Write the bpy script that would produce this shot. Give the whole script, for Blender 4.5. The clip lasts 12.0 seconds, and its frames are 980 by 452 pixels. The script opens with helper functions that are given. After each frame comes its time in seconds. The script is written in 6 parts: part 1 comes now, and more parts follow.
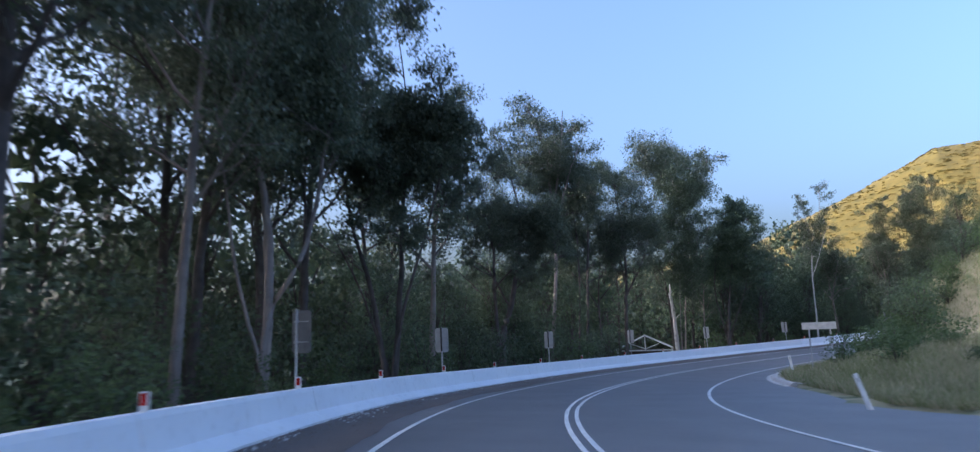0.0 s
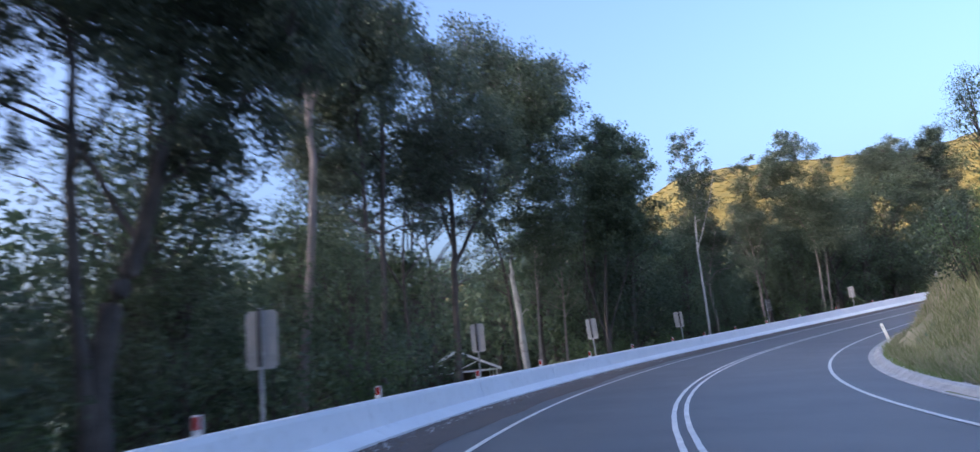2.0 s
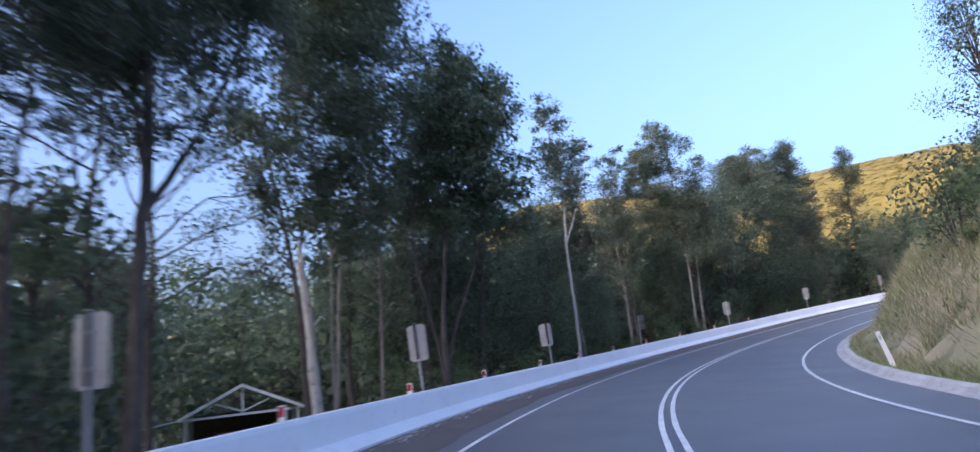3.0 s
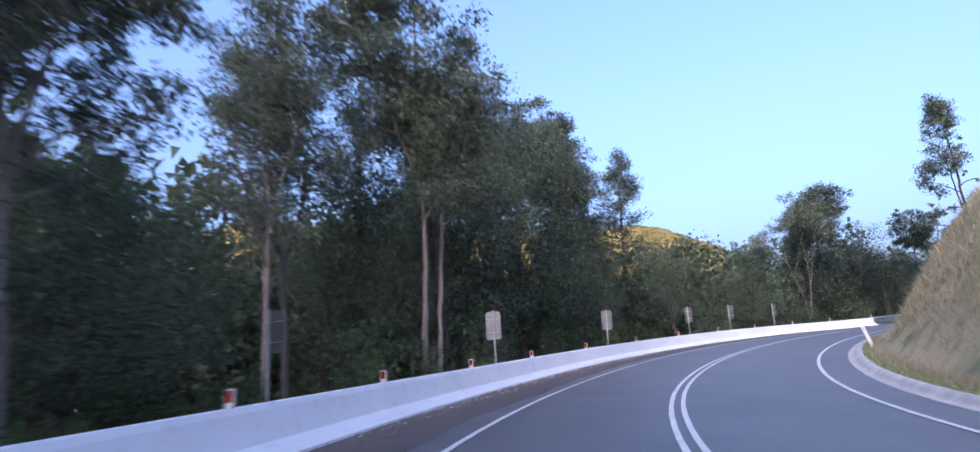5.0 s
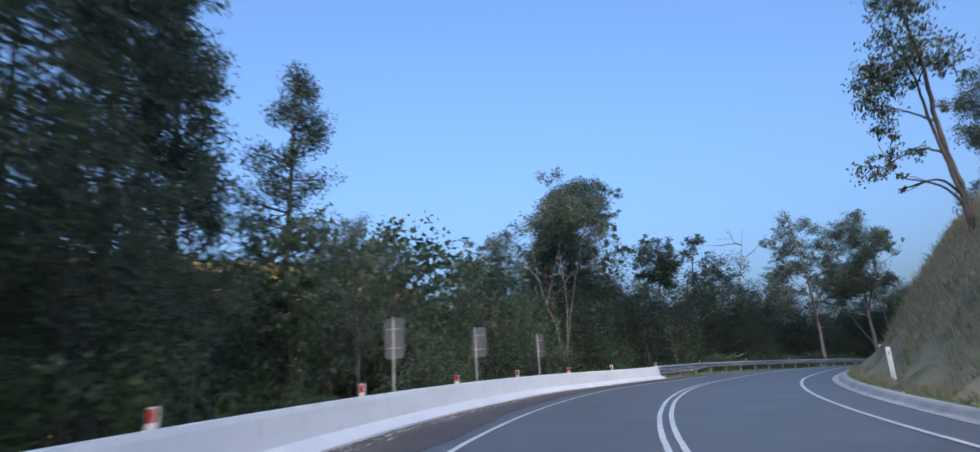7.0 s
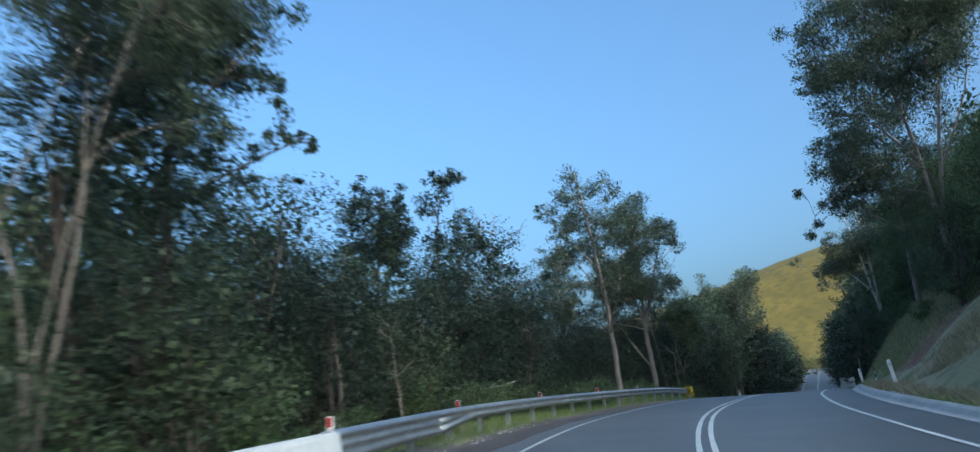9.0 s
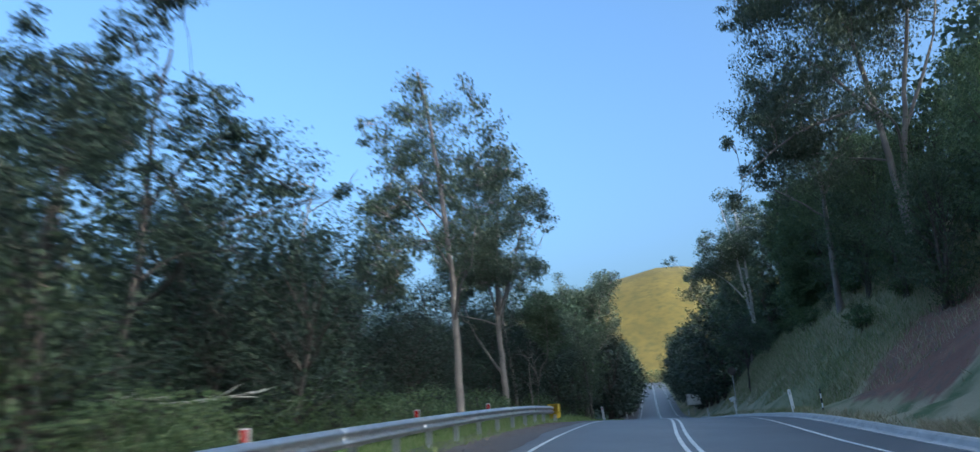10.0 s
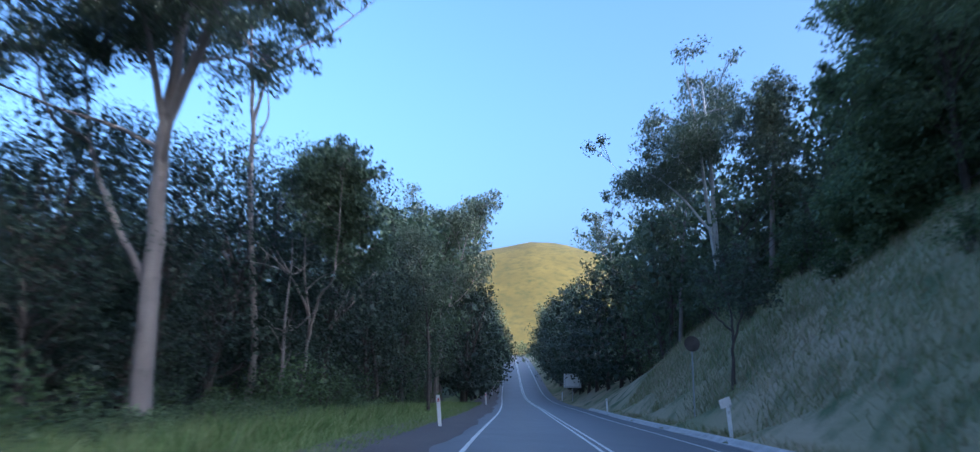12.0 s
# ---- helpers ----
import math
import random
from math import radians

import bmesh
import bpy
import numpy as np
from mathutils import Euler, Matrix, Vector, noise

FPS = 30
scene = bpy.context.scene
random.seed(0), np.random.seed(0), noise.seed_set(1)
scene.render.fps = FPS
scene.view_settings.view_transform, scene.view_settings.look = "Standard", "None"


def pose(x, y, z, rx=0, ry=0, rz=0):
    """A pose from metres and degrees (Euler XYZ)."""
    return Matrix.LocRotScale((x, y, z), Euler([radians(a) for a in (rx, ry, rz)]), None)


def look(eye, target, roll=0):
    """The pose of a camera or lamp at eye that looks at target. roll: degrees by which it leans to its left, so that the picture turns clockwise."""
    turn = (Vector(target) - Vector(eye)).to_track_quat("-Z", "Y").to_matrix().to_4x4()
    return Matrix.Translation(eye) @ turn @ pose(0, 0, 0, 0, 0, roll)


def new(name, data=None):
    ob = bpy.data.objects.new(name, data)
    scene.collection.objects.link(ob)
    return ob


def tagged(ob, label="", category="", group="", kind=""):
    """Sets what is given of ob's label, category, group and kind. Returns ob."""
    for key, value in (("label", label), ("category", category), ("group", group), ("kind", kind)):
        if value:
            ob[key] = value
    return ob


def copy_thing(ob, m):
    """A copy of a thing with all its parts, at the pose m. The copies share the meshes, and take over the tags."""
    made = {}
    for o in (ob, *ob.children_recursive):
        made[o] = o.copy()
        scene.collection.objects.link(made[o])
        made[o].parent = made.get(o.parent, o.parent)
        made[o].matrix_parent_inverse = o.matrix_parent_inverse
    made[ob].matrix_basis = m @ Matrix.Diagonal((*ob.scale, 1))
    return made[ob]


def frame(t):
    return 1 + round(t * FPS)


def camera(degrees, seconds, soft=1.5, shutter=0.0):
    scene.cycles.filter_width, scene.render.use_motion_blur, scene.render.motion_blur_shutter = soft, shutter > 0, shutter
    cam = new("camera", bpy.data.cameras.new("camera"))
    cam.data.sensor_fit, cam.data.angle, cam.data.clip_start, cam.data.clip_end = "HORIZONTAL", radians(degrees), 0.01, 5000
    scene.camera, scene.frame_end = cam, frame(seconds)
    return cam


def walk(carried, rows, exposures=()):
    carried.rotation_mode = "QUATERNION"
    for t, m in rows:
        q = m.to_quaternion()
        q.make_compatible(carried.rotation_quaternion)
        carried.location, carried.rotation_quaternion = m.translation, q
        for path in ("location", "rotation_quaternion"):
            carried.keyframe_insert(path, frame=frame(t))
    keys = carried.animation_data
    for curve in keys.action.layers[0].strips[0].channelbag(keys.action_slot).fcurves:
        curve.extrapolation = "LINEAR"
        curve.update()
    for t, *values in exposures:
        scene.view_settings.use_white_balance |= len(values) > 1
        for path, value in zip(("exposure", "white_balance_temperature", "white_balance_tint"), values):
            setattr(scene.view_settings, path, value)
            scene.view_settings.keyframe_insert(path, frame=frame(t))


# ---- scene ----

# ============ camera ============
cam = camera(72.3, 12.0, soft=1.3, shutter=0.35)
PATH = [
    (0, (25.84, -18.24, 0.50), (20.66, -9.85, 2.17), -1.83),
    (0.5, (22.20, -12.66, 0.30), (17.34, -4.08, 1.98), -3.12),
    (1, (18.99, -6.82, 0.13), (14.70, 2.01, 2.04), -3.18),
    (1.5, (16.41, -0.74, -0.05), (12.90, 8.43, 1.83), -4.17),
    (2, (14.50, 6.23, -0.20), (12.31, 15.80, 1.68), -5.69),
    (2.5, (13.51, 12.95, -0.29), (12.45, 22.71, 1.60), -6.63),
    (3, (13.55, 19.80, -0.34), (13.71, 29.59, 1.73), -6.43),
    (3.2, (13.73, 22.53, -0.32), (14.43, 32.28, 1.80), -5.75),
    (4.8, (20.50, 46.65, 0.12), (24.29, 55.62, 2.36), -3.40),
    (5, (21.63, 49.15, 0.19), (25.72, 57.98, 2.48), -3.13),
    (5.5, (25.16, 55.18, 0.50), (30.29, 63.45, 2.85), -2.93),
    (6, (29.42, 60.82, 0.89), (35.38, 68.46, 3.36), -3.37),
    (6.5, (34.09, 65.75, 1.34), (40.84, 72.61, 4.05), -3.21),
    (7, (39.31, 70.17, 1.89), (46.76, 76.28, 4.58), -3.09),
    (7.2, (41.67, 71.81, 2.08), (49.39, 77.54, 4.85), -3.76),
    (8.8, (61.36, 81.21, 3.65), (70.51, 84.14, 6.43), -4.93),
    (9, (64.26, 81.80, 3.84), (73.51, 84.39, 6.62), -5.18),
    (9.5, (71.27, 82.99, 4.22), (80.75, 84.49, 7.03), -4.50),
    (10, (78.35, 83.39, 4.63), (87.98, 83.86, 7.30), -3.35),
    (10.5, (85.33, 83.17, 4.89), (95.00, 82.69, 7.40), -2.64),
    (11, (92.30, 82.33, 5.08), (102.02, 81.53, 7.31), -0.83),
    (11.5, (99.45, 81.19, 5.20), (109.14, 80.05, 7.42), 0.08),
    (12, (106.68, 79.99, 5.24), (116.35, 78.68, 7.40), 1.24),
]
walk(cam, [(t, look(eye, target, roll)) for t, eye, target, roll in PATH], [(0, 1.95, 5250, 18), (3, 2.08, 5300, 24), (5.5, 1.93, 5250, 29), (7.0, 1.3, 5100, 13), (9.0, 1.4, 5000, -3), (10, 1.65, 4950, 1), (12, 2.0, 4600, 12)])

# ============ sky and sun ============
SUN_EL, SUN_FROM = 12.0, (-0.74, -0.67)          # low sun, blocked from the road by the added south-western ridge
world = bpy.data.worlds.new("sky")
scene.world = world
world.use_nodes = True
wn, wl = world.node_tree.nodes, world.node_tree.links
sky = wn.new("ShaderNodeTexSky")
sky.sky_type = "NISHITA"
sky.sun_disc = False
sky.sun_elevation = radians(SUN_EL + 3)
sky.sun_rotation = math.atan2(SUN_FROM[0], SUN_FROM[1])
sky.air_density, sky.dust_density, sky.ozone_density = 1.0, 10.0, 2.0
wl.new(sky.outputs[0], wn["Background"].inputs[0])
wn["Background"].inputs[1].default_value = 0.15
sun_data = bpy.data.lights.new("sun", "SUN")
sun_data.energy, sun_data.angle, sun_data.color = 3.8, radians(0.53), (1.0, 0.80, 0.52)
sun = new("sun", sun_data)
ce = math.cos(radians(SUN_EL))
sun.matrix_basis = look((0, 0, 0), (-SUN_FROM[0] * ce, -SUN_FROM[1] * ce, -math.sin(radians(SUN_EL))))
sun.location = (0, 0, 120)


# ============ materials ============
def mat(name, colors, scale=4.0, rough=0.8, metal=0.0, bump=0.0, bump_scale=40.0, detail=6.0, second=None, spots=None,
        coords="Object", translucent=0.0, island=False, per_object=0.0):
    """Noise-mixed colours over two scales, with bump."""
    m = bpy.data.materials.new(name)
    m.use_nodes = True
    n, l = m.node_tree.nodes, m.node_tree.links
    p = n["Principled BSDF"]
    tc = n.new("ShaderNodeTexCoord")
    big = n.new("ShaderNodeTexNoise")
    big.inputs["Scale"].default_value, big.inputs["Detail"].default_value = scale, detail
    l.new(tc.outputs[coords], big.inputs["Vector"])
    ramp = n.new("ShaderNodeValToRGB")
    els = ramp.color_ramp.elements
    k = len(colors)
    for i, c in enumerate(colors):
        at = 0.3 + 0.4 * i / max(1, k - 1)
        e = els[i] if i < 2 else els.new(at)
        e.position, e.color = at, (*c, 1)
    src = big.outputs["Fac"]
    if island:
        geo = n.new("ShaderNodeNewGeometry")
        mixv = n.new("ShaderNodeMath")
        mixv.operation = "MULTIPLY_ADD"
        mixv.inputs[1].default_value, mixv.inputs[2].default_value = 0.55, 0.0
        l.new(geo.outputs["Random Per Island"], mixv.inputs[0])
        add = n.new("ShaderNodeMath")
        add.operation = "MULTIPLY_ADD"
        add.inputs[1].default_value = 0.45
        l.new(src, add.inputs[0])
        l.new(mixv.outputs[0], add.inputs[2])
        src = add.outputs[0]
    l.new(src, ramp.inputs[0])
    col = ramp.outputs[0]
    if second:
        c2, sc2, lo, hi = second
        fine = n.new("ShaderNodeTexNoise")
        fine.inputs["Scale"].default_value, fine.inputs["Detail"].default_value = sc2, 5
        l.new(tc.outputs[coords], fine.inputs["Vector"])
        r2 = n.new("ShaderNodeValToRGB")
        r2.color_ramp.elements[0].position, r2.color_ramp.elements[1].position = lo, hi
        l.new(fine.outputs["Fac"], r2.inputs[0])
        mx = n.new("ShaderNodeMix")
        mx.data_type = "RGBA"
        mx.inputs[7].default_value = (*c2, 1)
        l.new(r2.outputs[0], mx.inputs[0])
        l.new(col, mx.inputs[6])
        col = mx.outputs[2]
    if per_object:
        oi = n.new("ShaderNodeObjectInfo")
        hsv = n.new("ShaderNodeHueSaturation")
        mr = n.new("ShaderNodeMapRange")
        mr.inputs[3].default_value, mr.inputs[4].default_value = 1 - per_object, 1 + per_object
        l.new(oi.outputs["Random"], mr.inputs[0])
        l.new(mr.outputs[0], hsv.inputs["Value"])
        l.new(col, hsv.inputs["Color"])
        col = hsv.outputs[0]
    l.new(col, p.inputs["Base Color"])
    p.inputs["Roughness"].default_value, p.inputs["Metallic"].default_value = rough, metal
    if bump:
        bn = n.new("ShaderNodeTexNoise")
        bn.inputs["Scale"].default_value, bn.inputs["Detail"].default_value = bump_scale, 8
        l.new(tc.outputs[coords], bn.inputs["Vector"])
        b = n.new("ShaderNodeBump")
        b.inputs["Strength"].default_value, b.inputs["Distance"].default_value = bump, 0.02
        l.new(bn.outputs["Fac"], b.inputs["Height"])
        l.new(b.outputs[0], p.inputs["Normal"])
    if translucent:
        tr = n.new("ShaderNodeBsdfTranslucent")
        l.new(col, tr.inputs[0])
        ms = n.new("ShaderNodeMixShader")
        ms.inputs[0].default_value = translucent
        out = n["Material Output"]
        l.new(p.outputs[0], ms.inputs[1])
        l.new(tr.outputs[0], ms.inputs[2])
        l.new(ms.outputs[0], out.inputs["Surface"])
    return m


def land_material(layers):
    """Ground whose soils blend into one another with ragged edges: each layer has a mask, colours, scale and patches."""
    m = bpy.data.materials.new("land")
    m.use_nodes = True
    n, l = m.node_tree.nodes, m.node_tree.links
    p = n["Principled BSDF"]
    tc = n.new("ShaderNodeTexCoord")

    def noise(scale, detail=6):
        t = n.new("ShaderNodeTexNoise")
        t.inputs["Scale"].default_value, t.inputs["Detail"].default_value = scale, detail
        l.new(tc.outputs["Object"], t.inputs["Vector"])
        return t.outputs["Fac"]

    def mix(fac, a, b):
        mx = n.new("ShaderNodeMix")
        mx.data_type = "RGBA"
        l.new(fac, mx.inputs[0])
        l.new(a, mx.inputs[6])
        if isinstance(b, tuple):
            mx.inputs[7].default_value = (*b, 1)
        else:
            l.new(b, mx.inputs[7])
        return mx.outputs[2]

    def ramp(fac, stops):
        r = n.new("ShaderNodeValToRGB")
        for i, (at_, c) in enumerate(stops):
            e = r.color_ramp.elements[i] if i < 2 else r.color_ramp.elements.new(at_)
            e.position, e.color = at_, (*c, 1)
        l.new(fac, r.inputs[0])
        return r.outputs[0]

    ragged, col = noise(0.9, 8), None
    for mask, colors, scale, (patch, patch_scale, lo, hi) in layers:
        c = ramp(noise(scale), [(0.3 + 0.4 * i / (len(colors) - 1), q) for i, q in enumerate(colors)])
        c = mix(ramp(noise(patch_scale, 5), [(lo, (0, 0, 0)), (hi, (1, 1, 1))]), c, patch)
        if mask:
            a = n.new("ShaderNodeAttribute")
            a.attribute_name = mask
            edge = n.new("ShaderNodeMath")
            edge.operation = "MULTIPLY_ADD"
            edge.inputs[1].default_value = 0.9
            l.new(ragged, edge.inputs[0])
            l.new(a.outputs["Fac"], edge.inputs[2])
            c = mix(ramp(edge.outputs[0], [(0.80, (0, 0, 0)), (1.0, (1, 1, 1))]), col, c)
        col = c
    l.new(col, p.inputs["Base Color"])
    p.inputs["Roughness"].default_value = 0.95
    b = n.new("ShaderNodeBump")
    b.inputs["Strength"].default_value, b.inputs["Distance"].default_value = 1.0, 0.02
    l.new(noise(9, 8), b.inputs["Height"])
    l.new(b.outputs[0], p.inputs["Normal"])
    return m


M = dict(
    land=land_material((
        ("", [(0.045, 0.05, 0.02), (0.075, 0.075, 0.035), (0.10, 0.085, 0.05)], 0.35, ((0.06, 0.09, 0.025), 1.6, 0.42, 0.62)),
        ("dry", [(0.23, 0.22, 0.115), (0.30, 0.265, 0.155), (0.36, 0.29, 0.19)], 0.25, ((0.11, 0.13, 0.06), 0.9, 0.5, 0.68)),
        ("weedy", [(0.20, 0.21, 0.10), (0.29, 0.26, 0.15), (0.40, 0.33, 0.22)], 0.12, ((0.09, 0.12, 0.045), 0.7, 0.48, 0.66)),
        ("mown", [(0.15, 0.20, 0.06), (0.23, 0.27, 0.095)], 0.8, ((0.14, 0.12, 0.06), 9, 0.55, 0.75)),
        ("bare", [(0.16, 0.08, 0.055), (0.23, 0.125, 0.085)], 0.7, ((0.13, 0.10, 0.075), 3, 0.5, 0.7)),
        ("wooded", [(0.074, 0.058, 0.008), (0.094, 0.073, 0.010), (0.118, 0.089, 0.014)], 0.05, ((0.050, 0.046, 0.008), 0.16, 0.46, 0.72)))),
    asphalt=mat("asphalt", [(0.115, 0.116, 0.122), (0.155, 0.156, 0.163)], 0.6, 0.52, bump=0.3, bump_scale=90, second=((0.18, 0.18, 0.185), 55, 0.55, 0.8)),
    seal=mat("old_seal", [(0.095, 0.08, 0.072), (0.13, 0.11, 0.095)], 0.9, 0.7, bump=0.7, bump_scale=70, second=((0.13, 0.10, 0.075), 30, 0.52, 0.75)),
    paint=mat("line_paint", [(0.62, 0.62, 0.60), (0.8, 0.8, 0.78)], 3.0, 0.7, bump=0.2, bump_scale=80, second=((0.25, 0.25, 0.25), 35, 0.6, 0.8)),
    concrete=mat("painted_concrete", [(0.76, 0.77, 0.78), (0.83, 0.835, 0.84)], 0.7, 0.75, bump=0.25, bump_scale=25, second=((0.66, 0.66, 0.655), 6, 0.55, 0.85)),
    kerb=mat("kerb_concrete", [(0.38, 0.37, 0.35), (0.55, 0.54, 0.52)], 2.0, 0.85, bump=0.5, bump_scale=40, second=((0.25, 0.24, 0.22), 12, 0.55, 0.8)),
    grass_mixed=mat("mixed_grass", [(0.20, 0.235, 0.095), (0.30, 0.30, 0.15), (0.44, 0.375, 0.25)], 0.12, 0.75, island=True, translucent=0.3),
    gravel=mat("gravel", [(0.12, 0.09, 0.075), (0.22, 0.18, 0.15)], 8.0, 0.95, bump=1.0, bump_scale=60, second=((0.3, 0.27, 0.24), 40, 0.55, 0.7)),
    bark_pale=mat("pale_gum_bark", [(0.175, 0.145, 0.128), (0.29, 0.25, 0.222)], 1.2, 0.85, bump=0.5, bump_scale=14, second=((0.16, 0.13, 0.11), 3.5, 0.55, 0.75)),
    bark_white=mat("bleached_wood", [(0.42, 0.40, 0.37), (0.58, 0.56, 0.52)], 1.5, 0.85, bump=0.5, bump_scale=20, second=((0.25, 0.22, 0.19), 3.5, 0.55, 0.75)),
    grass_green=mat("green_grass", [(0.17, 0.25, 0.07), (0.25, 0.33, 0.105), (0.33, 0.36, 0.16)], 0.4, 0.7, island=True, translucent=0.35),
    leaf_grey=mat("pale_weed", [(0.20, 0.22, 0.18), (0.30, 0.31, 0.27)], 0.6, 0.7, island=True, translucent=0.3),
    bark_dark=mat("dark_bark", [(0.055, 0.045, 0.04), (0.12, 0.10, 0.085)], 2.5, 0.95, bump=1.0, bump_scale=18),
    leaf_gum=mat("gum_leaves", [(0.09, 0.115, 0.07), (0.125, 0.15, 0.09), (0.165, 0.185, 0.115)], 0.5, 0.55, island=True, translucent=0.45, per_object=0.2),
    leaf_dark=mat("dark_leaves", [(0.07, 0.102, 0.058), (0.10, 0.135, 0.07), (0.135, 0.17, 0.088)], 0.5, 0.5, island=True, translucent=0.4, per_object=0.25),
    leaf_pine=mat("she_oak_needles", [(0.042, 0.062, 0.036), (0.07, 0.092, 0.05)], 0.5, 0.6, island=True, translucent=0.15, per_object=0.2),
    leaf_bush=mat("shrub_leaves", [(0.075, 0.115, 0.046), (0.105, 0.15, 0.058), (0.145, 0.19, 0.078)], 0.6, 0.55, island=True, translucent=0.45, per_object=0.25),
    grass=mat("grass_blades", [(0.25, 0.235, 0.125), (0.35, 0.31, 0.19), (0.44, 0.37, 0.26)], 0.4, 0.7, island=True, translucent=0.3),
    hill=mat("hill_canopy", [(0.074, 0.058, 0.008), (0.094, 0.073, 0.010), (0.118, 0.089, 0.014)], 0.05, 0.95, island=True, second=((0.050, 0.046, 0.008), 0.16, 0.46, 0.72)),
    steel=mat("galvanised_steel", [(0.42, 0.43, 0.44), (0.58, 0.59, 0.60)], 6.0, 0.45, metal=0.85, bump=0.1, bump_scale=30),
    steel_dull=mat("weathered_aluminium", [(0.38, 0.38, 0.37), (0.52, 0.52, 0.50)], 5.0, 0.55, metal=0.25, bump=0.1, bump_scale=20),
    # two darker copies of sign_back: shade from the panels' angle put into the colour
    sign_half_shaded=mat("half_shaded_sign_back", [(0.26, 0.25, 0.245), (0.36, 0.35, 0.34)], 2.2, 0.6, metal=0.1, bump=0.08, bump_scale=12, second=((0.22, 0.21, 0.20), 7, 0.55, 0.8)),
    sign_shaded=mat("shaded_sign_back", [(0.13, 0.13, 0.13), (0.20, 0.195, 0.19)], 2.2, 0.6, metal=0.1, bump=0.08, bump_scale=12, second=((0.10, 0.10, 0.095), 7, 0.55, 0.8)),
    steel_dark=mat("blackened_steel", [(0.05, 0.048, 0.047), (0.10, 0.095, 0.09)], 6.0, 0.7, metal=0.2, bump=0.2, bump_scale=25),
    sign_back=mat("sign_back", [(0.36, 0.355, 0.345), (0.50, 0.49, 0.47)], 2.2, 0.6, metal=0.1, bump=0.08, bump_scale=12, second=((0.30, 0.28, 0.26), 7, 0.55, 0.8)),
    # lighter green leaf copy: colour raised to stand in for missing skylight
    leaf_lit=mat("lit_leaves", [(0.095, 0.14, 0.065), (0.14, 0.19, 0.085), (0.19, 0.24, 0.11)], 0.5, 0.55, island=True, translucent=0.45, per_object=0.25),
    # near-black leaf copy: woodland shade past the barrier put into the colour
    leaf_shaded=mat("shaded_leaves", [(0.022, 0.038, 0.024), (0.034, 0.052, 0.031), (0.048, 0.069, 0.040)], 0.5, 0.55, island=True, translucent=0.25, per_object=0.25),
    white=mat("white_plastic", [(0.70, 0.70, 0.69), (0.82, 0.82, 0.80)], 4.0, 0.5, second=((0.45, 0.43, 0.40), 9, 0.62, 0.85)),
    red=mat("red_reflector", [(0.42, 0.02, 0.015), (0.55, 0.03, 0.02)], 8.0, 0.25),
    yellow=mat("yellow_plastic", [(0.54, 0.39, 0.02), (0.65, 0.47, 0.03)], 5.0, 0.5, second=((0.3, 0.22, 0.05), 10, 0.6, 0.85)),
    black=mat("black_rubber", [(0.012, 0.012, 0.012), (0.03, 0.03, 0.03)], 6.0, 0.7),
    timber=mat("old_timber", [(0.10, 0.075, 0.055), (0.19, 0.15, 0.11)], 5.0, 0.85, bump=0.6, bump_scale=30),
    roofing=mat("corrugated_roofing", [(0.16, 0.17, 0.17), (0.26, 0.27, 0.27)], 2.0, 0.6, metal=0.3),
    car_silver=mat("silver_car_paint", [(0.45, 0.46, 0.48), (0.5, 0.51, 0.53)], 1.0, 0.3, metal=0.6),
    car_red=mat("red_car_paint", [(0.30, 0.02, 0.02), (0.36, 0.03, 0.025)], 1.0, 0.3),
    car_glass=mat("dark_car_glass", [(0.01, 0.012, 0.014), (0.02, 0.022, 0.025)], 1.0, 0.08),
)


# ============ mesh helpers ============
def mesh_of(name, verts, faces, material=None, smooth=False):
    me = bpy.data.meshes.new(name)
    me.from_pydata([tuple(v) for v in verts] if not isinstance(verts, np.ndarray) else verts.tolist(), [], faces if not isinstance(faces, np.ndarray) else faces.tolist())
    if material:
        me.materials.append(material)
    if smooth:
        me.polygons.foreach_set("use_smooth", [True] * len(me.polygons))
    me.update()
    return me


def part(name, data, material, parent, label="", smooth=False):
    """One mesh object under a thing or part. data: a bmesh, a mesh, or (verts, faces)."""
    if isinstance(data, bmesh.types.BMesh):
        me = bpy.data.meshes.new(name)
        data.to_mesh(me)
        data.free()
        me.materials.append(material)
        if smooth:
            me.polygons.foreach_set("use_smooth", [True] * len(me.polygons))
    elif isinstance(data, tuple):
        me = mesh_of(name, data[0], data[1], material, smooth)
    else:
        me = data
    ob = new(name, me)
    ob.parent = parent
    if label:
        ob["label"] = label
    return ob


def thing(name, m, label, category, group="", kind=""):
    ob = new(name)
    ob.empty_display_size = 0.2
    ob.matrix_basis = m
    return tagged(ob, label, category, group, kind)


def box(sx, sy, sz, cx=0, cy=0, cz=0, bevel=0.0, turn=None):
    bm = bmesh.new()
    bmesh.ops.create_cube(bm, size=1, matrix=Matrix.Diagonal((sx, sy, sz, 1)))
    if bevel:
        bmesh.ops.bevel(bm, geom=list(bm.edges), offset=bevel, segments=2, affect="EDGES")
    bmesh.ops.transform(bm, matrix=Matrix.Translation((cx, cy, cz)) @ (turn or Matrix()), verts=bm.verts)
    return bm


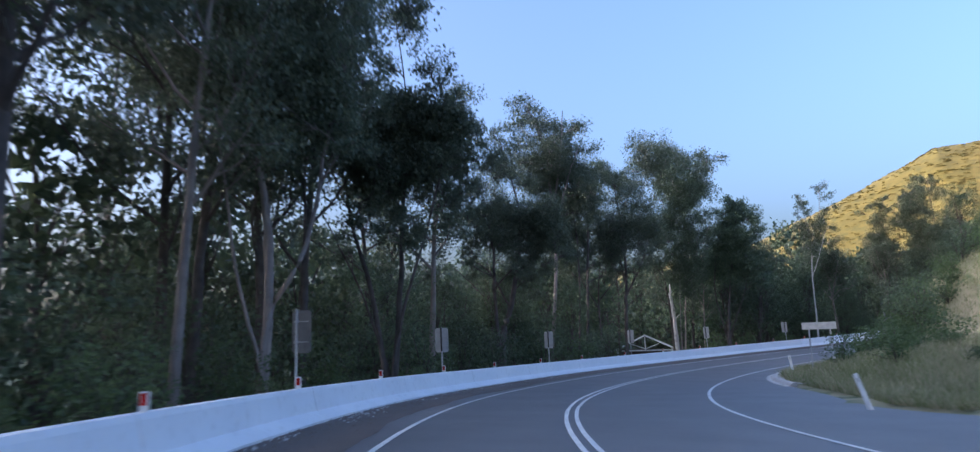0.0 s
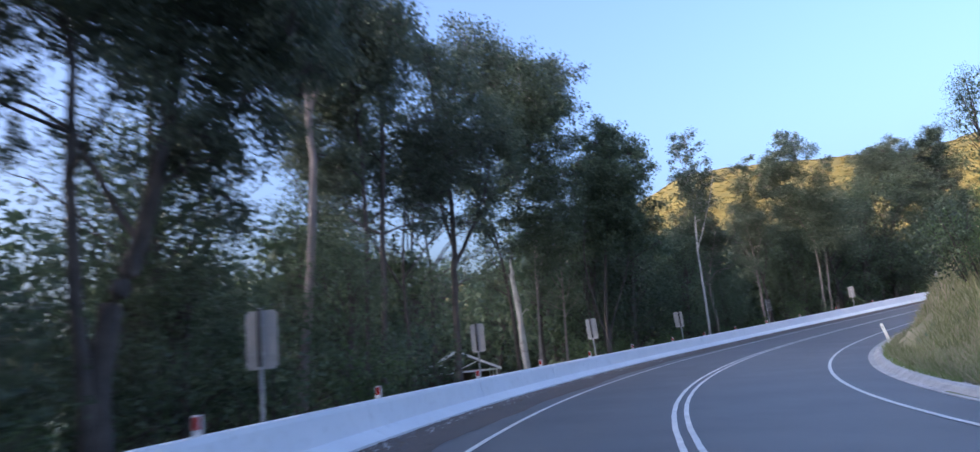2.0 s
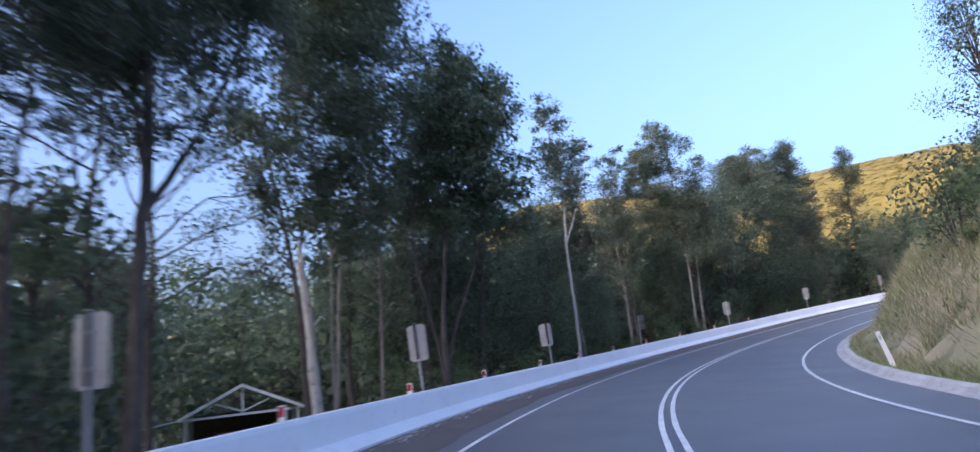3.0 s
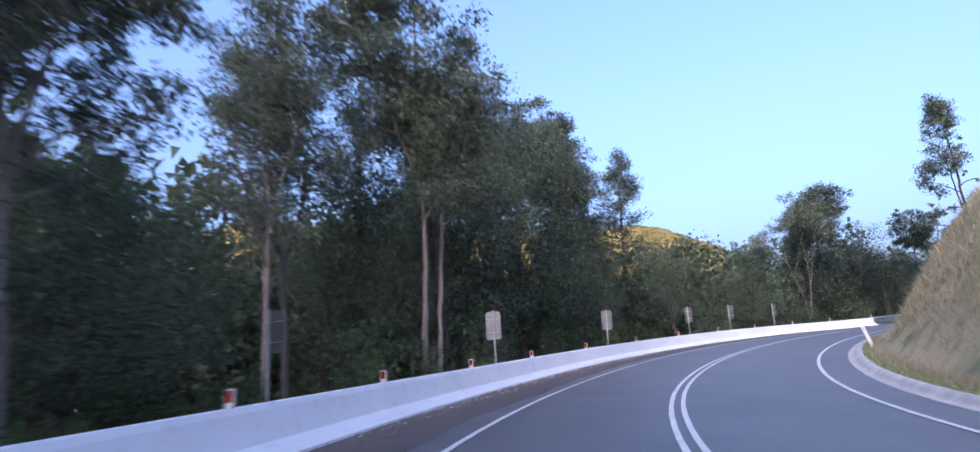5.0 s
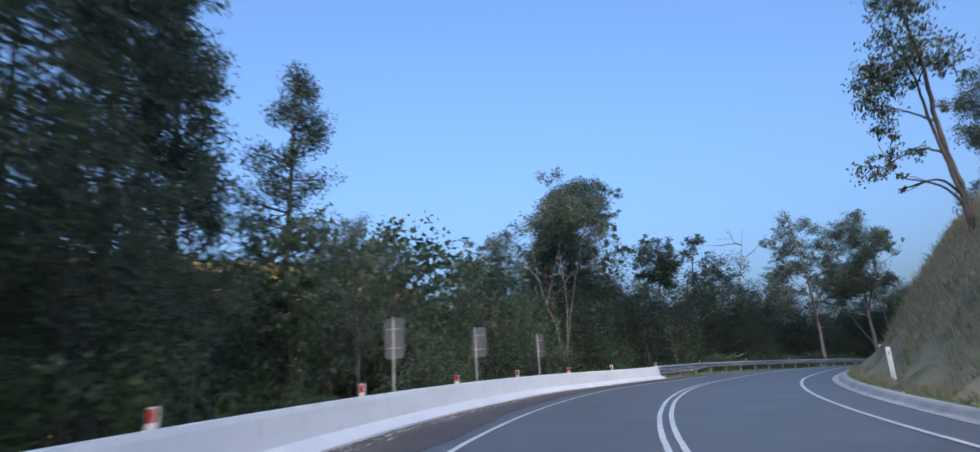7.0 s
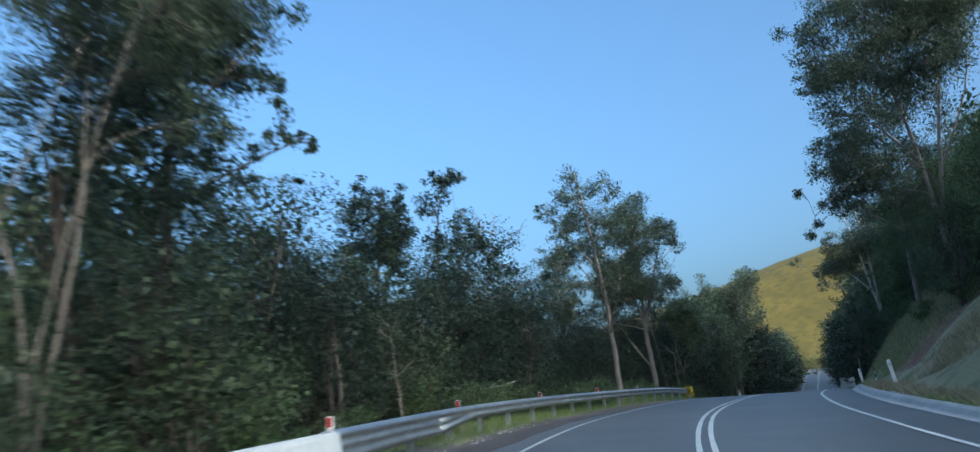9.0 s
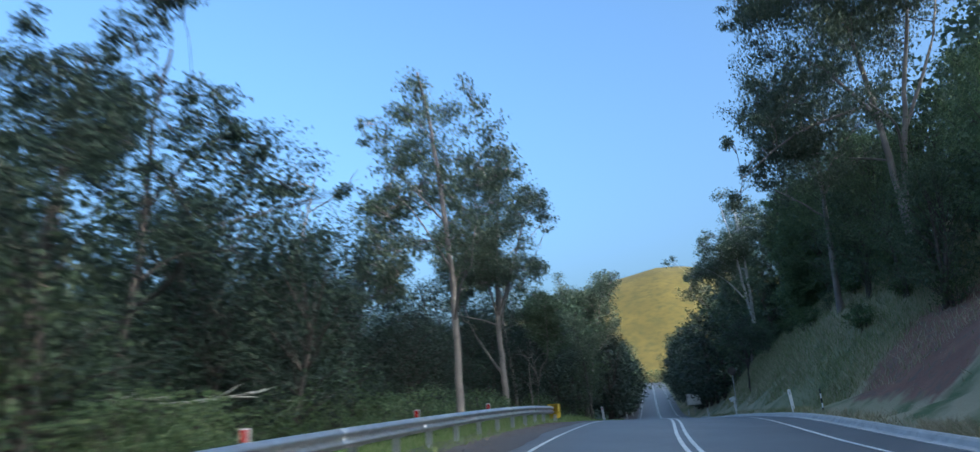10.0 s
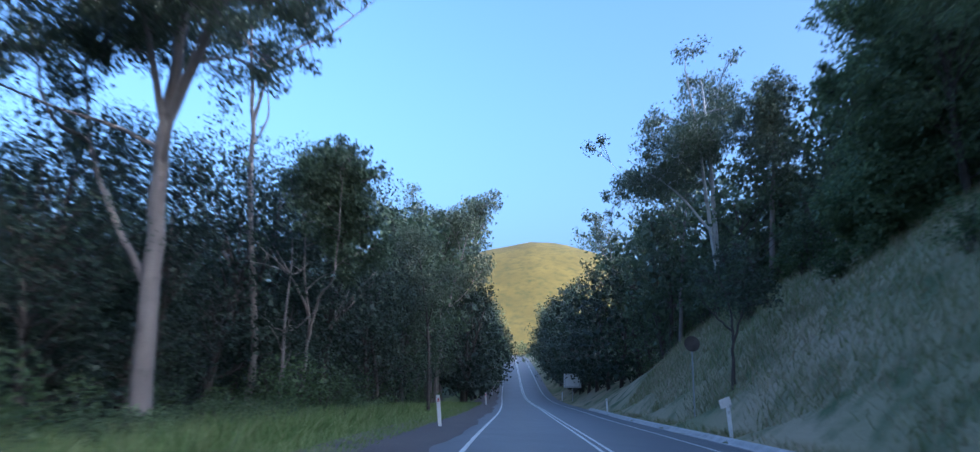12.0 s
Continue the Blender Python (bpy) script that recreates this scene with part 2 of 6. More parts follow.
def plate(sx, sy, sz, cx, cy, cz, corner):
    """An upright plate with rounded corners."""
    bm = bmesh.new()
    bmesh.ops.create_cube(bm, size=1, matrix=Matrix.Diagonal((sx, sy, sz, 1)))
    long = [e for e in bm.edges if abs(e.verts[0].co.y - e.verts[1].co.y) > sy * 0.5]
    bmesh.ops.bevel(bm, geom=long, offset=corner, segments=4, affect="EDGES")
    bmesh.ops.transform(bm, matrix=Matrix.Translation((cx, cy, cz)), verts=bm.verts)
    return bm


def rod(a, b, r0, r1=None, sides=10):
    a, b = Vector(a), Vector(b)
    bm = bmesh.new()
    d = b - a
    bmesh.ops.create_cone(bm, cap_ends=True, segments=sides, radius1=r0, radius2=r0 if r1 is None else r1, depth=d.length)
    bmesh.ops.transform(bm, matrix=Matrix.Translation((a + b) / 2) @ d.to_track_quat("Z", "Y").to_matrix().to_4x4(), verts=bm.verts)
    return bm


# ============ the road's line ============
LINE = np.array([[79.63, -44.88, -0.49], [64.95, -41.83, -0.49], [51.05, -36.19, -0.49], [36.62, -26.78, -0.5], [25.98, -15.42, -0.86],
                 [17.77, -0.83, -1.31], [15.7, 6.74, -1.49], [14.7, 19.29, -1.61], [17.68, 36.42, -1.45], [23.49, 49.9, -1.02],
                 [32.4, 62.18, -0.2], [42.58, 70.96, 0.83], [50.69, 75.74, 1.56], [63.35, 80.4, 2.48], [69.13, 81.43, 2.8],
                 [80.45, 81.77, 3.42], [92.36, 80.42, 3.78], [103.01, 78.51, 3.94], [116.54, 76.17, 3.74], [151.41, 69.92, 2.88],
                 [204.03, 61.44, 2.61], [246.6, 54.4, 5.6], [312.7, 43.4, 10.0], [434.0, 23.0, 14.5], [564.8, 1.0, 17.0], [660.1, -15.0, 17.2]])
CROSS, LANE = -0.024, 3.05


def road_line(k, step=0.5):
    ln = np.r_[0, np.cumsum(np.linalg.norm(np.diff(k[:, :2], axis=0), axis=1))]
    m = np.zeros_like(k)
    d = np.diff(k, axis=0) / np.diff(ln)[:, None]
    w = np.diff(ln)
    m[1:-1] = (d[:-1] * w[1:, None] + d[1:] * w[:-1, None]) / (w[1:] + w[:-1])[:, None]
    m[0], m[-1] = d[0], d[-1]
    s = np.arange(0, ln[-1], step)
    i = np.minimum(np.searchsorted(ln, s, side="right") - 1, len(k) - 2)
    h = (ln[i + 1] - ln[i])[:, None]
    u = (s - ln[i])[:, None] / h
    q = (2 * u**3 - 3 * u**2 + 1) * k[i] + (u**3 - 2 * u**2 + u) * h * m[i] + (3 * u**2 - 2 * u**3) * k[i + 1] + (u**3 - u**2) * h * m[i + 1]
    return s - ln[4], q


SS, QQ = road_line(LINE)
TT = np.gradient(QQ[:, :2], axis=0)
TT /= np.linalg.norm(TT, axis=1, keepdims=True)
RR = np.stack([TT[:, 1], -TT[:, 0]], 1)


def at(s, w, h=0.0):
    """The place at station s along the road, w metres to its right, h above the road's plane there."""
    x, y, z = (np.interp(s, SS, QQ[:, n]) for n in range(3))
    rx, ry = np.interp(s, SS, RR[:, 0]), np.interp(s, SS, RR[:, 1])
    return Vector((x + rx * w, y + ry * w, z + CROSS * max(-6.0, min(w, 6.0)) + h))


def heading(s):
    """The turn about z that takes +y to the road's direction at s."""
    return math.degrees(math.atan2(-np.interp(s, SS, TT[:, 0]), np.interp(s, SS, TT[:, 1])))


def stand(s, w, h=0.0, lean_x=0.0, lean_y=0.0, turn=0.0):
    p = at(s, w, h)
    return pose(p.x, p.y, p.z, 0, 0, heading(s) + turn) @ pose(0, 0, 0, lean_x, lean_y, 0)


def smooth01(x):
    x = np.clip(x, 0, 1)
    return x * x * (3 - 2 * x)


def far_lane(s):
    """Offset of the edge line on the inner side."""
    return np.interp(s, [0, 40, 80, 120, 150, 175, 230], [3.75, 3.58, 3.48, 3.36, 2.85, 2.9, 2.9])


def kerb_w(s):
    """Where the kerb or the seal's edge lies on the right."""
    return 4.95 - 0.40 * smooth01((s - 60) / 22) - 0.35 * smooth01((s - 112) / 36) + 2.4 * smooth01((37 - s) / 16) + 6.0 * smooth01((17 - s) / 16)


def wavy(x, y, scale, seed):
    a = np.sin(x / scale + seed) * np.cos(y / scale * 1.13 + 2.1 * seed) + 0.5 * np.sin(x / scale * 2.3 + 1.7 * seed + y / scale * 1.9) + 0.25 * np.cos(y / scale * 4.7 - x / scale * 3.9 + seed)
    return a / 1.75


def ground_z(x, y, near_cut=True):
    """Height of the land: shoulders, bank and gully along the road, hills round it."""
    x, y = np.atleast_1d(np.asarray(x, float)), np.atleast_1d(np.asarray(y, float))
    s, w, z, lat = np.empty(x.shape), np.empty(x.shape), np.empty(x.shape), np.empty(x.shape)
    pts = np.stack([x, y], 1)
    Q2, S2, R2 = QQ[::4], SS[::4], RR[::4]
    for a in range(0, len(x), 4000):
        d = ((pts[a:a + 4000, None] - Q2[None, :, :2]) ** 2).sum(-1)
        i = d.argmin(1)
        off = pts[a:a + 4000] - Q2[i, :2]
        tx = np.stack([-R2[i, 1], R2[i, 0]], 1)
        s[a:a + 4000] = S2[i] + (off * tx).sum(1)
        ww = (off * R2[i]).sum(1)
        dist = np.sqrt(d.min(1))
        lat[a:a + 4000] = ww
        w[a:a + 4000] = np.where(dist > 60, np.sign(ww) * dist, ww)
        z[a:a + 4000] = np.interp(s[a:a + 4000], SS, QQ[:, 2])
    base = z + CROSS * np.clip(w, -6, 6)
    d = -w
    gully = 3.2 - 2.6 * smooth01((s - 102) / 42)
    leftz = -0.12 - gully * smooth01((d - 7.5) / 22) + 0.25 * wavy(x, y, 4.0, 1.0) * smooth01((d - 7) / 4)
    r = w - kerb_w(s)
    steep = 0.30 + 1.10 * smooth01((s - 44) / 14) - 0.55 * smooth01((s - 128) / 22) + 0.45 * smooth01((s - 160) / 18) - 0.6 * smooth01((s - 204) / 24)
    top = 1.0 + 7.0 * smooth01((s - 40) / 22) - 2.8 * smooth01((s - 128) / 25) + 3.8 * smooth01((s - 160) / 18) - 5.0 * smooth01((s - 204) / 24)
    rise = np.clip((r - 1.6 + 0.45 * smooth01((s - 46) / 12) * smooth01((150 - s) / 20) + 0.6 * smooth01((s - 160) / 15)) * steep, 0, None)
    bank = top * (1 - np.exp(-rise / top)) * 1.35
    hillside = np.clip(r - 12, 0, None) * (0.02 + 0.05 * smooth01((s - 60) / 30) + 0.27 * smooth01((s - 113) / 25))
    rightz = 0.05 + bank + np.minimum(hillside, 26) + 0.3 * wavy(x, y, 3.0, 2.0) * smooth01((r - 2) / 4)
    zz = base + np.where(w < -5.7, leftz, np.where(r > 0.25, rightz, -0.10))
    # hills round the valley
    cx, cy = 60.0, 60.0
    rad = np.hypot(x - cx, y - cy)
    ang = np.degrees(np.arctan2(y - cy, x - cx))
    crest = np.interp(ang, [-40, -22, -16, -12, -9, -6, -3, 0, 8, 18, 38, 48, 53, 60, 73, 85, 90, 95, 105, 130], [55, 100, 118, 133, 138, 133, 126, 117, 95, 35, 35, 120, 146, 153, 150, 165, 165, 136, 85, 45])
    east = 90 * smooth01((40 - ang) / 25) * smooth01((ang + 60) / 30)
    north = crest * smooth01((rad - 330 - east) / 330) * (1 + 0.025 * wavy(x, y, 110, 3.0) + 0.004 * wavy(x, y, 38, 6.0))
    # ridge out of view, added to keep the low sun off the road
    turned = np.abs((ang + 136 + 180) % 360 - 180)
    ridge = 122 * smooth01((rad - 290) / 150) * smooth01((56 - turned) / 20) * (1 + 0.06 * wavy(x, y, 60, 5.0))
    far = np.maximum(smooth01((np.abs(w) - 40) / 90), smooth01((rad - 300 - east) / 110))
    out = zz * (1 - far) + far * (3.0 + 5.0 * np.tanh(lat / 60) + 2.0 * wavy(x, y, 25, 7.0)) + far * north + ridge * far
    return out, s, w, r


def sheet(s0, s1, w0, w1, lift, step=1.0, cols=2, wander=0.0, seed=0):
    """A strip that follows the road; w0 and w1 may be functions of s."""
    rng = np.random.default_rng(seed)
    ss = np.arange(s0, s1 + 1e-6, step)
    v, f = [], []
    for k, s in enumerate(ss):
        a, b = (q(s) if callable(q) else q for q in (w0, w1))
        for c in range(cols):
            w = a + (b - a) * c / (cols - 1)
            if wander and c in (0, cols - 1):
                w += wander * (rng.random() - 0.5)
            v.append(at(s, w, lift))
        if k:
            for c in range(cols - 1):
                i = (k - 1) * cols + c
                f.append((i, i + 1, i + cols + 1, i + cols))
    return v, f


# ============ ground ============
def axis(lo, hi, fine_lo, fine_hi, fine, far_n):
    left = fine_lo - np.geomspace(fine, fine_lo - lo, far_n)[::-1]
    right = fine_hi + np.geomspace(fine, hi - fine_hi, far_n)
    return np.r_[left, np.arange(fine_lo, fine_hi, fine), right]


gx, gy = axis(-1500, 1900, -40, 240, 1.5, 110), axis(-1500, 1900, -60, 130, 1.5, 110)
GX, GY = np.meshgrid(gx, gy)
gz, gs, gw, gr = ground_z(GX.ravel(), GY.ravel())
nx, ny = len(gx), len(gy)
gv = np.stack([GX.ravel(), GY.ravel(), gz], 1)
ii = (np.arange(ny - 1)[:, None] * nx + np.arange(nx - 1)[None]).ravel()
gf = np.stack([ii, ii + 1, ii + nx + 1, ii + nx], 1)
ground = new("ground", mesh_of("ground", gv, gf, M["land"], True))
dry = smooth01((gr + 0.8) / 1.0) * smooth01((15.0 - gr) / 5.0)
MASKS = dict(
    dry=dry,
    weedy=dry * np.maximum(smooth01((78 - gs) / 12), smooth01((gs - 144) / 12)),
    mown=smooth01((-4.7 - gw) / 1.0) * smooth01((gw + 10.4) / 2.0) * smooth01((gs - 142) / 4),
    bare=smooth01((gr - 1.2) / 1.4) * smooth01((7.6 - gr) / 1.8) * smooth01((5.4 - np.abs(gs - 159.5 - (gr - 4) * 0.7)) / 3.0),
    wooded=smooth01((np.hypot(gv[:, 0] - 60, gv[:, 1] - 60) - 310) / 40))
for key, amount in MASKS.items():
    ground.data.attributes.new(key, "FLOAT", "POINT").data.foreach_set("value", amount.astype(np.float32))
tagged(ground, "valley floor, grassy bank and wooded hills", "ground", kind="structure")


# ============ road ============
END = 640.0
road = new("road", mesh_of("road", *sheet(-58, END, -4.2, kerb_w, 0.0, 1.0, 7), M["asphalt"], True))
tagged(road, "dark grey two-lane asphalt road curving right", "road", kind="structure")
shoulder = new("road_shoulder", mesh_of("road_shoulder", *sheet(-58, 300, -5.9, lambda s: -3.55 + 0.10 * math.sin(s * 0.31) + 0.06 * math.sin(s * 0.83 + 1.0) + 0.03 * math.sin(s * 2.1), 0.006, 0.5, 4, 0.05, 3), M["seal"], True))
tagged(shoulder, "older brownish sealed shoulder with loose grit", "road shoulder", kind="structure")


def line(name, w, width, label, s0=-58, s1=END):
    mid = w if callable(w) else lambda s: w
    ob = new(name, mesh_of(name, *sheet(s0, s1, lambda s: mid(s) - width / 2, lambda s: mid(s) + width / 2, 0.012, 0.5, 2, 0.012, 5), M["paint"]))
    return tagged(ob, label, "road marking", kind="structure")


line("edge_line_near", -LANE, 0.10, "worn white painted edge line")
line("centre_line_a", -0.115, 0.09, "white painted double centre line")
line("centre_line_b", 0.105, 0.09, "white painted double centre line")
line("edge_line_far", far_lane, 0.10, "worn white painted edge line")


# ============ concrete barrier ============
BAR_W, BAR_END = -5.05, 131.6
PROFILE = [(0.06, -0.12), (0.06, 0.05), (-0.24, 0.20), (-0.32, 0.60), (-0.35, 0.67), (-0.52, 0.67), (-0.55, 0.60), (-0.62, 0.20), (-0.80, -0.12)]


def swept(s0, s1, profile, step=1.0, w_off=0.0):
    """A closed profile of (w, h) swept along the road, with end caps."""
    n = max(1, int(round((s1 - s0) / step)))
    k = len(profile)
    v, f = [], []
    for i in range(n + 1):
        s = s0 + (s1 - s0) * i / n
        v += [at(s, w_off + w, h) for w, h in profile]
        if i:
            for c in range(k):
                a, b = (i - 1) * k + c, (i - 1) * k + (c + 1) % k
                f.append((a, a + k, b + k, b))
    f.append(tuple(range(k)))
    f.append(tuple(n * k + c for c in reversed(range(k))))
    return v, f


barrier = thing("concrete_barrier", Matrix(), "long low white-painted concrete safety barrier along the outer shoulder", "barrier")
sec, s = 6.0, BAR_END
while s > -50:
    part("barrier_section", swept(s - sec + 0.012, s - 0.012, PROFILE, 1.0, BAR_W), M["concrete"], barrier)
    s -= sec

# gritty strip along the barrier's foot
grit = np.random.default_rng(11)


def chips(spots, size, seed, flat=0.5):
    """Small angular stones at the given places, as one mesh."""
    rng = np.random.default_rng(seed)
    v, f = [], []
    for p in spots:
        b = len(v)
        r = size * (0.5 + rng.random())
        a0 = rng.random() * 6.28
        for j in range(4):
            a = a0 + j * 1.57 + rng.random() * 0.5
            v.append((p[0] + r * math.cos(a), p[1] + r * math.sin(a), p[2] - 0.01))
        v.append((p[0] + rng.normal() * r * 0.3, p[1] + rng.normal() * r * 0.3, p[2] + r * flat))
        f += [(b, b + 1, b + 4), (b + 1, b + 2, b + 4), (b + 2, b + 3, b + 4), (b + 3, b, b + 4)]
    return v, f


spots = [at(grit.uniform(-10, 166), -5.02 + abs(grit.normal()) * 0.42, 0.01) for _ in range(6500)]
tagged(new("loose_gravel", mesh_of("loose_gravel", *chips(spots, 0.034, 4), M["gravel"])), "brown grit and litter swept against the barrier foot", "gravel", kind="stuff")

pale = []
for _ in range(420):
    s0, w0 = grit.uniform(0, 140), -4.97 + abs(grit.normal()) * 0.22
    pale += [at(s0 + grit.normal() * 0.35, max(-4.99, w0 + grit.normal() * 0.07), 0.01) for _ in range(5)]
tagged(new("pale_litter", mesh_of("pale_litter", *chips(pale, 0.034, 14), M["kerb"])), "pale stone chips and bark scraps at the barrier foot", "gravel", kind="stuff")

# ============ guardrail ============
RAIL_END = 166.4


def rail_w(s):
    return -5.42 + 0.32 * smooth01((s - 144) / 22)


def beam(s0, s1, thrie0, thrie1, step=0.5):
    n = max(1, int(round((s1 - s0) / step)))
    v, f, k = [], [], 17
    for i in range(n + 1):
        s = s0 + (s1 - s0) * i / n
        th = thrie0 + (thrie1 - thrie0) * i / n
        lo = 0.39 - 0.19 * th
        for c in range(k):
            u = c / (k - 1)
            depth = 0.04 * (th * math.cos(u * 6 * math.pi + math.pi) + (1 - th) * math.cos(u * 4 * math.pi + math.pi))
            v.append(at(s, rail_w(s) + depth, lo + (0.70 - lo) * u))
        if i:
            for c in range(k - 1):
                a = (i - 1) * k + c
                f.append((a, a + k, a + k + 1, a + 1))
    return v, f


def solid(ob, t=0.006):
    m = ob.modifiers.new("thickness", "SOLIDIFY")
    m.thickness, m.offset = t, 0
    return ob


guardrail = thing("guardrail", Matrix(), "galvanised steel guardrail running on from the concrete barrier", "guardrail")
edges = [BAR_END - 0.4, 135.8, 137.8] + [137.8 + 4.0 * i for i in range(1, 7)] + [RAIL_END]
for i, (a, b) in enumerate(zip(edges, edges[1:])):
    solid(part("rail_beam", beam(a, b + 0.05, 1 if i < 2 else 0, 1 if i < 1 else 0), M["steel"], guardrail, smooth=True), 0.008)
s = BAR_END + 1.0
while s < RAIL_END:
    q = stand(s, rail_w(s) - 0.17)
    post = part("rail_post", box(0.11, 0.15, 1.0, 0, 0, 0.12, 0.008), M["steel"], guardrail)
    post.matrix_basis = q
    block = part("spacer_block", box(0.12, 0.10, 0.30, 0.10, 0, 0.52, 0.01), M["steel"], guardrail)
    block.matrix_basis = q
    s += 2.0
end_piece = thing("rail_end_terminal", stand(RAIL_END + 0.25, rail_w(RAIL_END)), "yellow plastic end terminal on the guardrail", "barrier end")
part("front_panel", box(0.50, 0.06, 0.62, 0.02, 0.12, 0.50, 0.02), M["yellow"], end_piece)
part("top_hood", box(0.46, 0.62, 0.05, 0.02, -0.16, 0.785, 0.015), M["yellow"], end_piece)
part("side_cheek", box(0.04, 0.60, 0.30, -0.19, -0.16, 0.62, 0.012), M["yellow"], end_piece)
part("side_cheek", box(0.04, 0.60, 0.30, 0.23, -0.16, 0.62, 0.012), M["yellow"], end_piece)
part("base_post", box(0.12, 0.12, 0.5, 0.02, 0.0, 0.10, 0.01), M["steel"], end_piece)


# ============ delineators ============
def delineator(m, group):
    d = thing("delineator", m, "small white road delineator with a red reflector on the barrier top", "delineator", group)
    part("plate", box(0.12, 0.03, 0.24, 0, 0, 0.12, 0.010), M["white"], d)
    part("reflector", box(0.082, 0.012, 0.145, 0, -0.019, 0.148, 0.004), M["red"], d, "red reflector face")
    part("foot", box(0.10, 0.10, 0.02, 0, 0, 0.01, 0.004), M["white"], d)
    return d


first = delineator(stand(131.5, BAR_W - 0.435, 0.668), "delineators on the barrier")
for s in (5.9, 11.1, 16.1, 21.2, 26.2, 31.3, 36.3, 41.8, 46.8, 51.8, 56.9, 62.1, 66.4, 70.8, 75.3, 80.0, 85.0, 89.9, 95.4, 101.3, 106.7, 112.0, 116.9, 121.8, 126.5):
    copy_thing(first, stand(s, BAR_W - 0.435, 0.668))
for s in (137.2, 143.4, 149.8, 155.6):
    copy_thing(first, stand(s, rail_w(s) - 0.15, 0.62))


# ============ chevron signs, seen from behind ============
def chevron(s, w, off, turn, lean, back, top=2.35):
    base = float(ground_z(*at(s, w).xy)[0][0])
    p = at(s, w)
    m = pose(p.x, p.y, base - 0.15, 0, 0, heading(s) + turn) @ pose(0, 0, 0, 0, lean, 0)
    hh = p.z + top - base
    sign = thing("curve_sign", m, "%s metal back of a curve sign on a steel post" % ("pale" if back == "sign_back" else "shade-darkened"), "road sign", "curve signs behind the barrier")
    part("post", rod((0, 0, 0), (0, 0, hh + 0.14), 0.03), M["steel_dull"], sign)
    part("panel", plate(0.52, 0.018, 0.92, off, 0.05, hh - 0.36, 0.04), M[back], sign, "bare aluminium back of the sign panel")
    if back == "sign_back":
        part("channel", box(0.065, 0.03, 0.90, 0, -0.03, hh - 0.33, 0.004), M["steel_dark"], sign, "dark mounting channel on the post")
    for dz in (0.22, -0.22):
        part("bracket", box(0.40, 0.014, 0.022, off, 0.034, hh - 0.36 + dz, 0.003), M["steel_dull"], sign)
        part("clamp", box(0.09, 0.085, 0.05, 0, 0, hh - 0.36 + dz, 0.006), M["steel_dull"], sign)
    return sign


for s, w, off, turn, lean in ((11.85, -5.87, 0.10, -20, 0), (22.15, -5.95, 0.0, 6, -1), (33.8, -6.25, 0.0, 4, 0), (44.8, -6.8, 0.0, -6, 0), (53.7, -5.95, 0.0, -3, -3), (64.6, -5.95, -0.08, 8, -2),
                              (80.5, -8.4, 0.20, -16, 0), (88.5, -6.2, -0.04, 4, 0), (99.3, -6.1, 0.0, 6, 1), (109.2, -5.95, 0.0, -8, 0), (114.6, -5.95, 0.11, -10, 0), (121.0, -6.4, 0.10, -26, 0)):
    # panel tone by station imitates how each back catches the light
    chevron(s, w, off, turn, lean, "sign_back" if 15 < s < 70 else ("sign_half_shaded" if 85 < s < 100 else "sign_shaded"))


# ============ kerb ============
def kerb_piece(s0, s1):
    """A mountable kerb with a rounded nose and a channel in front."""
    prof = [(-0.22, -0.1), (-0.22, 0.012), (-0.06, 0.008), (-0.02, 0.03), (0.05, 0.11), (0.11, 0.145), (0.21, 0.15), (0.25, 0.12), (0.25, -0.1)]
    n = max(2, int((s1 - s0) / 0.6))
    k = len(prof)
    v, f = [], []
    for i in range(n + 1):
        s = s0 + (s1 - s0) * i / n
        kw = float(kerb_w(s))
        v += [at(s, kw + w, h + 0.0) for w, h in prof]
        if i:
            for c in range(k - 1):
                a = (i - 1) * k + c
                f.append((a, a + 1, a + k + 1, a + k))
    f += [tuple(range(k)), tuple(n * k + c for c in reversed(range(k)))]
    return v, f


kerb = thing("kerb", Matrix(), "pale weathered concrete kerb along the inner edge of the bend", "kerb", kind="structure")
s = 28.0
while s < 222:
    if not 157.5 < s < 160 and not 152.5 < s < 154:
        part("kerb_block", kerb_piece(s, min(s + 2.99, 222)), M["kerb"], kerb)
    s += 3.0
gspots = [at(s_, float(kerb_w(s_)) + 0.2 + abs(grit.normal()) * 0.35, 0.10) for s_ in grit.uniform(28, 145, 3500)]
tagged(new("kerb_gravel", mesh_of("kerb_gravel", *chips(gspots, 0.035, 9), M["kerb"])), "pale gravel spilled along the back of the kerb", "gravel", kind="stuff")


# ============ guide posts ============
def guide_post(s, w, lean_x=0.0, lean_y=0.0, tall=1.0, kind="white"):
    g = float(ground_z(*at(s, w).xy)[0][0])
    p = at(s, w)
    z = max(g, p.z) if abs(w) < 5.2 else g
    gp = thing("guide_post", pose(p.x, p.y, z - 0.06, 0, 0, heading(s)) @ pose(0, 0, 0, lean_x, lean_y, 0), "white plastic roadside guide post, weathered and leaning" if abs(lean_y) > 5 else "upright white plastic roadside guide post", "guide post", "guide posts")
    part("blade", box(0.12, 0.035, tall, 0, 0, tall / 2, 0.012), M["white"], gp)
    part("reflector", box(0.05, 0.012, 0.10, 0, -0.02, tall - 0.16, 0.004), M["red" if w < 0 else "steel_dull"], gp)
    return gp


